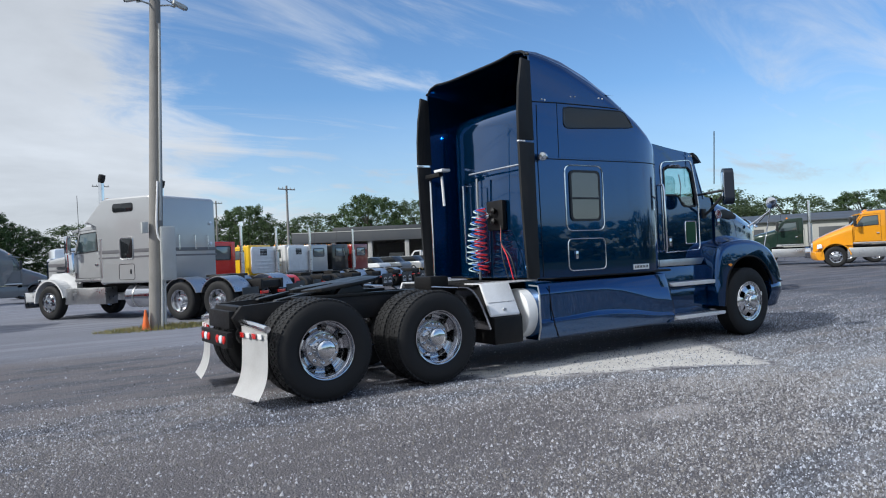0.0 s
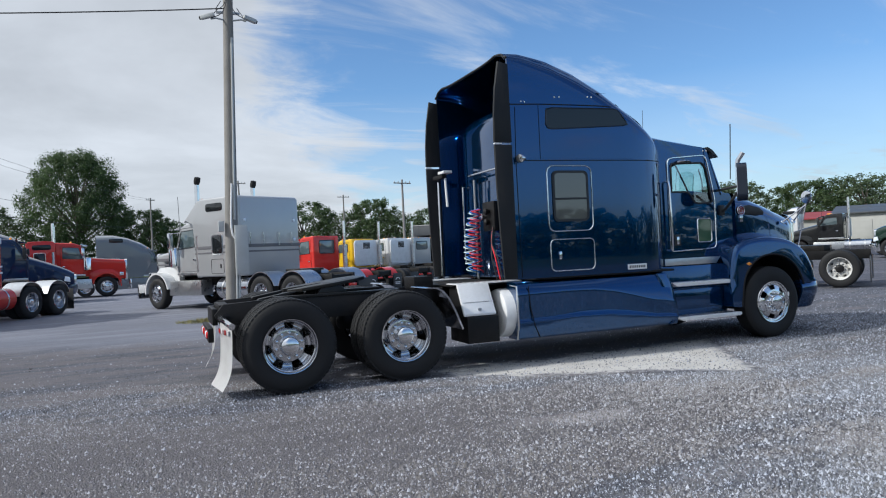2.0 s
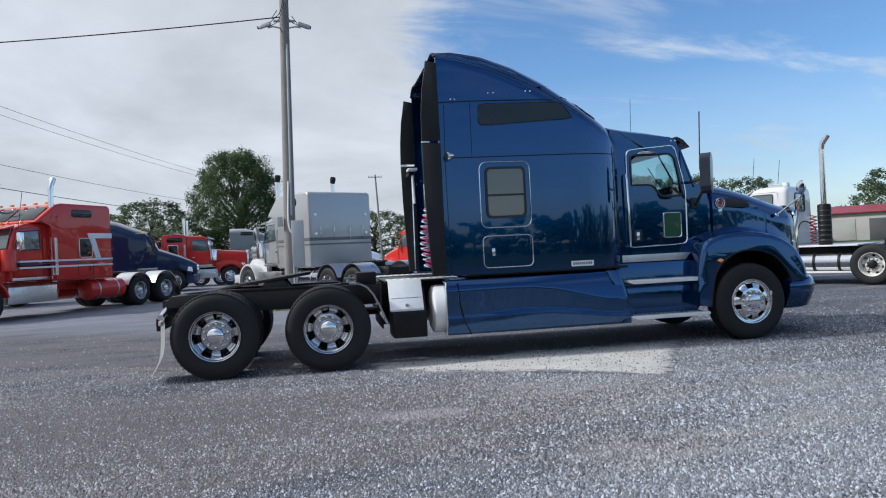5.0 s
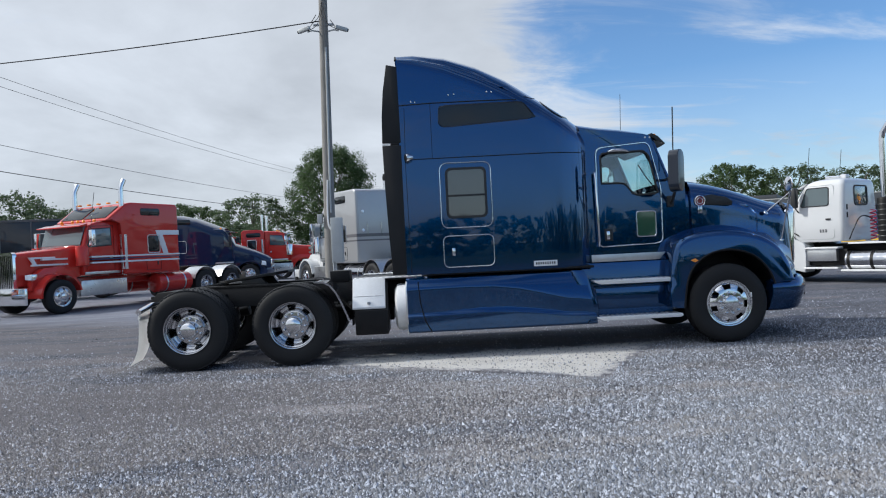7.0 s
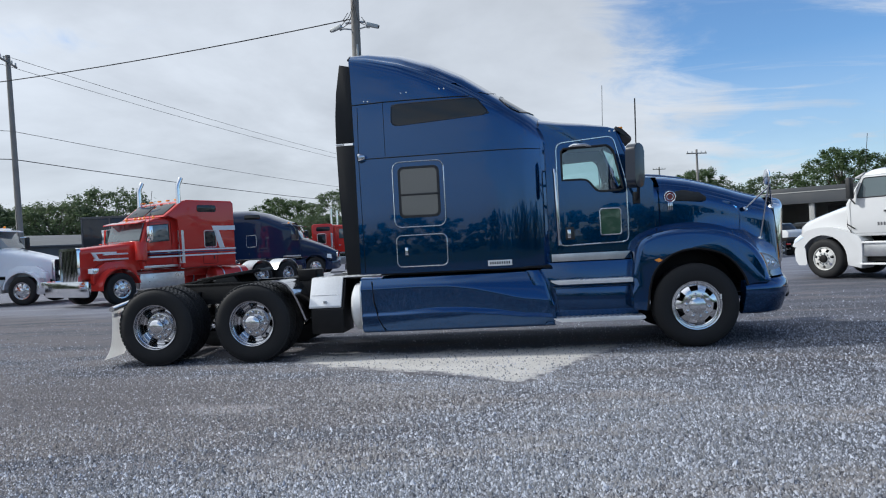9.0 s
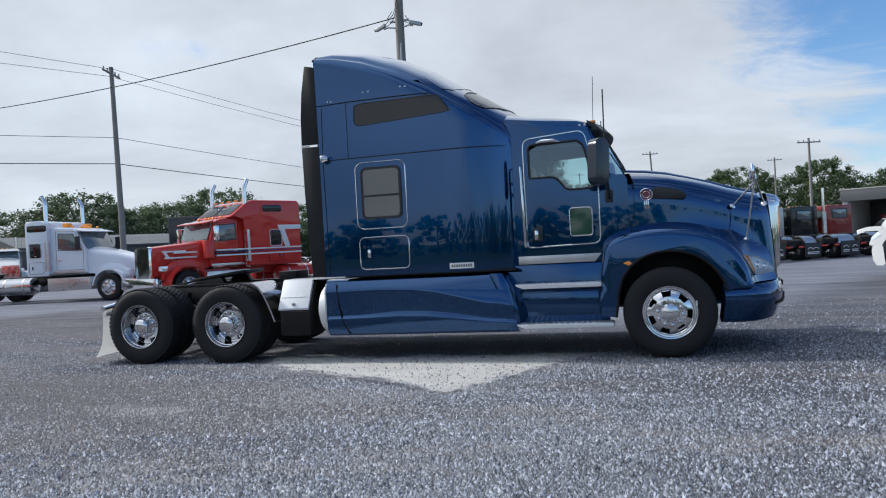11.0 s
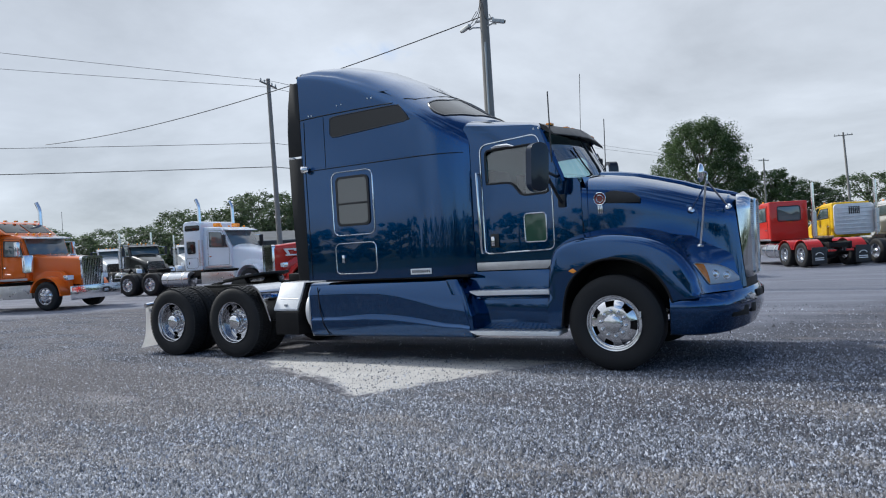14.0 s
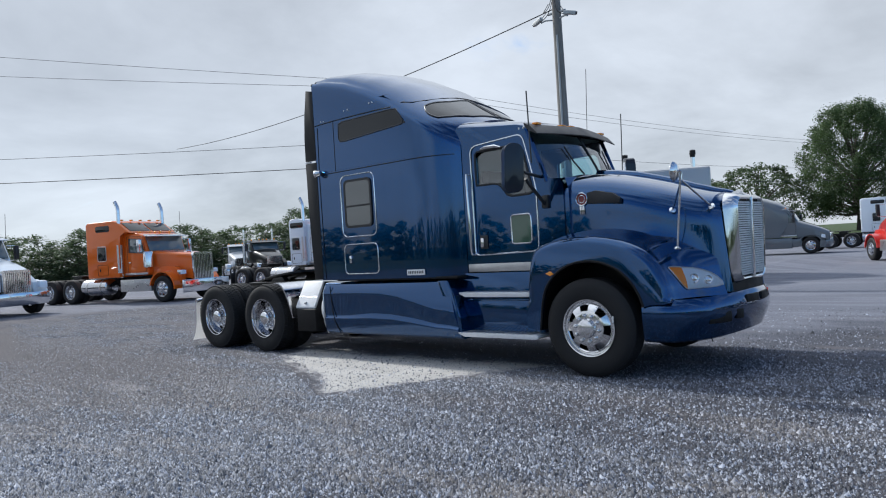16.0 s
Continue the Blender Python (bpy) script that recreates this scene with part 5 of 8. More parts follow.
        c = blend(n, l, spot, c, (0.42, 0.385, 0.34))
    # worn asphalt drive
    left = mt("MAXIMUM", plane(-11.0, 6.0, -0.87, 0.50), plane(-1.5, 16.5, -0.45, 0.89))
    right = mt("MINIMUM", plane(7.67, 2.0, -0.87, 0.50), plane(6.0, 2.2, 0.35, 0.94))
    road = span(n, l, mt("ADD", mt("MAXIMUM", left, right), mt("MULTIPLY", edge, 2.5)), -0.8, 1.4, 0.0, 0.85, True)
    asph = blend(n, l, span(n, l, wide, 0.3, 0.7, 0, 1), (0.165, 0.17, 0.178), (0.225, 0.23, 0.238))
    asph = blend(n, l, span(n, l, ruts, 0.44, 0.62, 0.0, 0.6, True), asph, (0.285, 0.285, 0.285))
    asph = blend(n, l, span(n, l, sv2.outputs["X"], 0.3, 1.0, 0.0, 0.5), asph, (0.11, 0.11, 0.112))
    c = blend(n, l, road, c, asph)
    reach = mt("SQRT", mt("ADD", mt("MULTIPLY", plane(4, 22, 1, 0), plane(4, 22, 1, 0)), mt("MULTIPLY", plane(4, 22, 0, 1), plane(4, 22, 0, 1))))
    far = span(n, l, mt("ADD", reach, mt("MULTIPLY", wide, 8.0)), 62.0, 70.0, 0.0, 1.0, True)
    c = blend(n, l, far, c, (0.06, 0.085, 0.03))
    c = blend(n, l, mt("SUBTRACT", 1.0, patch), c, (0.95, 0.985, 1.15), "MULTIPLY")
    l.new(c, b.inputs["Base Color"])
    h = mt("ADD", mt("MULTIPLY", stone.outputs["Distance"], 0.7), mt("MULTIPLY", stone2.outputs["Distance"], 0.35))
    h = mt("ADD", mt("MULTIPLY", h, mt("SUBTRACT", 1.0, mt("MULTIPLY", mt("MAXIMUM", road, patch), 0.75))), mt("MULTIPLY", fine, 0.8))
    bp = n.new("ShaderNodeBump")
    bp.inputs["Strength"].default_value, bp.inputs["Distance"].default_value = 1.0, 0.028
    bp.invert = True
    l.new(h, bp.inputs["Height"])
    l.new(bp.outputs[0], b.inputs["Normal"])
    b.inputs["Specular IOR Level"].default_value = 0.25
    return m


GROUND = ground_material()
def ease(v, a, b):
    f = max(0.0, min(1.0, (v - a) / (b - a)))
    return f * f * (3 - 2 * f)


def fall(x, y):
    """The yard dips a little where the row of day cabs stands."""
    return -0.32 * ease(x, 1.5 - 12 * ease(y, 30, 36), 4.5 - 12 * ease(y, 30, 36)) * (1 - ease(x, 26, 34)) * ease(y, 15, 23) * (1 - ease(y, 52, 60))


bm = bmesh.new()
gx = [-1600, -500, -150, -50] + list(range(-20, 61, 2)) + [90, 200, 500, 1600]
gy = [-1600, -500, -150, -50] + list(range(-10, 61, 2)) + [90, 200, 500, 1600]
grid = [[bm.verts.new((x, y, fall(x, y))) for x in gx] for y in gy]
for r0, r1 in zip(grid, grid[1:]):
    for i in range(len(gx) - 1):
        bm.faces.new((r0[i], r0[i + 1], r1[i + 1], r1[i]))
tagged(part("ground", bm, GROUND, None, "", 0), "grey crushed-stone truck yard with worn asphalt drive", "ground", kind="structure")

# loose stones on the yard
STONE, sn, sl_, sb = material("loose_stone", (0.3, 0.3, 0.3), 0.85)
geo = sn.new("ShaderNodeNewGeometry")
cr = sn.new("ShaderNodeValToRGB")
cr.color_ramp.elements[0].color, cr.color_ramp.elements[1].color = (0.020, 0.022, 0.027, 1), (0.52, 0.56, 0.66, 1)
mid_stone = cr.color_ramp.elements.new(0.62)
mid_stone.color = (0.155, 0.168, 0.203, 1)
sl_.new(geo.outputs["Random Per Island"], cr.inputs[0])
s_pos = sn.new("ShaderNodeTexCoord").outputs["Object"]
s_dirt, s_light, s_dull = yard_masks(sn, sl_, s_pos)
s_col = blend(sn, sl_, span(sn, sl_, s_light, 0.0, 1.0, 0.0, 0.18), cr.outputs[0], (0.60, 0.62, 0.65))
s_col = blend(sn, sl_, s_dull, s_col, (0.15, 0.155, 0.168))
s_col = blend(sn, sl_, span(sn, sl_, s_dirt, 0.0, 1.0, 0.0, 0.5), s_col, (0.300, 0.270, 0.245))
sl_.new(s_col, sb.inputs["Base Color"])


STONES = 590000


def scatter_stones():
    """Small three-sided stones in drifts along the yard: thick on the crushed stone, thin on earth and pale dust."""
    rng = np.random.default_rng(5)
    M = 3000000
    y = -7.2 + 13.0 * rng.random(M) ** 1.9
    lo = np.minimum(-3.2, 10.6 - 3.1 * (y + 7.7))
    lo = np.maximum(lo, -9.0 - 0.5 * (y + 6))
    hi = np.maximum(11.0, -2.8 + 2.1 * (y + 7.85))
    hi = np.minimum(hi, 13.5 + 0.3 * (y + 6))
    x = lo + (hi - lo) * rng.random(M)
    drift = np.zeros(M)
    for k in range(26):
        f = 0.45 * 1.17 ** k
        a = rng.normal(1.45, 0.42)
        drift += np.sin(f * (x * math.cos(a) + y * math.sin(a)) * (1.0 if k % 3 else 0.6) + rng.uniform(0, 6.3)) / (1 + 0.10 * k)
    drift = np.clip(0.5 + 0.20 * drift, 0, 1)
    pale = (0.50 * (x - 4.8) + 0.87 * (y + 3.05) > 0) & (-0.87 * (x - 4.8) + 0.5 * (y + 3.05) > 0)
    band = np.clip(1.3 - np.abs(y + 3.1) / 1.6, 0, 1) * np.clip((5.5 - x) / 3.0, 0.0, 1)
    far = np.clip(1.0 - np.maximum(y + 0.5, 0) * 0.14, 0.06, 1) * np.where((x > 5) & (y > 0.5), 0.35, 1)
    rim = np.clip((y + 7.2) / 0.8, 0, 1) * np.clip((x - lo) / 1.6, 0, 1) * np.clip((hi - x) / 1.6, 0, 1)
    keep = rng.random(M) < rim * np.where(pale, 0.035, (0.17 + 0.42 * drift ** 1.5) * far * (1 - 0.72 * band))
    x, y = x[keep][:STONES], y[keep][:STONES]
    k = len(x)
    size = (rng.gamma(4.0, 0.0016, k) + 0.0044) * np.clip(0.84 + 0.04 * x, 0.80, 1.0)
    base = np.array([[1, 0, 0], [-0.5, 0.866, 0], [-0.5, -0.866, 0], [0.1, 0.0, 1.0]], float)
    ang = rng.uniform(0, math.tau, k)
    ca, sa = np.cos(ang)[:, None], np.sin(ang)[:, None]
    v = base[None] * (size[:, None, None] * rng.uniform(0.65, 1.35, (k, 4, 3)))
    v[:, 3, :2] += rng.uniform(-0.55, 0.55, (k, 2)) * size[:, None]
    v[:, 3, 2] *= 1.25
    co = np.stack([v[..., 0] * ca - v[..., 1] * sa + x[:, None], v[..., 0] * sa + v[..., 1] * ca + y[:, None], v[..., 2] - 0.004], -1)
    tri = np.array([[0, 1, 3], [1, 2, 3], [2, 0, 3]])
    faces = (tri[None] + 4 * np.arange(k)[:, None, None]).reshape(-1, 3).astype(np.int32)
    me = bpy.data.meshes.new("gravel")
    me.vertices.add(k * 4)
    me.vertices.foreach_set("co", co.astype(np.float32).ravel())
    me.loops.add(faces.size)
    me.loops.foreach_set("vertex_index", faces.ravel())
    me.polygons.add(len(faces))
    me.polygons.foreach_set("loop_start", np.arange(0, faces.size, 3, dtype=np.int32))
    me.update(calc_edges=True)
    me.materials.append(STONE)
    tagged(new("gravel", me), "loose grey crushed stones on the yard", "gravel", kind="stuff")


scatter_stones()

# ---- utility poles and wires ----
WOOD = worn("weathered_pole_wood", (0.245, 0.235, 0.22), 0.85, 0.0, (0.16, 0.15, 0.14), 0.5, 2.0, 0.8, 30.0)
WIRE = material("black_wire", (0.02, 0.02, 0.022), 0.6)[0]
GREYBOX = worn("grey_box_paint", (0.46, 0.48, 0.48), 0.5, 0.2, (0.32, 0.31, 0.29), 0.3, 2.0)


def pole(x, y, h, lean=(0, 0), r=0.15, arm=None, label="weathered grey wooden utility pole"):
    p = empty("utility_pole", label, "utility pole", pose(x, y, 0))
    top = Vector((lean[0] * h, lean[1] * h, h))
    n = 8
    part("pole_shaft", tube([top * (k / n) + Vector((0, 0, -0.1 if k == 0 else 0)) for k in range(n + 1)], [r * (1 - 0.35 * k / n) for k in range(n + 1)], None, 16), WOOD, p)
    if arm is not None:
        d = Vector((math.cos(arm), math.sin(arm), 0))
        a = top - Vector((0, 0, 0.35))
        part("crossarm", tube([a - d * 1.0, a + d * 1.0], 0.055, None, 6), WOOD, p)
        for k in (-0.9, -0.45, 0.45, 0.9):
            part("insulator", lathe([(0.03, 0), (0.05, 0.05), (0.035, 0.1), (0.045, 0.14), (0.002, 0.18)], a + d * k + Vector((0, 0, 0.05)), (0, 0, 1), 10), GREYBOX, p)
    return p, top + Vector((x, y, 0))


def near_pole():
    p, top = pole(0.407, 9.735, 9.2, (0.024, -0.048), 0.17, None, "weathered wooden utility pole with cameras and a grey cabinet")

    def on(z):
        return Vector((0.024 * z, -0.048 * z, z))
    part("meter_cabinet", box(0.10, 0.42, -0.38, -0.16, 1.12, 2.36, 0.015), GREYBOX, p, "tall grey electrical cabinet")
    part("cabinet_door", box(0.12, 0.40, -0.392, -0.378, 1.16, 2.32, 0.006), GREYBOX, p)
    part("meter_box", box(-0.27, -0.13, -0.24, -0.06, 2.22, 2.48, 0.02), GREYBOX, p)
    for dx, z0, z1 in ((0.10, 0.0, 2.0), (0.16, 0.1, 1.5), (0.06, 2.5, 7.0)):
        part("conduit", tube([on(z0) + Vector((dx, -0.19, 0)), on((z0 + z1) / 2) + Vector((dx, -0.18, 0)), on(z1) + Vector((dx, -0.16, 0))], 0.028, None, 8), GREYBOX, p)
    part("conduit_bend", tube(smooth_line([on(3.4) + Vector((0.0, -0.19, 0)), on(2.3) + Vector((-0.02, -0.2, 0)), on(2.0) + Vector((0.1, -0.22, 0)), on(1.95) + Vector((0.3, -0.22, 0))], 5), 0.025, None, 8), WHITE, p)
    for sx in (-1, 1):
        a = on(7.45)
        part("camera_arm", tube([a, a + Vector((sx * 0.30, -0.12, 0.02)), a + Vector((sx * 0.42, -0.15, -0.02))], 0.022, None, 8), GREYBOX, p)
        cam_b = part("security_camera", box(-0.17, 0.17, -0.055, 0.055, -0.05, 0.05, 0.02), GREYBOX, p, "grey security camera")
        cam_b.matrix_basis = Matrix.Translation(a + Vector((sx * 0.50, -0.18, 0.03))) @ pose(0, 0, 0, 0, 12 * sx, 20 * sx)
        part("camera_lens", lathe([(0.045, 0), (0.045, 0.03), (0.002, 0.03)], (sx * 0.17, 0, 0), (sx, 0, 0), 12), PLASTIC, cam_b)
    part("wire_bracket", box(-0.28, 0.28, -0.03, 0.03, 7.62, 7.68, 0.01), STEELGREY, p).location = (0.18, -0.37, 0)
    for k, (dx, dz) in enumerate(((-0.25, 7.7), (-0.18, 7.9), (0.2, 7.75))):
        part("loop_wire", tube(smooth_line([on(dz) + Vector((dx, -0.1, 0)), on(dz - 0.25) + Vector((dx * 1.7, -0.2, 0)), on(dz - 0.1) + Vector((dx * 0.6, -0.2, 0)), on(dz + 0.4) + Vector((0, -0.1, 0))], 6), 0.010, None, 5), WIRE, p)
    return top


near_top = near_pole()
p2, top2 = pole(-19.9, 22.9, 11.8, (-0.004, -0.012), 0.17, 1.85)
pole(21.0, 56.5, 8.6, (0, 0), 0.14, 0.3)
pole(9.4, 88.0, 12.0, (-0.04, 0), 0.16, 0.2)
pole(26.0, 100.0, 11.0, (0, 0), 0.15, 0.2)
top4 = pole(-2.0, 112.0, 12.0, (0, 0), 0.16, 0.9)[1]


def wire(a, b, sag, r=0.014):
    a, b = Vector(a), Vector(b)
    pts = [a.lerp(b, k / 24) - Vector((0, 0, sag * 4 * (k / 24) * (1 - k / 24))) for k in range(25)]
    tagged(part("overhead_wire", tube(pts, r, None, 5), WIRE), "thin black overhead wire between poles", "wire", "overhead wires")


beyond = Vector((-34.3, 9.0, 0))
J = Vector((-28.5, 14.4, 8.2))
wire(near_top + Vector((0, 0, -1.45)), J, 0.55, 0.016)
for off, z1 in (((0.6, -0.5), 11.5), ((-0.6, 0.5), 11.5)):
    wire((top2.x + off[0], top2.y + off[1], z1), (top4.x + off[0], top4.y + off[1], 11.7), 1.2, 0.012)
    wire((top2.x + off[0], top2.y + off[1], z1), (beyond.x + 1.6 * (beyond.x - top2.x) + off[0], beyond.y + 1.6 * (beyond.y - top2.y) + off[1], z1 + 2.6 * (13.6 - 11.5) + (0.9 if off[0] > 0 else -0.9)), 0.25, 0.012)
for z1, z2, r in ((8.05, 7.85, 0.014), (6.65, 6.45, 0.022)):
    wire((top2.x, top2.y, z1), (top4.x, top4.y, z2 + 1.0), 1.0, r)
    wire((top2.x, top2.y, z1), (beyond.x + 1.6 * (beyond.x - top2.x), beyond.y + 1.6 * (beyond.y - top2.y), z1 + 2.6 * 0.3), 0.25, r)

# cone and weeds at the pole
CONE = worn("orange_cone_plastic", (0.80, 0.16, 0.03), 0.5, 0.0, (0.35, 0.18, 0.1), 0.3, 6.0)
cone = empty("traffic_cone", "orange traffic cone beside the utility pole", "traffic cone", pose(0.16, 9.62, 0) @ Matrix.Diagonal((0.66, 0.66, 0.66, 1)))
part("cone_body", lathe([(0.002, 0.70), (0.03, 0.70), (0.14, 0.03), (0.14, 0.02)], (0, 0, 0), (0, 0, 1), 20), CONE, cone)
part("cone_base", box(-0.18, 0.18, -0.18, 0.18, 0, 0.03, 0.01), CONE, cone)


def weeds():
    rng = random.Random(4)
    bm = bmesh.new()
    for _ in range(2600):
        a, r = rng.uniform(0, math.tau), rng.random() ** 0.6
        x, y = 0.55 + math.cos(a) * r * 1.5, 9.75 + math.sin(a) * r * 0.7
        h, d, w = rng.uniform(0.03, 0.16) * (1.2 - r * 0.7), rng.uniform(0, math.tau), rng.uniform(0.004, 0.012)
        e, o = Vector((math.cos(d), math.sin(d), 0)) * w, Vector((rng.uniform(-0.08, 0.08), rng.uniform(-0.08, 0.08), h))
        p = Vector((x, y, 0))
        bm.faces.new([bm.verts.new(q) for q in (p - e, p + e, p + o)])
    m, n, l, b = material("dry_weeds", (0.16, 0.15, 0.05), 0.8)
    g = n.new("ShaderNodeNewGeometry")
    l.new(blend(n, l, g.outputs["Random Per Island"], (0.10, 0.13, 0.035), (0.30, 0.24, 0.10)), b.inputs["Base Color"])
    tagged(part("weeds", bm, m, None, "", 0), "dry yellow-green weeds round the pole foot", "weeds", kind="stuff")


weeds()

# ---- trees ----
def leaf_material(name, a, b_):
    m, n, l, b = material(name, a, 0.6)
    g = n.new("ShaderNodeNewGeometry")
    nz = noise_node(n, l, 0.5, 3)
    c = blend(n, l, g.outputs["Random Per Island"], a, b_)
    c = blend(n, l, span(n, l, nz.outputs["Fac"], 0.35, 0.7, 0, 0.6), c, tuple(v * 0.55 for v in a))
    l.new(c, b.inputs["Base Color"])
    tr, mx = n.new("ShaderNodeBsdfTranslucent"), n.new("ShaderNodeMixShader")
    mx.inputs[0].default_value = 0.5
    l.new(c, tr.inputs["Color"])
    l.new(b.outputs[0], mx.inputs[1])
    l.new(tr.outputs[0], mx.inputs[2])
    l.new(mx.outputs[0], n["Material Output"].inputs[0])
    return m


LEAF = leaf_material("maple_leaf", (0.060, 0.106, 0.038), (0.112, 0.168, 0.064))
LEAF2 = leaf_material("hedge_leaf", (0.075, 0.118, 0.056), (0.140, 0.185, 0.092))
BARK = worn("bark", (0.10, 0.085, 0.07), 0.9, 0.0, (0.05, 0.045, 0.04), 0.5, 3.0, 0.8, 20.0)


def tree_meshes(seed, leaves, clumps, leaf, low=0.12, taper=0.9):
    """Trunk, limbs and crown of a tree one metre high and about one metre wide."""
    rng = random.Random(seed)
    wood = bmesh.new()
    tube([(0, 0, -0.01), (0.01, 0, 0.15), (0.0, 0.01, 0.35), (0.01, 0.0, 0.7)], [0.030, 0.022, 0.016, 0.005], wood, 8)
    centres = []
    for k in range(clumps):
        z = low + (1 - low) * (0.08 + 0.86 * ((k + rng.random()) / clumps))
        f = (z - low) / (1 - low)
        # widest a third of the way up, then domed to a blunt top
        prof = 0.74 + 0.26 * min(1.0, f / 0.34) if f < 0.34 else max(0.0, 1 - ((f - 0.34) / 0.68) ** 2) ** 0.62
        a, r = rng.uniform(0, math.tau), 0.46 * prof * (0.30 + 0.70 * rng.random() ** 0.42) * taper
        r *= rng.uniform(0.90, 1.10)
        c = Vector((math.cos(a) * r, math.sin(a) * r, z + rng.uniform(-0.03, 0.03)))
        centres.append((c, rng.uniform(0.032, 0.072) * (0.75 + 0.45 * prof)))
        if k % 8 == 0:
            tube([(0, 0, max(0.12, z * 0.55)), (c.x * 0.5, c.y * 0.5, z * 0.78), tuple(c)], [0.010, 0.006, 0.002], wood, 5)
    crown = bmesh.new()
    for i in range(leaves):
        c, r = centres[rng.randrange(len(centres))]
        d = Vector((rng.gauss(0, 1), rng.gauss(0, 1), rng.gauss(0, 0.8))).normalized()
        p = c + d * r * (0.35 + 0.85 * rng.random())
        nrm = (d + Vector((rng.gauss(0, 0.5), rng.gauss(0, 0.5), 0.6 + rng.gauss(0, 0.4)))).normalized()
        u = nrm.orthogonal().normalized()
        u = (Matrix.Rotation(rng.uniform(0, math.tau), 3, nrm) @ u)
        w = nrm.cross(u)
        s = leaf * rng.uniform(0.6, 1.4)
        q = [p - u * s * 0.5, p + w * s * 0.34 - nrm * s * 0.06, p + u * s * 0.6 - nrm * s * 0.15, p - w * s * 0.34 - nrm * s * 0.06]
        crown.faces.new([crown.verts.new(v) for v in q])
    return wood, crown


TREES = []
for sd, lv, cl, lf, low, tp, mt_ in ((1, 72000, 520, 0.0125, 0.06, 0.95, LEAF), (2, 22000, 260, 0.0205, 0.03, 1.1, LEAF), (3, 13000, 330, 0.023, -0.03, 1.15, LEAF2), (4, 13000, 300, 0.023, -0.04, 1.25, LEAF2), (5, 1400, 60, 0.10, -0.03, 1.2, LEAF2)):
    wd, cw = tree_meshes(sd, lv, cl, lf, low, tp)
    a = part("trunk", wd, BARK)
    b = part("crown", cw, mt_, None, "", 0)
    TREES.append((a.data, b.data))
    bpy.data.objects.remove(a)
    bpy.data.objects.remove(b)


def tree(kind, x, y, h, w, label="leafy green deciduous tree beyond the yard", group="distant trees"):
    t = empty("tree", label, "tree", pose(x, y, 0, 0, 0, (x * 37 + y * 53) % 360) @ Matrix.Diagonal((w, w, h, 1)), group)
    for nm, me in zip(("trunk", "crown"), TREES[kind]):
        o = new(nm, me)
        o.parent = t


tree(0, -14.3, 132, 22.8, 20.5, "large dense dark green maple tree", "")
tree(1, -3.5, 133, 12, 13)
for k, x, y, h, w in ((1, -42, 128, 12, 18), (2, -29, 126, 13, 17), (1, -56, 120, 11, 16), (2, 0, 138, 10, 16), (3, 12, 136, 10, 18), (1, 24, 124, 12, 15), (2, 31, 122, 10, 14), (3, 40, 116, 9, 13),
                      (1, 36, 118, 12, 12), (2, 47, 113, 10, 14), (1, 55, 107, 13, 15), (2, 63, 103, 12, 14), (3, 70, 98, 11, 14), (2, 79, 74, 10, 14), (1, 87, 68, 9.5, 13), (3, 93, 63, 10, 15), (2, 101, 68, 9, 16),
                      (3, 108, 60, 9, 16), (1, 116, 52, 9, 14), (2, 118, 40, 8, 14)):
    tree(k, x, y, h, w)
rng = random.Random(11)
for k in range(36):
    f = k / 35
    x, y = -74 + 52 * f ** 1.1 + rng.uniform(-2, 2), -22 + 118 * f + rng.uniform(-2, 2)
    tree(2 + k % 2, x, y, (rng.uniform(3.4, 5.4) + 4.6 * f) * (1.08 if 19 <= k <= 26 else 0.74), rng.uniform(9, 13), "bushy mixed green tree in a hedgerow", "hedgerow trees")
for k in range(46):
    a = math.pi * (1.0 + k / 45)
    tall = max(0.0, min(1.0, (k / 45 - 0.56) / 0.14)) * max(0.0, min(1.0, (0.97 - k / 45) / 0.06))
    tree(4, 4 + math.cos(a) * (100 - 28 * tall) + rng.uniform(-3, 3), -8 + math.sin(a) * (80 - 10 * tall) + rng.uniform(-4, 4), rng.uniform(4.6, 6.2) + rng.uniform(-1.4, 0.2) * tall, rng.uniform(8, 11) + 2 * tall, "leafy green tree on the yard's near boundary", "boundary trees")


# ---- other trucks ----
TRED = paint("bright_red_paint", (0.56, 0.032, 0.024), 0.3, 0.0, 0.05)
TORANGE = paint("orange_paint", (0.78, 0.145, 0.012), 0.3, 0.0, 0.05)
TYELLOW = paint("amber_yellow_paint", (0.72, 0.30, 0.012), 0.3, 0.0, 0.05)
TLEMON = paint("yellow_paint", (0.75, 0.48, 0.02), 0.3, 0.0, 0.05)
TWHITE = paint("white_paint", (0.62, 0.63, 0.64), 0.3, 0.0, 0.10)
TSILVER = paint("silver_paint", (0.42, 0.43, 0.44), 0.3, 0.35, 0.10)
TGREY = paint("slate_grey_paint", (0.16, 0.18, 0.20), 0.3, 0.3, 0.08)
TPALE = paint("pale_blue_white_paint", (0.78, 0.84, 0.90), 0.3, 0.0, 0.10)
TDARK = paint("dark_slate_paint", (0.018, 0.024, 0.032), 0.35, 0.0, 0.06)
FASCIA = worn("dark_grey_fascia", (0.085, 0.092, 0.10), 0.5, 0.3, (0.16, 0.15, 0.14), 0.3, 0.4)
TBLACK = paint("black_paint", (0.012, 0.013, 0.014), 0.3, 0.0, 0.05)
TGREEN = paint("dark_green_paint", (0.012, 0.030, 0.022), 0.3, 0.0, 0.05)
TMAROON = paint("dark_red_paint", (0.22, 0.018, 0.018), 0.3, 0.0, 0.08)
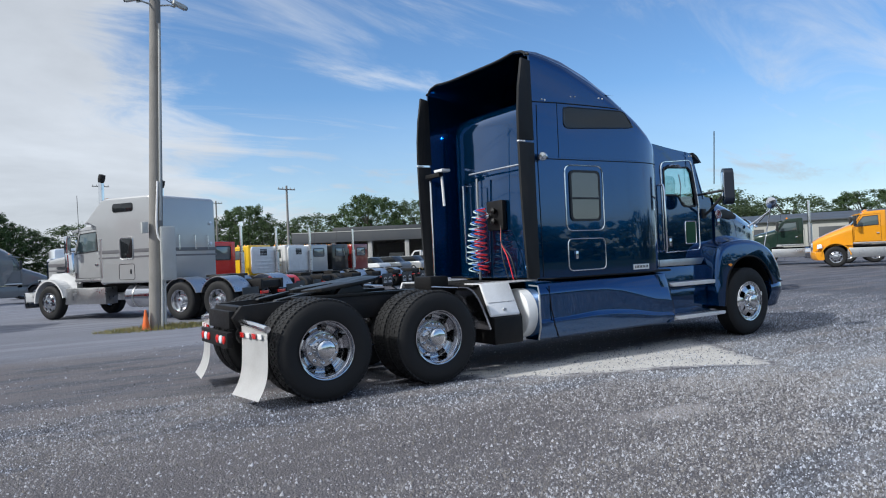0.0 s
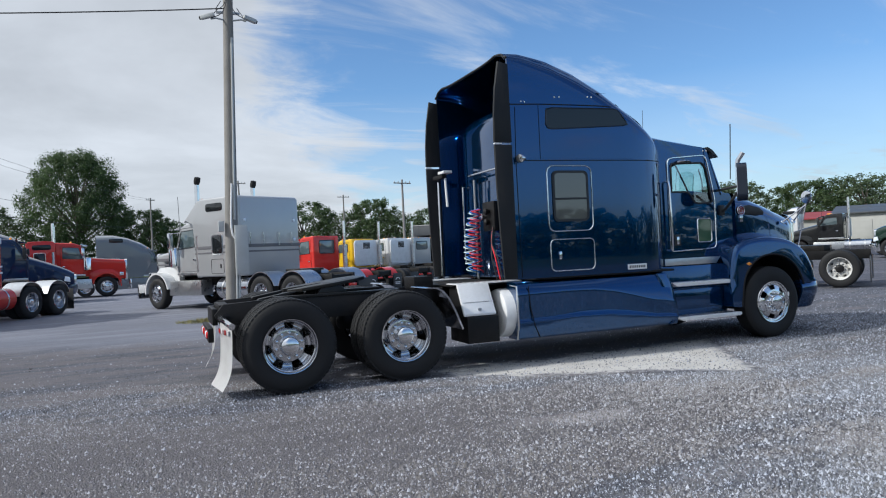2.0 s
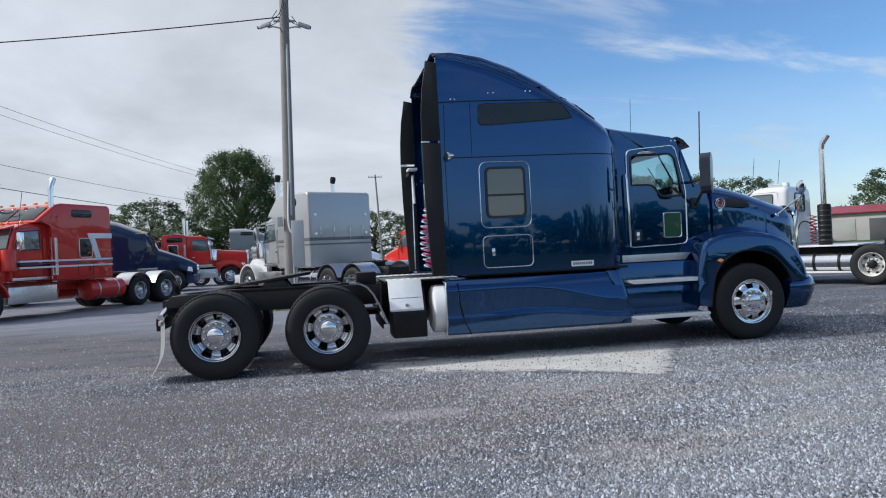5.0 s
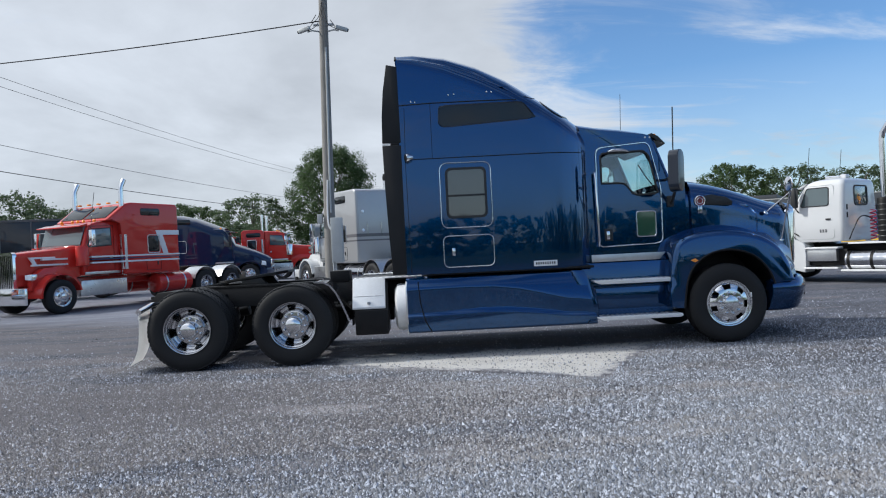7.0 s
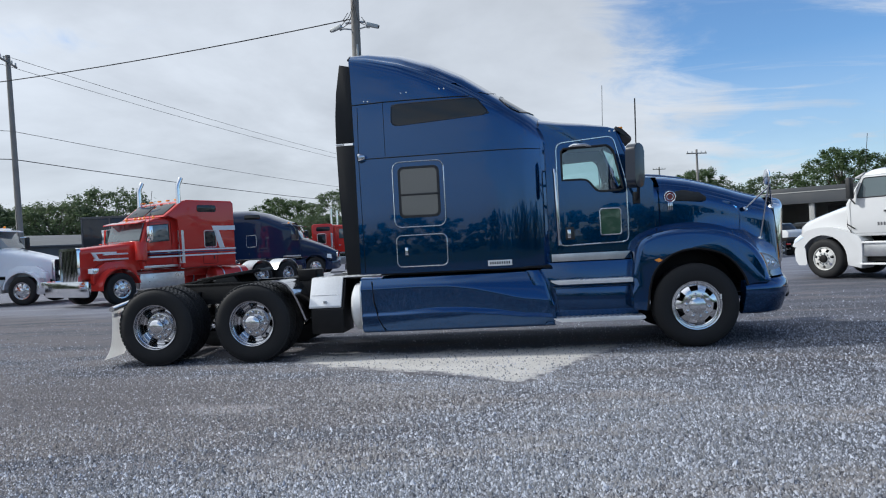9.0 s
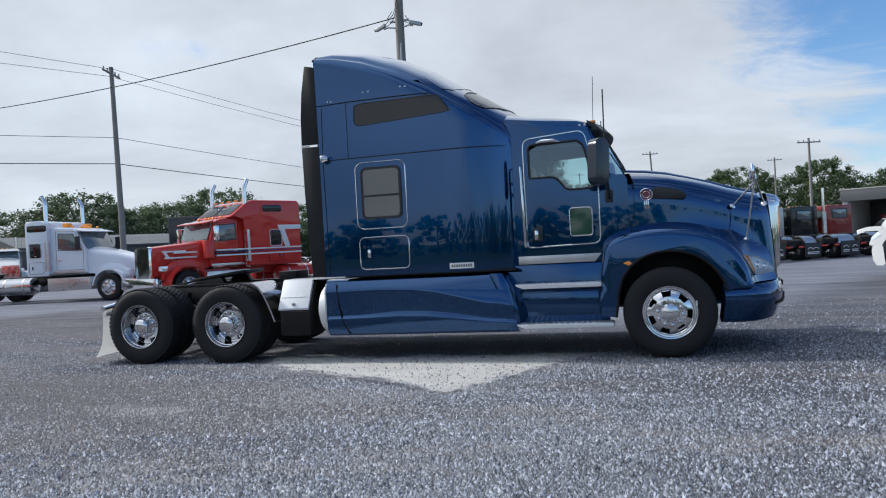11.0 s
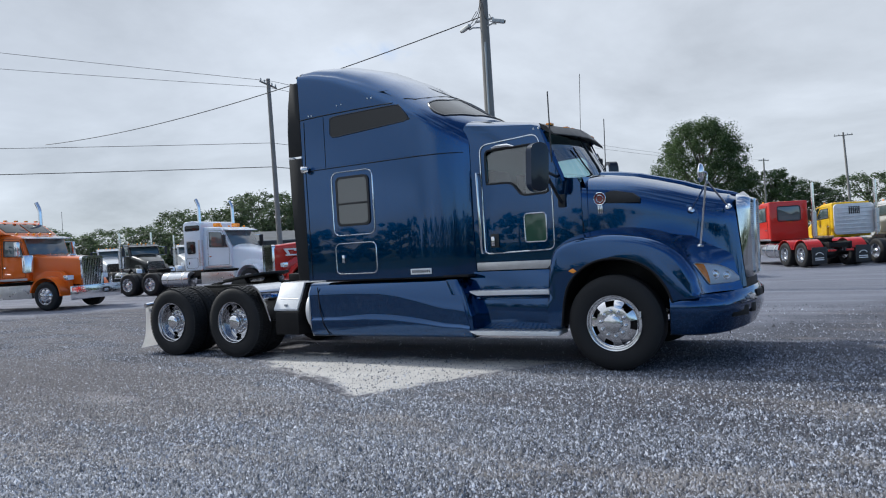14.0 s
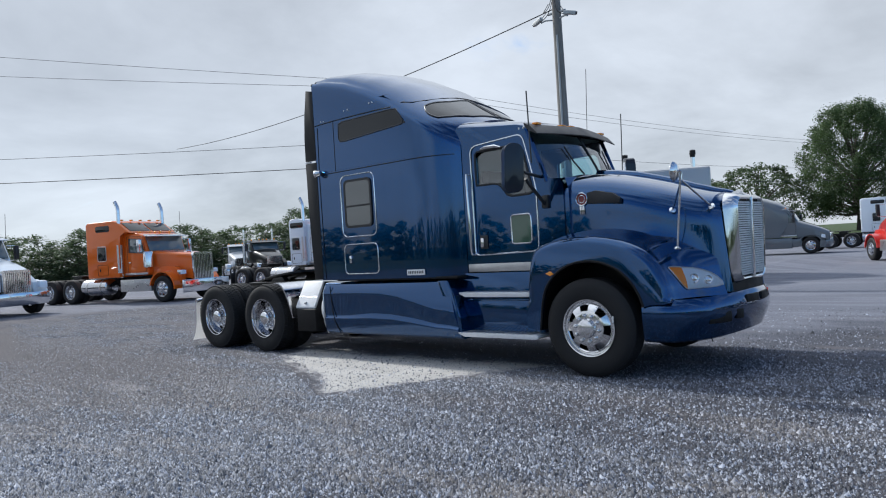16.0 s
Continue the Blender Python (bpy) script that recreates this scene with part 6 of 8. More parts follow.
TNAVY = paint("deep_blue_paint", (0.004, 0.018, 0.062), 0.3, 0.0, 0.05)
CABGLASS = material("other_cab_glass", (0.075, 0.105, 0.112), 0.05, 0.0, Coat_Weight=1.0, Coat_Roughness=0.02, Coat_IOR=1.75)[0]
STRIPE = material("white_stripe", (0.75, 0.75, 0.76), 0.35)[0]
STRIPEBLUE = material("dark_stripe", (0.03, 0.04, 0.12), 0.35)[0]
GREYSTRIPE = material("grey_stripe", (0.12, 0.12, 0.13), 0.35)[0]
STEELRIM = worn("white_steel_rim", (0.66, 0.66, 0.64), 0.45, 0.0, (0.30, 0.28, 0.25), 0.35, 6.0)


def arch_fender(t, x, y0, y1, r, mat, a0=-10, a1=190, z=0.51, thick=0.02, name="fender"):
    """A curved guard over a wheel."""
    rings = []
    for k in range(15):
        a = radians(a0 + (a1 - a0) * k / 14)
        c, s_ = math.cos(a), math.sin(a)
        rings.append([(x + c * q, y, z + s_ * q) for y, q in ((y0, r), (y1, r), (y1, r + thick), (y0, r + thick))])
    return part(name, loft(rings), mat, t)


def tractor(label, m, col, wb=5.6, nose="long", sleeper=1.9, roof=3.2, stacks=2, stack_h=3.9, tank=None, rim=None, fender_mat=None, rear=None,
            stripes="", rack=False, flaps=None, lights=False, group="", stack_tip="mitre", cab_mat=None, tanks=True, scoop=False, category="truck"):
    """A conventional truck tractor; x ahead, the front axle at the origin."""
    t = empty("truck", label, category, m, group)
    cab_mat = cab_mat or col
    tank = tank or ALLOY
    rim = rim or ALLOY
    long_nose = nose == "long"
    # chassis
    end = -wb - 1.45
    fr = part("chassis_frame", box(end, 0.6, -0.46, -0.38, 0.74, 1.0, 0.008), BLACK if tank is not TRED else TRED, t)
    part("frame_rail", box(end, 0.6, 0.38, 0.46, 0.74, 1.0, 0.008), BLACK if tank is not TRED else TRED, fr)
    for x in (end + 0.1, -wb, -wb + 1.3, -3.4, -1.5):
        part("crossmember", box(x - 0.06, x + 0.06, -0.38, 0.38, 0.78, 0.96, 0.01), BLACK, fr)
    for x in (-wb - 0.66, -wb + 0.66):
        part("drive_axle", lathe([(0.002, -0.9), (0.08, -0.9), (0.09, -0.3), (0.2, -0.15), (0.2, 0.15), (0.09, 0.3), (0.08, 0.9), (0.002, 0.9)], (x, 0, 0.51), (0, 1, 0), 12), GREASE, t)
        axle_pair(t, "drive", x, 1.2, rim)
    for s in (-1, 1):
        wheel(t, "steer", 0.0, s * 1.17, s, rim)
    part("fifth_wheel", prism([(-0.5, -0.26), (-0.36, -0.42), (0.36, -0.42), (0.48, -0.26), (0.48, 0.26), (0.36, 0.42), (-0.36, 0.42), (-0.5, 0.26), (-0.5, 0.12), (-0.05, 0.05), (-0.05, -0.05), (-0.5, -0.12)], 1.10, 1.16, 0.006, axis="z"), GREASE, t).location = (-wb + 0.1, 0, 0)
    part("fifth_wheel_base", box(-wb - 0.15, -wb + 0.35, -0.42, 0.42, 1.0, 1.10, 0.01), GREASE, t)
    # nose
    if long_nose:
        front, back, cabf = 0.92, -0.92, -0.98
        secs = [(front, 0.50, 0.85, 1.62, 1.82), (0.4, 0.55, 0.9, 1.66, 1.87), (-0.3, 0.66, 1.0, 1.72, 1.93), (back, 0.80, 1.05, 1.80, 2.02)]
        n_e = 5.0
    elif nose == "medium":
        front, back, cabf = 0.72, -1.0, -1.08
        secs = [(front, 0.52, 0.85, 1.30, 1.55), (0.45, 0.62, 0.9, 1.42, 1.68), (-0.2, 0.74, 1.0, 1.58, 1.86), (back, 0.88, 1.05, 1.75, 2.05)]
        n_e = 3.0
    else:
        front, back, cabf = 0.95, -0.75, -0.82
        secs = [(front, 0.55, 0.75, 1.05, 1.30), (0.7, 0.72, 0.85, 1.18, 1.46), (0.2, 0.82, 1.0, 1.40, 1.70), (-0.3, 0.90, 1.05, 1.58, 1.90), (back, 0.95, 1.05, 1.72, 2.08)]
        n_e = 2.7
    hood = part("hood", shell(secs, 0.02, n=n_e), col, t)
    gw, gt, gb = (0.50, 1.84, 0.72) if long_nose else ((0.48, 1.55, 0.75) if nose == "medium" else (0.42, 1.22, 0.70))
    g = part("grille", framed(rounded(-gw, gw, gb, gt, 0.10), rounded(-gw + 0.065, gw - 0.065, gb + 0.06, gt - 0.09, 0.06), -0.02, 0.10), CHROME, t, "chrome grille surround with bars")
    g.matrix_basis = pose(front + 0.06, 0, 0, 0, 0, 90)
    part("grille_back", box(-gw + 0.03, gw - 0.03, 0.06, 0.09, gb + 0.03, gt - 0.04, 0.0), BLACK, g)
    bars = 11 if long_nose else 13
    for k in range(bars):
        y = -gw + 0.10 + k * (2 * gw - 0.20) / (bars - 1)
        part("grille_bar", box(y - 0.022, y + 0.022, 0.005, 0.05, gb + 0.05, gt - 0.06, 0.0), CHROME, g)
    fm = fender_mat or col
    for s in (-1, 1):
        ya, yb = sorted((s * 0.60, s * 1.19))
        arch_fender(t, 0.0, ya, yb, 0.62, fm, -2 if long_nose else 5, 168 if long_nose else 175, 0.52, 0.05, "front_fender")
        inner = part("fender_apron", prism([(-0.60, 0.75), (-0.45, 1.0), (0.0, 1.16), (0.40, 1.05), (0.62, 0.72), (0.70, 0.72), (0.66, 1.1), (0.3, 1.35), (-0.3, 1.38), (-0.75, 1.2), (-0.78, 0.7)], s * 0.62, s * 0.82, 0.01), fm, t)
        if long_nose:
            hl = part("headlamp", box(0.60, 0.78, s * 0.82 - 0.15, s * 0.82 + 0.15, 1.02, 1.20, 0.03), CHROME, t, "chrome headlamp pod")
            part("lamp_lens", box(0.775, 0.79, s * 0.82 - 0.13, s * 0.82 + 0.13, 1.04, 1.18, 0.005), CLEARLENS, hl)
            part("air_cleaner", lathe([(0.002, 0), (0.15, 0.0), (0.19, 0.03), (0.19, 0.55), (0.17, 0.62), (0.002, 0.64)], (-0.84, s * 1.0, 1.35), (0, 0, 1), 20), CHROME if stripes != "red" else col, t, "round external air cleaner")
        else:
            part("headlamp", prism([(0.55, 0.95), (0.80, 0.90), (0.78, 1.12), (0.60, 1.16)], s * 0.80, s * 1.08, 0.03), CLEARLENS, t, "clear moulded headlamp")
    if long_nose:
        part("bumper", box(1.06, 1.14, -1.18, 1.18, 0.34, 0.82, 0.03), CHROME, t, "tall chrome bumper")
    else:
        bmp = loft([[(x - a, y, z) for a, z in ((0.0, 0.78), (-0.03, 0.66), (0.0, 0.45), (0.08, 0.36), (0.14, 0.40), (0.10, 0.78))] for y, x in ((-1.16, 0.62), (-1.10, 0.82), (-0.8, 0.98), (0, 1.06), (0.8, 0.98), (1.10, 0.82), (1.16, 0.62))])
        part("bumper", bmp, col if nose == "aero" else CHROME, t, "bumper with rounded corners")
    # cab
    depth = 1.25 if long_nose else 1.35
    cb = cabf - depth
    ch = 2.72 if long_nose else (2.80 if sleeper or rear is TRED else 2.62)
    cw = 0.98 if sleeper else 0.88
    cab = part("cab", prism([(cb, 1.08), (cabf + 0.10, 1.08), (cabf + 0.08, 1.95), (cabf - 0.30 if not long_nose else cabf - 0.12, ch - 0.12), (cabf - 0.45, ch), (cb, ch + 0.05)], -cw, cw, 0.07, None, 3), cab_mat, t)
    top_x = cabf - 0.28 if not long_nose else cabf - 0.11
    ws = [(cabf + 0.10, 1.98), (cabf + 0.11, 2.02), (top_x + 0.045, ch - 0.15), (top_x, ch - 0.15)]
    part("windscreen", prism(ws, 0.10 - cw, cw - 0.10, 0.006), CABGLASS, cab, "dark curved windscreen")
    part("visor", prism([(top_x - 0.02, ch - 0.06), (top_x + 0.30, ch - 0.14), (top_x + 0.30, ch - 0.17), (top_x, ch - 0.14)], 0.02 - cw, cw - 0.02, 0.006), cab_mat if not long_nose or stripes else CHROME, cab)
    for y in (-0.75, -0.25, 0, 0.25, 0.75):
        part("marker_lamp", lathe([(0.05, 0), (0.045, 0.05), (0.002, 0.09)], (cabf - 0.55, y, ch + 0.01), (0.3, 0, 1), 10), AMBER, cab)
    if lights:
        for y in (-0.6, 0.6):
            part("beacon", box(cabf - 1.0, cabf - 0.75, y - 0.14, y + 0.14, ch + 0.03, ch + 0.20, 0.04), AMBER, cab, "amber beacon")
    for s in (-1, 1):
        win = [(cb + 0.32, 1.98), (cabf - 0.05, 1.92), (top_x - 0.12, ch - 0.24), (cb + 0.34, ch - 0.20)]
        part("door_window", prism(win, s * (cw - 0.002), s * (cw + 0.012), 0.004), CABGLASS, cab, "dark door window")
        part("window_trim", tube([(a, s * (cw + 0.01), b) for a, b in win], 0.016, None, 5, closed=True), PLASTIC, cab)
        part("door_seam", tube([(a, s * (cw + 0.005), b) for a, b in ((cb + 0.22, 1.2), (cabf - 0.02, 1.2), (cabf, 1.9), (top_x - 0.05, ch - 0.15), (cb + 0.24, ch - 0.12))], 0.007, None, 4, closed=True), BLACK, cab)
        part("door_handle", box(cb + 0.30, cb + 0.42, s * (cw + 0.02) - 0.015, s * (cw + 0.02) + 0.015, 1.55, 1.60, 0.006), CHROME, cab)
        mr = part("mirror", box(cabf - 0.10, cabf + 0.04, s * 1.26 - 0.07, s * 1.26 + 0.07, 1.95, 2.45, 0.03), CHROME if long_nose else PLASTIC, cab, "tall side mirror")
        part("mirror_arm", tube([(cabf - 0.1, s * (cw - 0.02), 2.44), (cabf, s * 1.26, 2.44), (cabf, s * 1.26, 1.93), (cabf, s * (cw - 0.02), 1.9)], 0.014, None, 6), CHROME, cab)
        if tanks:
            part("fuel_tank", lathe([(0.002, 0), (0.28, 0.0), (0.32, 0.03), (0.32, 1.45), (0.28, 1.48), (0.002, 1.48)], (-wb + 1.28, s * 0.86, 0.66), (1, 0, 0), 24), tank, t, "round side fuel tank")
            for x in (-wb + 1.6, -wb + 2.4):
                part("tank_strap", lathe([(0.327, 0), (0.327, 0.06)], (x, s * 0.86, 0.66), (1, 0, 0), 24), BRUSHED, t)
        part("tool_step", prism([(cb - 0.1, 0.45), (cabf + 0.35, 0.45), (cabf + 0.30, 0.92), (cb - 0.1, 0.92)], s * 0.70, s * 1.12, 0.02), BRUSHED if nose != "aero" or not sleeper else col, t, "step box under the door")
        part("sill_strip", box(cb, cabf + 0.05, s * (cw + 0.005) - 0.012, s * (cw + 0.005) + 0.012, 1.09, 1.17, 0.003), BRUSHED, cab)
    # sleeper
    if sleeper:
        x1, x0 = cb + 0.02, cb - sleeper
        if nose == "aero":
            sh = [(x0, 1.2, 1.05, roof - 0.45, roof), (x0 + sleeper * 0.45, 1.2, 1.05, roof - 0.5, roof - 0.02), (x0 + sleeper * 0.85, 1.18, 1.05, roof - 0.75, roof - 0.22), (x1 + 0.45, 1.08, 1.05, 2.45, roof - 0.55), (x1 + 0.95, 1.0, 1.9, 2.40, 2.86)]
            sm = shell(sh, 0.03)
            bmesh.ops.holes_fill(sm, edges=sm.edges[:])
        else:
            slope = [(x1 + 0.62, 2.74), (x1 - 0.12, roof - 0.06)] if nose == "long" and roof > 3.0 else [(x1 + 0.02, roof - 0.14), (x1 - 0.06, roof - 0.04)]
            sm = prism([(x0, 1.02), (x1, 1.02), (x1 + 0.02, min(2.72, roof - 0.2))] + slope + [(x1 - 0.35, roof), (x0 + 0.10, roof - 0.01), (x0, roof - 0.10)], -1.18, 1.18, 0.07, None, 3)
        sl = part("sleeper", sm, col, t, "tall sleeper box behind the cab")
        part("sleeper_back", box(x0 - 0.012, x0 + 0.02, -1.10, 1.10, 1.05, roof - (0.5 if nose == "aero" else 0.1), 0.01), col, sl)
        if nose == "long" and roof > 3.0:
            a, b_ = Vector((x1 + 0.60, 2.755)), Vector((x1 - 0.10, roof - 0.05))
            nv = Vector((-(b_ - a).y, (b_ - a).x)).normalized() * -0.014
            p0, p1 = a.lerp(b_, 0.14), a.lerp(b_, 0.86)
            for s in (-1, 1):
                part("roof_window", prism([tuple(p0), tuple(p1), tuple(p1 + nv), tuple(p0 + nv)], min(s * 0.04, s * 1.02), max(s * 0.04, s * 1.02), 0.004), DARKGLASS, sl, "dark sloping roof window")
            for y in (-0.9, -0.45, 0.0, 0.45, 0.9):
                part("roof_lamp", box(x1 - 0.16, x1 - 0.06, y - 0.05, y + 0.05, roof - 0.02, roof + 0.035, 0.015), AMBER, sl)
        for s in (-1, 1):
            mid = (x0 + x1) / 2 - 0.05
            part("sleeper_window", prism(rounded(mid - 0.22, mid + 0.22, 1.72, 2.25, 0.06), s * 1.176, s * 1.192, 0.003), DARKGLASS, sl, "dark sleeper window")
            part("window_trim", tube([(a, s * 1.19, b) for a, b in rounded(mid - 0.25, mid + 0.25, 1.69, 2.28, 0.07)], 0.014, None, 5, closed=True), BRUSHED, sl)
            zt = roof - 0.52 if nose == "aero" else roof - 0.42
            part("upper_window", prism(rounded(mid - 0.30, mid + 0.50, zt, zt + 0.24, 0.08), s * 1.17, s * (1.192 if nose != "aero" else 1.20), 0.003), DARKGLASS, sl)
            part("hatch_line", tube([(a, s * 1.183, b) for a, b in rounded(mid - 0.28, mid + 0.32, 1.12, 1.55, 0.05)], 0.007, None, 4, closed=True), BLACK, sl)
            part("hatch_handle", box(mid - 0.16, mid - 0.12, s * 1.19 - 0.014, s * 1.19 + 0.014, 1.28, 1.40, 0.006), PLASTIC, sl)
            if nose == "aero":
                part("side_skirt", box(cb - sleeper + 0.1, cabf - 0.2, min(s * 0.9, s * 1.18), max(s * 0.9, s * 1.18), 0.36, 1.0, 0.05), col, t)
            for y in (0.3, 0.8):
                part("grab_rail", tube([(x0 - 0.015, s * y, 1.9), (x0 - 0.06, s * y, 1.9), (x0 - 0.06, s * y, 2.3), (x0 - 0.015, s * y, 2.3)], 0.012, None, 6), CHROME, sl)
            part("cargo_lamp", lathe([(0.05, 0), (0.05, 0.03), (0.03, 0.045), (0.002, 0.05)], (x0 - 0.01, s * 0.95, roof - 0.75), (-1, 0, 0), 12), CLEARLENS, sl)
            part("cargo_lamp", lathe([(0.05, 0), (0.05, 0.03), (0.03, 0.045), (0.002, 0.05)], (x0 - 0.01, s * 0.95, roof - 1.35), (-1, 0, 0), 12), CLEARLENS, sl)
        if stripes == "red":
            for s in (-1, 1):
                for z, w, mt in ((1.42, 0.05, STRIPE), (1.53, 0.035, STRIPEBLUE), (1.60, 0.05, STRIPE)):
                    part("stripe", box(x0, cabf - 0.05, min(s * 1.0, s * 1.19), max(s * 1.0, s * 1.19), z, z + w, 0.002), mt, sl)
                part("stripe", prism([(x0, 2.28), (x0 + 0.72, 2.28), (x0 + 0.50, 1.66), (x0 + 0.72, 1.66), (x0 + 1.02, 2.44), (x0, 2.44)], s * 1.18, s * 1.192, 0.001), STRIPE, sl, "white stripe")
                for dz in (0.0, 0.16):
                    part("hood_stripe", box(-0.8, 0.55 - dz * 2, min(s * 0.60, s * 0.72), max(s * 0.60, s * 0.72), 1.42 + dz, 1.47 + dz, 0.002), STRIPE, hood)
                part("hood_stripe", prism([(-0.2, 1.68), (0.62, 1.68), (0.45, 1.42), (0.36, 1.42), (0.48, 1.63), (-0.2, 1.63)], s * 0.60, s * 0.665, 0.001), STRIPE, hood)
        if stripes == "grey":
            for z, w in ((1.86, 0.10), (1.72, 0.05)):
                part("stripe", box(x0 - 0.014, x1 + 0.01, -1.186, 1.186, z, z + w, 0.002), GREYSTRIPE, sl)
                for s in (-1, 1):
                    part("hood_stripe", box(-0.85, 0.5, min(s * 0.5, s * 0.80), max(s * 0.5, s * 0.80), z - 0.30, z - 0.30 + w, 0.002), GREYSTRIPE, hood)
    else:
        part("rear_window", prism(rounded(-0.50, 0.50, 1.98, ch - 0.20, 0.08), cb - 0.012, cb + 0.01, 0.003, axis="x"), CABGLASS, cab, "dark rear cab window")
        part("rear_rubber", tube([(cb - 0.012, a, b_) for a, b_ in rounded(-0.52, 0.52, 1.96, ch - 0.18, 0.09)], 0.02, None, 5, closed=True), PLASTIC, cab)
        if rack:
            rk = part("headache_rack", prism(rounded(-0.94, 0.94, 1.2, 2.58, 0.16), 0.0, 0.06, 0.012), BAREWHITE, t, "ribbed aluminium headache rack")
            rk.matrix_basis = pose(cb - 0.16, 0, 0, 0, 0, 90)
            for k in range(7):
                part("rack_rib", box(-0.89, 0.89, 0.055, 0.085, 1.28 + k * 0.18, 1.315 + k * 0.18, 0.004), BAREWHITE, rk)
            for k in range(6):
                part("rack_slot", box(-0.24 + k * 0.09, -0.20 + k * 0.09, 0.05, 0.09, 2.12, 2.45, 0.002), BLACK, rk)
    for k in range(stacks):
        s = (-1, 1)[k] if stacks == 2 else (1 if group == "" else -1)
        x = cb - 0.05 if sleeper else cb - 0.32
        y = s * (1.08 if sleeper else 0.95)
        pts = [(x, y, 1.0), (x, y, stack_h - 0.25), (x - 0.02, y, stack_h - 0.10), (x - 0.14, y, stack_h + 0.12)] if stack_tip == "bend" else [(x, y, 1.0), (x, y, stack_h)]
        part("exhaust_pipe", tube(pts, 0.075, None, 14), CHROME, t, "chrome exhaust stack")
        part("heat_shield", tube([(x - 0.02, y, 1.2), (x - 0.02, y, 2.3)], 0.115, None, 14), BRUSHED, t)
        if stack_tip == "black":
            part("stack_cap", lathe([(0.08, 0), (0.10, 0.1), (0.09, 0.22), (0.002, 0.24)], (x, y, stack_h - 0.02), (-0.3, 0, 1), 12), RUBBER, t, "black cap on the stack")
    # rear guards and flaps
    if rear is not None:
        for s in (-1, 1):
            ya, yb = sorted((s * 0.55, s * 1.2))
            for x in (-wb + 0.66, -wb - 0.66):
                arch_fender(t, x, ya, yb, 0.60, rear, 20, 160, 0.51, 0.02, "rear_fender")
    fmz = flaps if flaps is not None else PLASTIC
    for s in (-1, 1):
        part("mud_flap", box(end - 0.02, end, min(s * 0.58, s * 1.18), max(s * 0.58, s * 1.18), 0.14, 0.82, 0.006), fmz, t, "hanging mud flap")
        if group:
            part("flap_mark", tube([(end - 0.024, s * 0.88 + 0.16 * math.cos(a), 0.47 + 0.13 * math.sin(a)) for a in np.linspace(0.3, 2.8, 9)], 0.016, None, 5), WHITE, t)
            for z in (0.30, 0.37):
                part("flap_bar", box(end - 0.026, end - 0.018, s * 0.88 - 0.18, s * 0.88 + 0.18, z, z + 0.035, 0.0), WHITE, t)
        part("tail_lamp", box(end - 0.03, end, min(s * 0.2, s * 0.5), max(s * 0.2, s * 0.5), 0.62, 0.70, 0.005), RED, t)
    part("cab_aerial", tube([(cabf - 0.2, 1.0, 2.5), (cabf - 0.3, 1.1, 3.6)], 0.008, None, 5), PLASTIC, t)
    return t


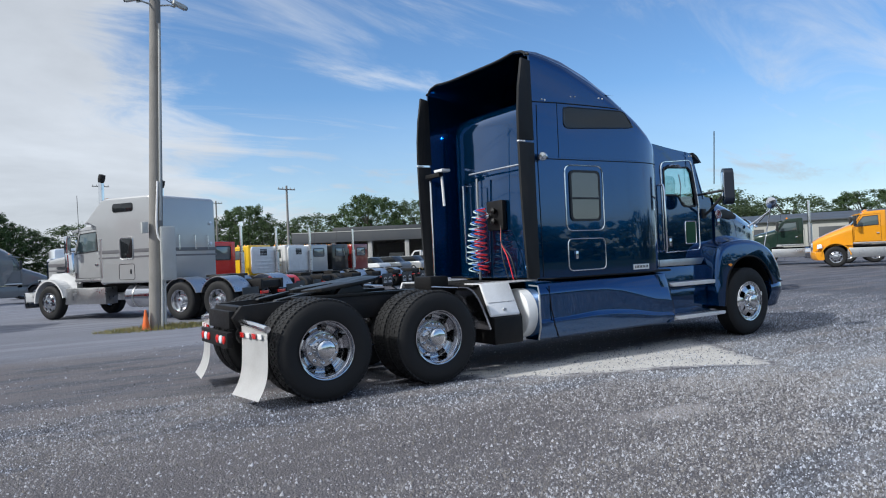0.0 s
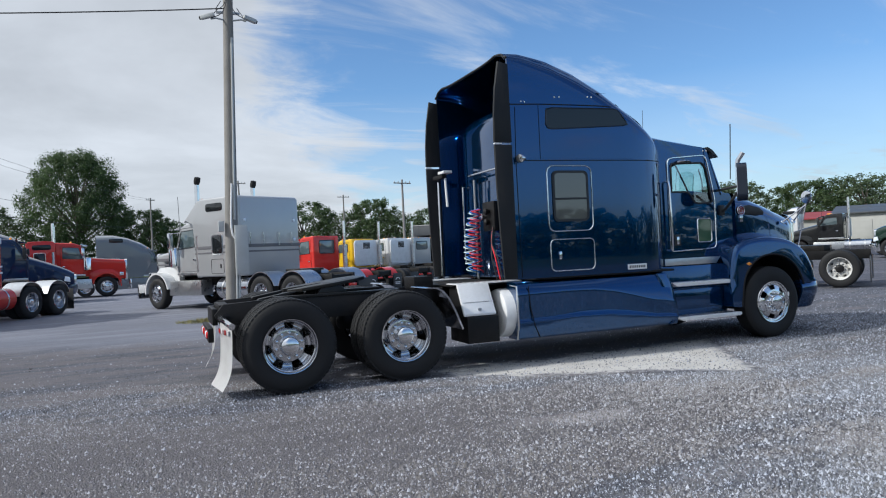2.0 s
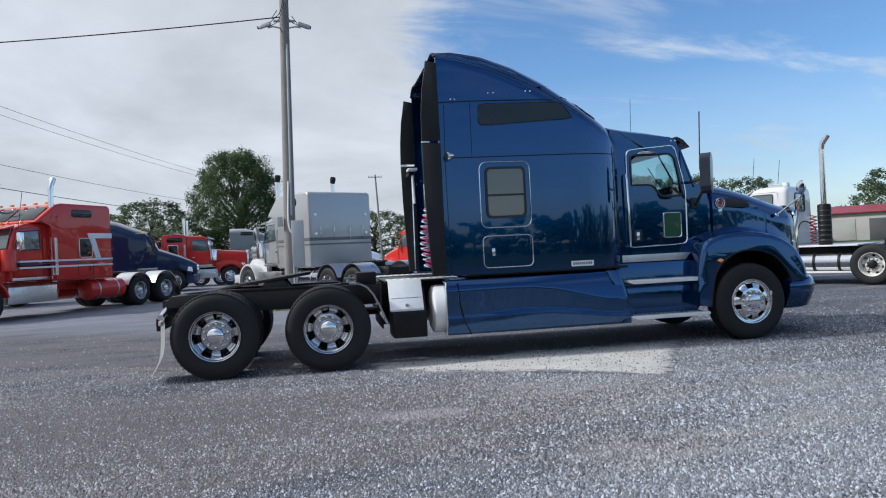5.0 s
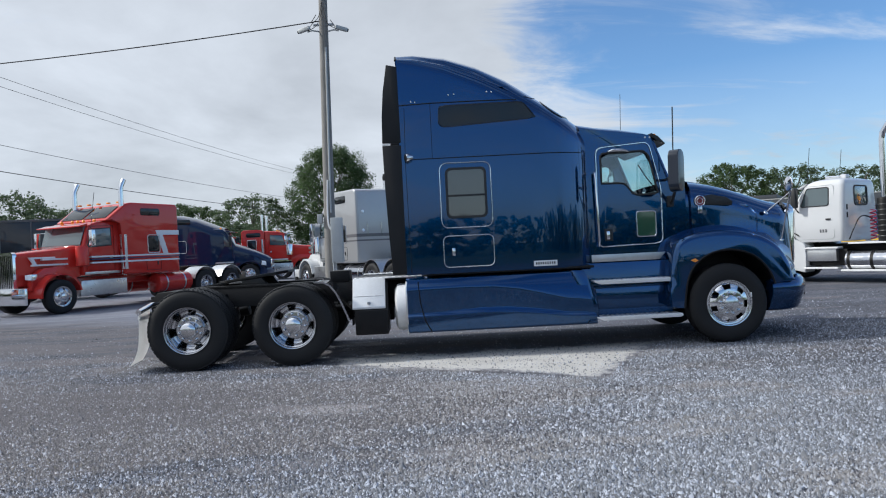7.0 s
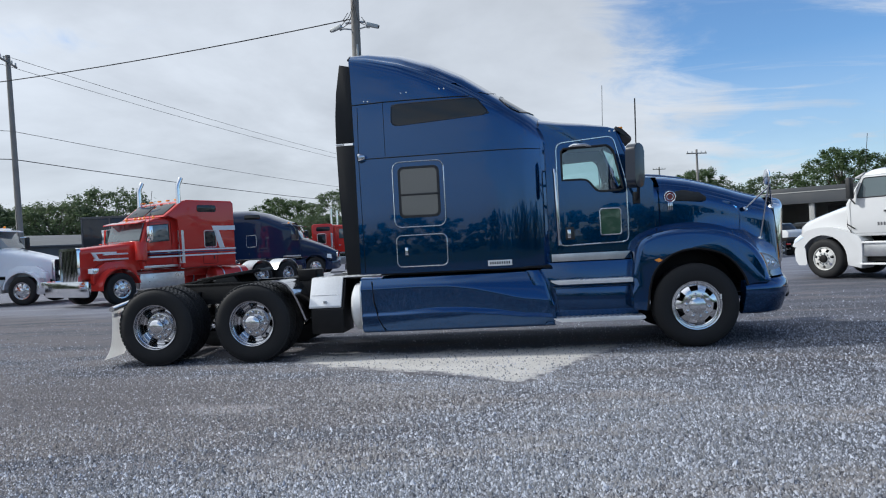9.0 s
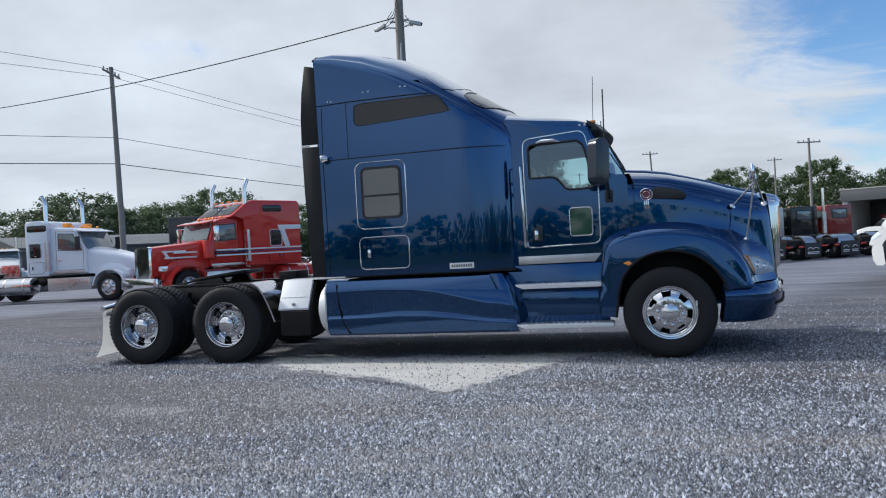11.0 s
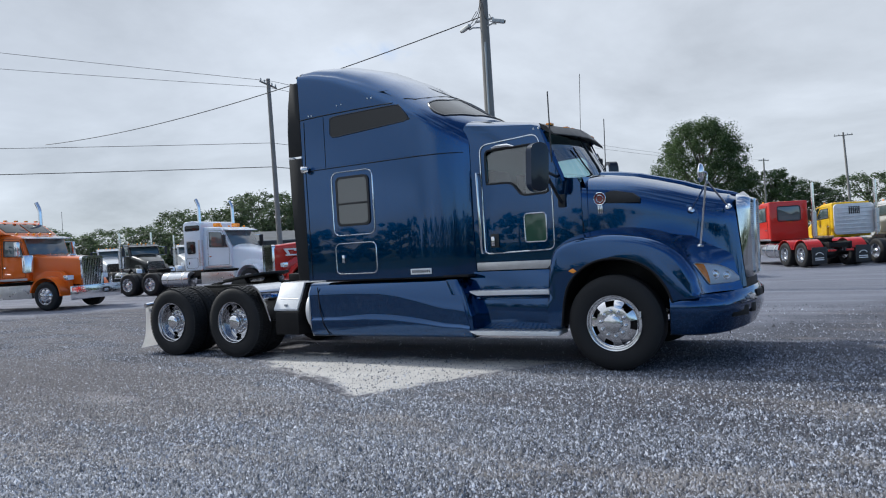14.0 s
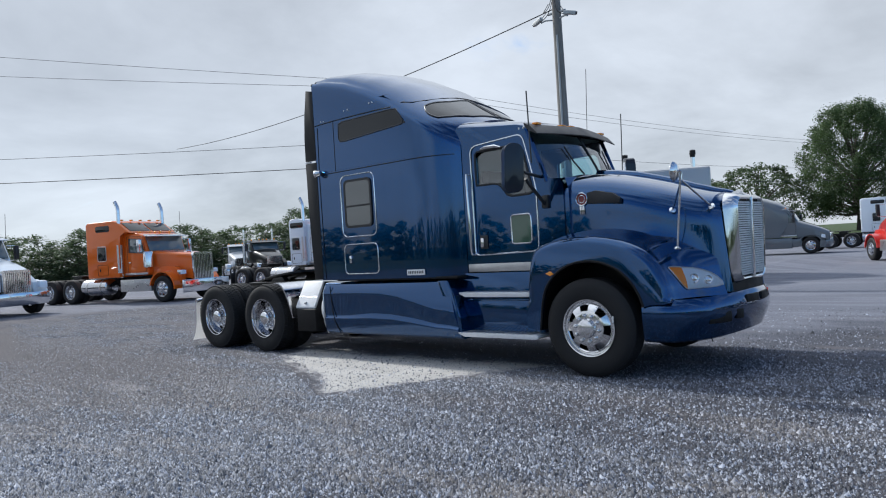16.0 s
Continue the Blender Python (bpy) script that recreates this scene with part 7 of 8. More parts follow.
def white_day_cab(m):
    """A short white truck with a rounded cab and a moulded sloping hood; x ahead, the front axle at the origin."""
    t = empty("truck", "white day-cab truck with aluminium tanks and white steel wheels", "truck", m)
    wb, end = 4.6, -5.95
    fr = part("chassis_frame", box(end, 0.6, -0.46, -0.38, 0.74, 0.98, 0.008), BLACK, t)
    part("frame_rail", box(end, 0.6, 0.38, 0.46, 0.74, 0.98, 0.008), BLACK, fr)
    for x in (end + 0.1, -wb, -3.4, -2.2, -1.2):
        part("crossmember", box(x - 0.06, x + 0.06, -0.38, 0.38, 0.78, 0.96, 0.01), BLACK, fr)
    for x in (-wb - 0.66, -wb + 0.66):
        axle_pair(t, "drive", x, 1.2, STEELRIM)
    for s in (-1, 1):
        wheel(t, "steer", 0.0, s * 1.05, s, STEELRIM)
    part("steer_axle", box(-0.07, 0.07, -0.85, 0.85, 0.42, 0.54, 0.02), GREASE, t)
    part("engine_bay", box(-0.6, 0.7, -0.5, 0.5, 0.55, 1.3, 0.03), BLACK, t)
    hood = part("hood", shell([(0.95, 0.50, 0.80, 1.12, 1.34), (0.88, 0.62, 0.80, 1.20, 1.44), (0.70, 0.72, 0.85, 1.30, 1.53), (0.35, 0.80, 0.95, 1.42, 1.64), (-0.1, 0.87, 1.05, 1.56, 1.77), (-0.56, 0.92, 1.06, 1.68, 1.90)], 0.02, n=2.8), TWHITE, t, "white sloping moulded hood")
    arch = [(0.63 * math.cos(a), 0.50 + 0.63 * math.sin(a)) for a in np.linspace(0.10, math.pi + 0.25, 18)]
    skin_o = [(p.x, p.z) for p in smooth_line([(-0.96, 0, 0.27), (-0.98, 0, 0.60), (-0.97, 0, 0.98), (-0.74, 0, 1.14), (-0.40, 0, 1.27), (0.0, 0, 1.31), (0.42, 0, 1.24), (0.70, 0, 1.06), (0.86, 0, 0.84), (0.66, 0, 0.80)], 3)]
    for s in (-1, 1):
        f = part("front_fender", prism(skin_o + arch, s * 0.55, s * 1.08, 0.03), TWHITE, t, "white moulded fender with apron")
        part("headlamp", prism([(0.50, 1.06), (0.74, 0.94), (0.82, 0.90), (0.78, 1.02), (0.62, 1.14)], s * 0.70, s * 1.085, 0.02), CLEARLENS, f, "clear moulded headlamp")
        part("hood_seam", tube([(-0.57, s * 0.93, 1.88), (-0.58, s * 0.95, 1.30), (-0.75, s * 1.085, 1.15)], 0.010, None, 5), BLACK, f)
        part("hood_latch", tube([(-0.60, s * 1.0, 1.36), (-0.80, s * 1.03, 1.24)], 0.016, None, 6), RUBBER, f)
    part("bumper", loft([[(x - a, y, z) for a, z in ((0.0, 0.80), (-0.03, 0.68), (0.0, 0.46), (0.08, 0.34), (0.14, 0.38), (0.10, 0.80))] for y, x in ((-1.10, 0.58), (-1.06, 0.78), (-0.8, 0.93), (0, 1.02), (0.8, 0.93), (1.06, 0.78), (1.10, 0.58))]), TWHITE, t, "white bumper with rounded corners")
    g = part("grille", framed(rounded(-0.42, 0.42, 0.86, 1.28, 0.10), rounded(-0.37, 0.37, 0.90, 1.24, 0.07), -0.02, 0.05), CHROME, t, "chrome grille surround with bars")
    g.matrix_basis = pose(0.97, 0, 0, 0, 0, 90)
    part("grille_back", box(-0.40, 0.40, 0.02, 0.04, 0.88, 1.26, 0.0), BLACK, g)
    for k in range(7):
        part("grille_bar", box(-0.37, 0.37, -0.005, 0.02, 0.92 + k * 0.045, 0.937 + k * 0.045, 0.0), CHROME, g)
    # cab: rounded shell of stacked outlines, leaning in towards the roof
    rings = []
    for z, xf, xb, w in ((1.06, -0.60, -1.92, 0.98), (1.10, -0.57, -1.94, 1.0), (1.5, -0.55, -1.945, 1.0), (1.86, -0.54, -1.945, 0.995), (2.2, -0.74, -1.945, 0.965), (2.5, -0.92, -1.94, 0.93), (2.58, -1.0, -1.93, 0.90), (2.64, -1.10, -1.90, 0.84), (2.68, -1.25, -1.80, 0.70), (2.70, -1.40, -1.65, 0.45)):
        rings.append([(a, b, z) for a, b in rounded(xb, xf, -w, w, min(0.12, (xf - xb) * 0.4), 6)])
    cab = part("cab", loft(rings), TWHITE, t, "white rounded day cab", 50)
    ws = [(-0.545, 1.92), (-0.535, 1.95), (-0.885, 2.50), (-0.905, 2.48)]
    part("windscreen", prism(ws, -0.84, 0.84, 0.006), CABGLASS, cab, "dark curved windscreen")
    part("visor", prism([(-1.0, 2.60), (-0.78, 2.50), (-0.78, 2.47), (-0.95, 2.53)], -0.90, 0.90, 0.008), TWHITE, cab)
    part("rear_window", prism(rounded(-0.36, 0.36, 2.0, 2.46, 0.08), -1.953, -1.938, 0.003, axis="x"), CABGLASS, cab, "dark rear cab window")
    part("rear_rubber", tube([(-1.95, a, b) for a, b in rounded(-0.38, 0.38, 1.98, 2.48, 0.09)], 0.018, None, 6, closed=True), PLASTIC, cab)
    for z in (1.66, 1.86):
        part("cab_louvre", box(-1.958, -1.94, 0.78, 0.84, z, z + 0.14, 0.006), BLACK, cab)
    part("roof_horn", box(-1.75, -1.60, 0.10, 0.32, 2.68, 2.80, 0.03), TWHITE, cab)
    part("roof_horn", tube([(-1.6, 0.3, 2.74), (-1.25, 0.34, 2.74)], [0.03, 0.05], None, 10), CHROME, cab)
    for s in (-1, 1):
        lean = [(-1.57, 1.99), (-0.86, 1.99), (-1.02, 2.46), (-1.57, 2.46)]
        wp = [(a, s * (1.0 - 0.095 * (b - 1.86)), b) for a, b in round_poly(lean, (0.06, 0.05, 0.05, 0.06))]
        wm = loft([[(a, y - s * 0.02, b) for a, y, b in wp], [(a, y + s * 0.004, b) for a, y, b in wp]])
        part("door_window", wm, CABGLASS, cab, "door window with reflections")
        part("window_trim", tube(wp, 0.014, None, 5, closed=True), PLASTIC, cab)
        part("door_seam", tube([(a, s * (1.004 - 0.10 * max(0.0, b - 1.86)), b) for a, b in round_poly([(-1.70, 1.13), (-0.70, 1.13), (-0.68, 1.86), (-0.99, 2.52), (-1.70, 2.53)], (0.10, 0.10, 0.05, 0.05, 0.10))], 0.006, None, 4, closed=True), GREYBOX, cab)
        part("door_handle", box(-1.62, -1.50, s * 1.01 - 0.015, s * 1.01 + 0.015, 1.62, 1.66, 0.006), PLASTIC, cab)
        mr = part("mirror", box(-0.86, -0.74, s * 1.17 - 0.09, s * 1.17 + 0.09, 1.97, 2.50, 0.04), PLASTIC, cab, "tall grey side mirror")
        part("mirror_arm", tube([(-0.80, s * 0.96, 2.46), (-0.80, s * 1.16, 2.48)], 0.018, None, 6), PLASTIC, mr)
        part("mirror_arm", tube([(-0.80, s * 0.99, 1.86), (-0.80, s * 1.16, 1.98)], 0.018, None, 6), PLASTIC, mr)
        for k in range(3):
            part("door_mark", box(-1.52 + k * 0.07, -1.475 + k * 0.07, s * 1.0 - 0.004, s * 1.0 + 0.004, 1.30, 1.38, 0.0), GREYSTRIPE, cab)
        sp = part("step_box", prism([(-1.74, 0.56), (-0.98, 0.56), (-0.98, 0.88), (-1.74, 0.88)], s * 0.62, s * 1.04, 0.015), BRUSHED, t, "aluminium step box under the door")
        part("step_bar", box(-1.80, -0.98, min(s * 0.78, s * 1.09), max(s * 0.78, s * 1.09), 0.88, 0.925, 0.01), BAREWHITE, sp)
        part("step_bar", box(-1.78, -0.92, min(s * 0.78, s * 1.09), max(s * 0.78, s * 1.09), 0.36, 0.405, 0.01), BAREWHITE, sp)
        part("battery_tray", box(-1.95, -1.0, min(s * 0.5, s * 0.9), max(s * 0.5, s * 0.9), 0.44, 0.86, 0.02), BLACK, t)
        tk = part("fuel_tank", lathe([(0.002, 0), (0.20, 0.0), (0.235, 0.03), (0.235, 1.55), (0.20, 1.58), (0.002, 1.58)], (-3.50, s * 0.84, 0.57), (1, 0, 0), 24), ALLOY, t, "round aluminium side tank with black straps")
        for x in (-3.2, -2.6, -2.06):
            part("tank_strap", lathe([(0.243, 0), (0.243, 0.07), (0.232, 0.07), (0.232, 0)], (x, s * 0.84, 0.57), (1, 0, 0), 24), BLACK, tk)
        part("tank_rail", box(-3.55, -1.85, min(s * 0.85, s * 1.09), max(s * 0.85, s * 1.09), 0.30, 0.345, 0.01), BAREWHITE, tk)
        part("mud_flap", box(end - 0.02, end, min(s * 0.58, s * 1.18), max(s * 0.58, s * 1.18), 0.14, 0.82, 0.006), PLASTIC, t, "hanging mud flap")
    part("deck_plate", box(-3.6, -2.0, -0.98, 0.98, 0.985, 1.025, 0.008), BAREWHITE, t, "bright deck plate behind the cab")
    # stack in a black guard, air lines behind the cab
    part("exhaust_pipe", tube([(-2.75, 0.62, 1.03), (-2.75, 0.62, 3.55), (-2.77, 0.62, 3.70), (-2.92, 0.62, 3.92)], 0.068, None, 14), CHROME, t, "chrome exhaust stack")
    hs = part("heat_shield", lathe([(0.002, 0), (0.155, 0.0), (0.165, 0.03), (0.165, 1.03), (0.150, 1.07), (0.07, 1.09)], (-2.75, 0.62, 1.03), (0, 0, 1), 18), BLACK, t, "black slotted stack guard")
    for k in range(7):
        part("guard_band", lathe([(0.167, 0), (0.176, 0.012), (0.167, 0.03)], (-2.75, 0.62, 1.14 + k * 0.13), (0, 0, 1), 18), PLASTIC, hs)
    for k, mt in enumerate((REDHOSE, BLUEHOSE, CLEARHOSE)):
        pts = [(-2.35 + 0.07 * math.cos(a), 0.30 - 0.08 * k + 0.07 * math.sin(a), 1.08 + 0.75 * a / 50) for a in np.linspace(0, 50, 140)]
        part("air_hose", tube(pts, 0.012, None, 5), mt, t)
    part("cable", tube(smooth_line([(-1.95, 0.75, 1.10), (-2.10, 0.80, 1.40), (-2.15, 0.55, 1.66), (-2.25, 0.25, 1.64), (-2.4, 0.1, 1.40)], 5), 0.016, None, 6), PLASTIC, t)
    part("fifth_wheel", prism([(-0.5, -0.26), (-0.36, -0.42), (0.36, -0.42), (0.48, -0.26), (0.48, 0.26), (0.36, 0.42), (-0.36, 0.42), (-0.5, 0.26)], 0.98, 1.14, 0.01, axis="z"), GREASE, t).location = (-wb + 0.1, 0, 0)
    for y, x in ((0.75, -0.95), (-0.75, -1.1)):
        part("cab_aerial", tube([(x, y, 2.60), (x - 0.10, y, 3.55)], 0.007, None, 5), PLASTIC, t)
    return t


def dark_box_truck():
    """A dark box body on wheels behind the red truck."""
    t = empty("box_truck", "dark slate box-bodied truck standing in the yard", "truck", pose(-13.5, 18.0, 0, 0, 0, 14))
    b = part("box_body", box(0.0, 4.6, 0.0, 2.4, 1.0, 3.24, 0.05), TDARK, t, "dark slate panelled body")
    for x in (0.03, 1.15, 2.3, 3.45, 4.57):
        part("corner_post", box(x - 0.03, x + 0.03, -0.012, 0.02, 1.02, 3.2, 0.006), FASCIA, b)
    part("roof_rail", box(-0.02, 4.62, -0.025, 0.04, 3.18, 3.27, 0.01), FASCIA, b)
    for x0 in (1.3, 2.5):
        part("side_window", prism(rounded(x0, x0 + 0.85, 1.95, 2.35, 0.06), -0.014, 0.01, 0.003), DARKGLASS, b)
    part("chassis_frame", box(0.1, 4.5, 0.6, 1.8, 0.72, 1.0, 0.02), BLACK, t)
    for x in (0.9, 3.6):
        wheel(t, "steer", x, 0.0, -1, STEELRIM)
        wheel(t, "steer", x, 2.4, 1, STEELRIM)


def at_wheel(wx, wy, hx, hy, side):
    """The pose of a truck whose front wheel on that side (1 left, -1 right) stands at wx, wy, heading hx, hy."""
    k = math.hypot(hx, hy)
    hx, hy = hx / k, hy / k
    return pose(wx + hy * 1.05 * side, wy - hx * 1.05 * side, 0, 0, 0, math.degrees(math.atan2(hy, hx)))


ROW = (-0.53, 0.85)
tractor("silver long-nosed truck with a tall grey-striped sleeper and chrome stacks", at_wheel(-1.26, 16.3, *ROW, 1), TSILVER, 5.9, "long", 2.1, 3.42, 2, 3.92, ALLOY, ALLOY, TWHITE, BRUSHED, "grey", stack_tip="black")
tractor("red long-nosed truck with white stripes, sleeper and tall chrome stacks", at_wheel(-7.62, 10.8, -0.45, -0.89, 1), TRED, 6.4, "long", 2.3, 3.34, 2, 3.95, TRED, ALLOY, None, BRUSHED, "red", stack_tip="bend")
tractor("deep blue aerodynamic sleeper truck", at_wheel(-5.6, 25.3, 1, 0.1, -1), TNAVY, 5.6, "aero", 2.0, 3.6, 0, rear=BRUSHED)
tractor("bright red long-nosed truck with one chrome stack", at_wheel(-3.7, 30.3, 1, 0.1, -1), TRED, 5.2, "long", 1.2, 2.85, 2, 3.7)
tractor("slate grey aerodynamic sleeper truck", pose(0, 0, -0.30) @ at_wheel(-0.5, 39.6, 1, 0.08, -1), TGREY, 5.6, "aero", 2.1, 3.75, 0)
tractor("pale blue-white sleeper truck with chrome stacks", pose(0, 0, -0.30) @ at_wheel(5.2, 47.5, 1, 0.08, -1), TPALE, 5.6, "medium", 1.9, 3.3, 2, 3.8, stack_tip="bend")
tractor("white medium-nosed truck with small sleeper, beacons and chrome stacks", at_wheel(-12.4, 12.9, 0.99, 0.12, -1), TPALE, 6.0, "medium", 0.9, 3.12, 2, 3.92, ALLOY, lights=True, stack_tip="bend")
tractor("orange long-nosed truck with sleeper and chrome stacks", at_wheel(-15.15, 6.0, 0.96, 0.24, -1), TORANGE, 5.9, "long", 1.9, 3.28, 2, 3.9, stack_tip="bend")
tractor("pale silver medium-nosed truck parked beside an orange one", at_wheel(-16.2, -0.1, 0.96, 0.24, -1), TPALE, 5.8, "medium", 1.6, 3.1, 0)
k = 0
for lab, col, kw in (("bright red day-cab truck with black mud flaps", TRED, dict(rear=TRED, stacks=1)), ("yellow day-cab truck with ribbed aluminium headache rack", TLEMON, dict(rack=True, stacks=1)),
                     ("white day-cab truck with aluminium headache rack", TWHITE, dict(rack=True, stacks=1)), ("silver day-cab truck with bright rear fenders", TSILVER, dict(rear=BRUSHED, stacks=0)),
                     ("black day-cab truck with bright rear fenders", TBLACK, dict(rear=BRUSHED, stacks=1)), ("dark red day-cab truck with black mud flaps", TMAROON, dict(stacks=0))):
    d = (0, 3.0, 5.6, 7.9, 10.1, 12.4)[k]
    cx, cy = 5.5 + 0.85 * d, 29.15 + 0.53 * d
    tractor(lab, pose(cx, cy, -0.31, 0, 0, math.degrees(math.atan2(ROW[1], ROW[0])) + (k * 7 % 3 - 1)), col, 4.9, "medium" if k != 1 else "aero", 0, 3.0, stack_h=3.6, group="row of day cabs", **kw)
    k += 1
white_day_cab(at_wheel(12.5, 9.0, -0.58, 0.81, 1))
dark_box_truck()
tractor("amber yellow day-cab truck with a single stack", at_wheel(31.7, 11.0, *ROW, 1), TYELLOW, 5.4, "aero", 0, 3.0, 1, 3.5, stack_tip="bend")
tractor("dark green day-cab truck with chrome stack", at_wheel(34.75, 17.2, *ROW, 1), TGREEN, 5.2, "medium", 0, 3.0, 1, 3.6)
tractor("white sleeper truck with roof fairing", at_wheel(38.6, 30.5, *ROW, 1), TWHITE, 5.2, "aero", 0.9, 3.4, 0)
tractor("black day-cab truck with yellow guard", at_wheel(36.5, 24.5, *ROW, 1), TBLACK, 5.2, "medium", 0, 3.0, 1, 3.6)


# ---- buildings beyond the yard ----
BLOCK = worn("pale_block_wall", (0.42, 0.42, 0.40), 0.85, 0.0, (0.25, 0.24, 0.22), 0.4, 0.5)
REDROOF = worn("red_metal_roof", (0.34, 0.05, 0.045), 0.45, 0.2, (0.25, 0.10, 0.08), 0.4, 0.3)
# shade inside the open bays is put into the floor's colour
SHADE = worn("shaded_workshop_floor", (0.05, 0.05, 0.05), 0.8)
YELLOW = worn("yellow_block_paint", (0.62, 0.38, 0.04), 0.6, 0.0, (0.35, 0.25, 0.1), 0.3, 1.0)


def workshop():
    """An open-fronted workshop with bays; local x runs along the front, y into the depth."""
    length, depth, h, bay = 26.0, 12.0, 4.5, 4.3
    b = empty("workshop_building", "low workshop building with open bays and a dark grey fascia", "building", pose(27.5, 71.5, 0, 0, 0, -32))
    part("back_wall", box(0, length, depth - 0.3, depth, 0, h, 0.02), BLOCK, b)
    for x in (0, length - 0.3):
        part("end_wall", box(x, x + 0.3, 0, depth, 0, h, 0.02), BLOCK, b)
    part("floor_slab", box(0, length, 0, depth, 0.0, 0.03, 0.0), SHADE, b)
    part("roof", box(-0.4, length + 0.4, -0.5, depth + 0.4, h, h + 0.18, 0.02), FASCIA, b)
    part("fascia", box(-0.4, length + 0.4, -0.6, -0.5, h - 1.05, h + 0.12, 0.02), FASCIA, b, "dark grey fascia board")
    part("eave_trim", box(-0.45, length + 0.45, -0.64, -0.58, h + 0.10, h + 0.20, 0.0), BLOCK, b)
    part("raised_roof", box(4.0, 15.0, 2.0, 9.0, h + 0.18, h + 0.75, 0.02), FASCIA, b)
    for k in range(7):
        part("pier", box(k * bay - 0.25, k * bay + 0.25, -0.4, 0.1, 0, h - 0.9, 0.02), BLOCK, b)
    for k in range(3):
        part("bay_door", box(k * 2 * bay + 0.4, k * 2 * bay + bay - 0.4, 6.0, 6.1, 0, 3.2, 0.0), PLASTIC, b)
    for k, (x, m) in enumerate(((2.0, TMAROON), (10.5, BLOCK), (15.0, TRED), (19.0, BLOCK))):
        part("stored_machine", box(x, x + 1.8, 3.5, 5.5, 0.2, 2.0, 0.2), m, b)


workshop()


def shed(label, x, y, rot, length, h, wall, roof):
    b = empty("shed_building", label, "building", pose(x, y, 0, 0, 0, rot))
    part("wall", box(0, length, 0, 9, 0, h, 0.03), wall, b)
    part("roof", prism([(-0.4, h), (9.4, h), (9.4, h + 0.1), (4.5, h + 1.0), (-0.4, h + 0.1)], -0.4, length + 0.4, 0.0, axis="x"), roof, b)
    n = int(length // 4)
    for k in range(n):
        part("door", box(k * 4 + 0.8, k * 4 + 3.4, -0.06, 0.0, 0.05, h - 0.7, 0.01), FASCIA if k % 2 else BLOCK, b)


shed("long low building with a red metal roof", 60.0, 66.0, -44, 30, 3.2, BLOCK, REDROOF)
shed("low pale building with a brown roof", 66.0, 46.0, -58, 30, 3.4, BLOCK, FASCIA)
shed("dark low shed behind parked trucks", -34.0, 30.0, 62, 16, 2.6, FASCIA, FASCIA)


def small_truck(label, m, col, deck):
    """A small cab with a flat deck."""
    t = empty("small_truck", label, "truck", m, "service trucks")
    part("cab", prism([(-0.9, 0.55), (0.95, 0.55), (0.95, 1.15), (0.35, 1.30), (-0.05, 2.05), (-0.9, 2.10)], -0.95, 0.95, 0.06), col, t)
    part("windscreen", prism([(0.36, 1.32), (-0.02, 2.0), (0.0, 2.02), (0.40, 1.34)], -0.85, 0.85, 0.0), DARKGLASS, t)
    for s in (-1, 1):
        part("door_window", prism([(-0.7, 1.35), (0.15, 1.35), (-0.15, 1.92), (-0.7, 1.95)], s * 0.94, s * 0.96, 0.0), DARKGLASS, t)
        wheel(t, "steer", 0.45, s * 0.95, s, STEELRIM, 0.51).scale = (0.75, 0.75, 0.75)
        wheel(t, "steer", -2.6, s * 0.95, s, STEELRIM, 0.51).scale = (0.75, 0.75, 0.75)
    for w in t.children:
        if w.name.startswith("wheel"):
            w.location.z = 0.385
    part("deck", box(-3.9, -1.0, -1.0, 1.0, 0.75, 0.95, 0.02), deck, t)
    part("deck_board", box(-1.15, -1.0, -1.0, 1.0, 0.95, 1.9, 0.02), deck, t)


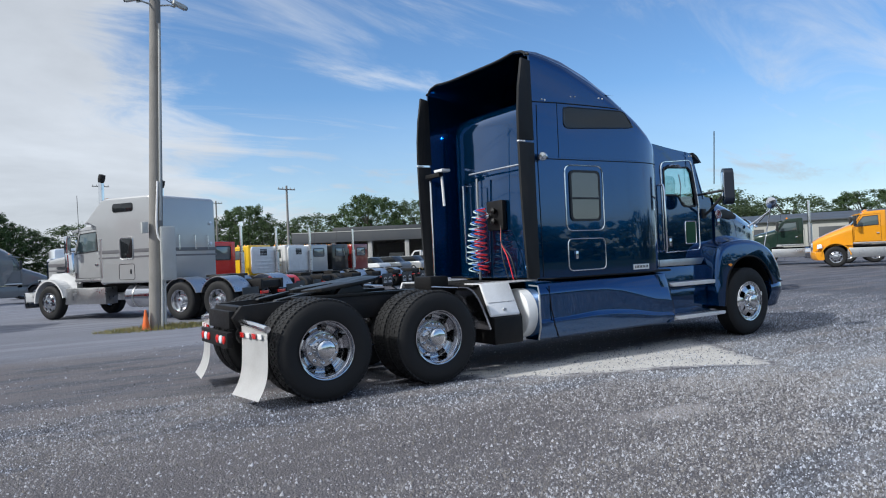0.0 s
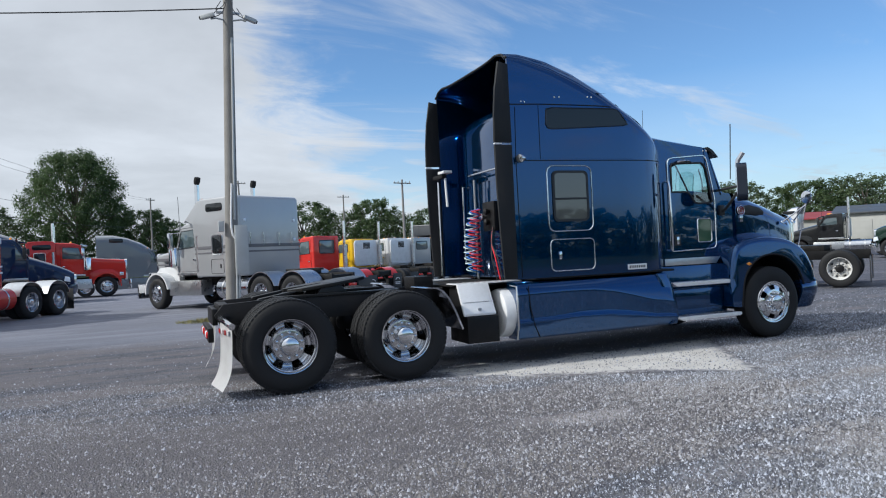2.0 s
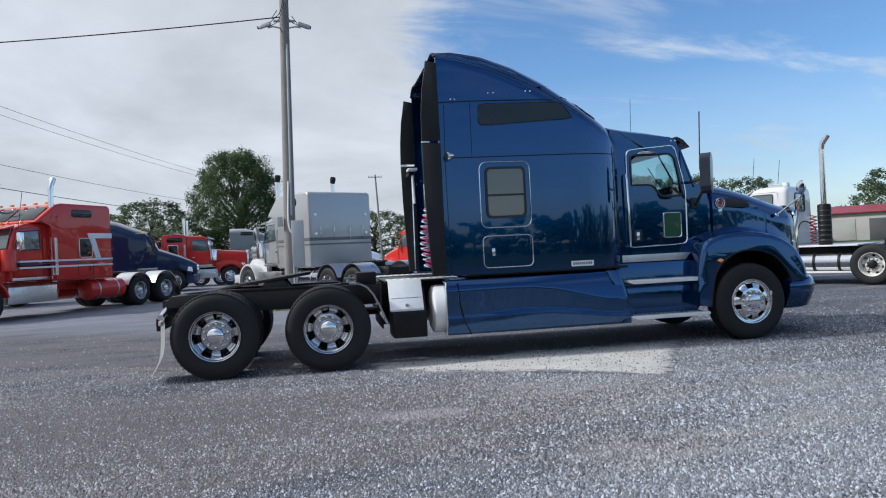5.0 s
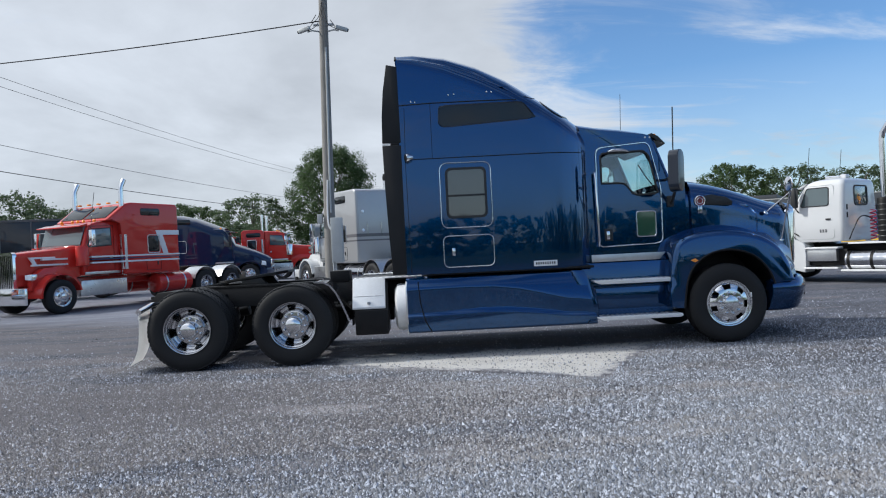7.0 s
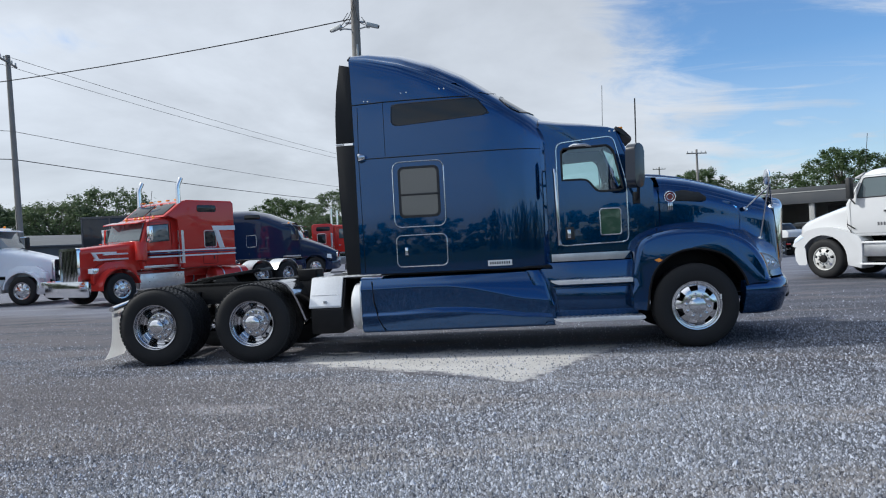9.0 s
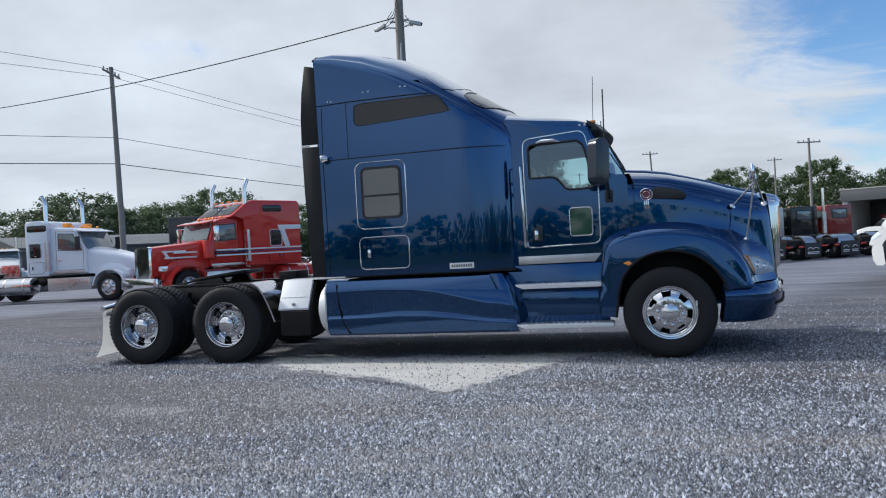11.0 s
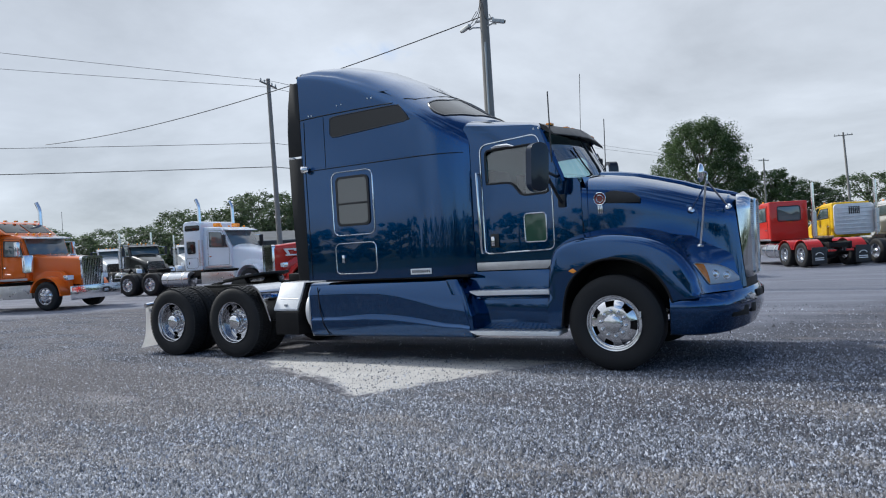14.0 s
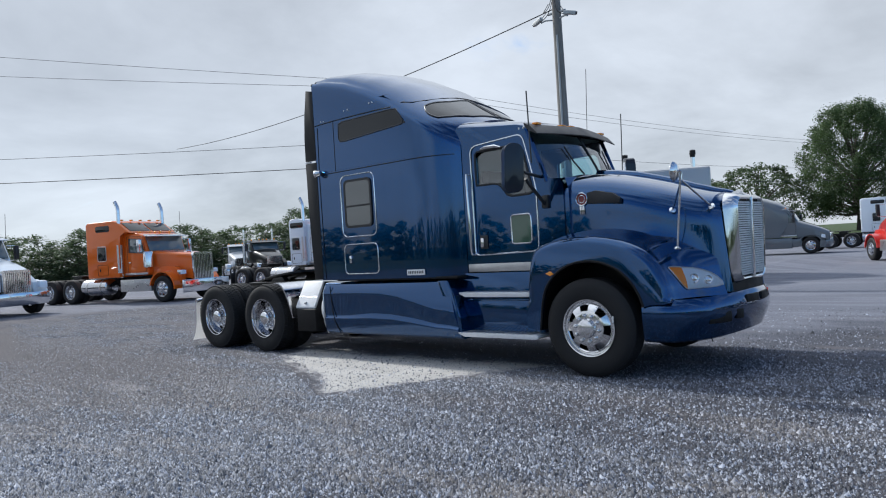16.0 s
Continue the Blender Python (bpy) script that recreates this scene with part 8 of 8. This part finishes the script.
small_truck("small white service truck with flat deck", pose(37.0, 60.5, 0, 0, 0, 140), TWHITE, BRUSHED)
small_truck("small white service truck", pose(40.6, 57.5, 0, 0, 0, 120), TWHITE, YELLOW)


def barrier(x, y, rot):
    b = part("concrete_barrier", prism([(-0.3, 0), (0.3, 0), (0.22, 0.15), (0.1, 0.8), (-0.1, 0.8), (-0.22, 0.15)], -1.5, 1.5, 0.02), YELLOW)
    b.matrix_basis = pose(x, y, 0, 0, 0, rot)
    tagged(b, "yellow painted concrete barrier block", "barrier", "yellow barriers")


for k in range(6):
    barrier(30.5 + k * 2.9, 62.0 - k * 1.9, 57)


def parked_car(label, m, col):
    c = empty("parked_car", label, "car", m, "parked cars")
    part("body", prism([(-2.2, 0.35), (2.2, 0.35), (2.25, 0.75), (1.2, 0.95), (-2.0, 1.0), (-2.25, 0.8)], -0.9, 0.9, 0.08), col, c)
    part("cabin", prism([(-1.7, 0.96), (0.95, 0.96), (0.2, 1.45), (-1.2, 1.47)], -0.78, 0.78, 0.08), DARKGLASS, c)
    part("roof_panel", box(-1.15, 0.15, -0.72, 0.72, 1.44, 1.49, 0.02), col, c)
    for x in (-1.4, 1.4):
        for s in (-1, 1):
            w = wheel(c, "steer", x, s * 0.9, s, ALLOY, 0.51)
            w.scale = (0.64, 0.64, 0.64)
            w.location.z = 0.33


for k, col in enumerate((TWHITE, TGREY, TSILVER, TBLACK)):
    parked_car(("white", "slate grey", "silver", "black")[k] + " parked car behind the day cabs", pose(24.0 + k * 2.9, 47.0 + k * 1.5, 0, 0, 0, 120), col)
tractor("dark day-cab truck chassis parked behind orange truck", pose(-27.0, 19.5, 0, 0, 0, -20), TBLACK, 4.8, "medium", 0, 3.0, 2, 3.4)
tractor("white day-cab truck parked by the hedgerow", pose(-31.0, 26.0, 0, 0, 0, -35), TWHITE, 4.8, "medium", 0, 3.0, 2, 3.4)
tractor("white day-cab truck with amber lamps by the hedgerow", pose(-35.5, 23.0, 0, 0, 0, -30), TWHITE, 4.8, "medium", 0, 3.0, 0, 3.4)
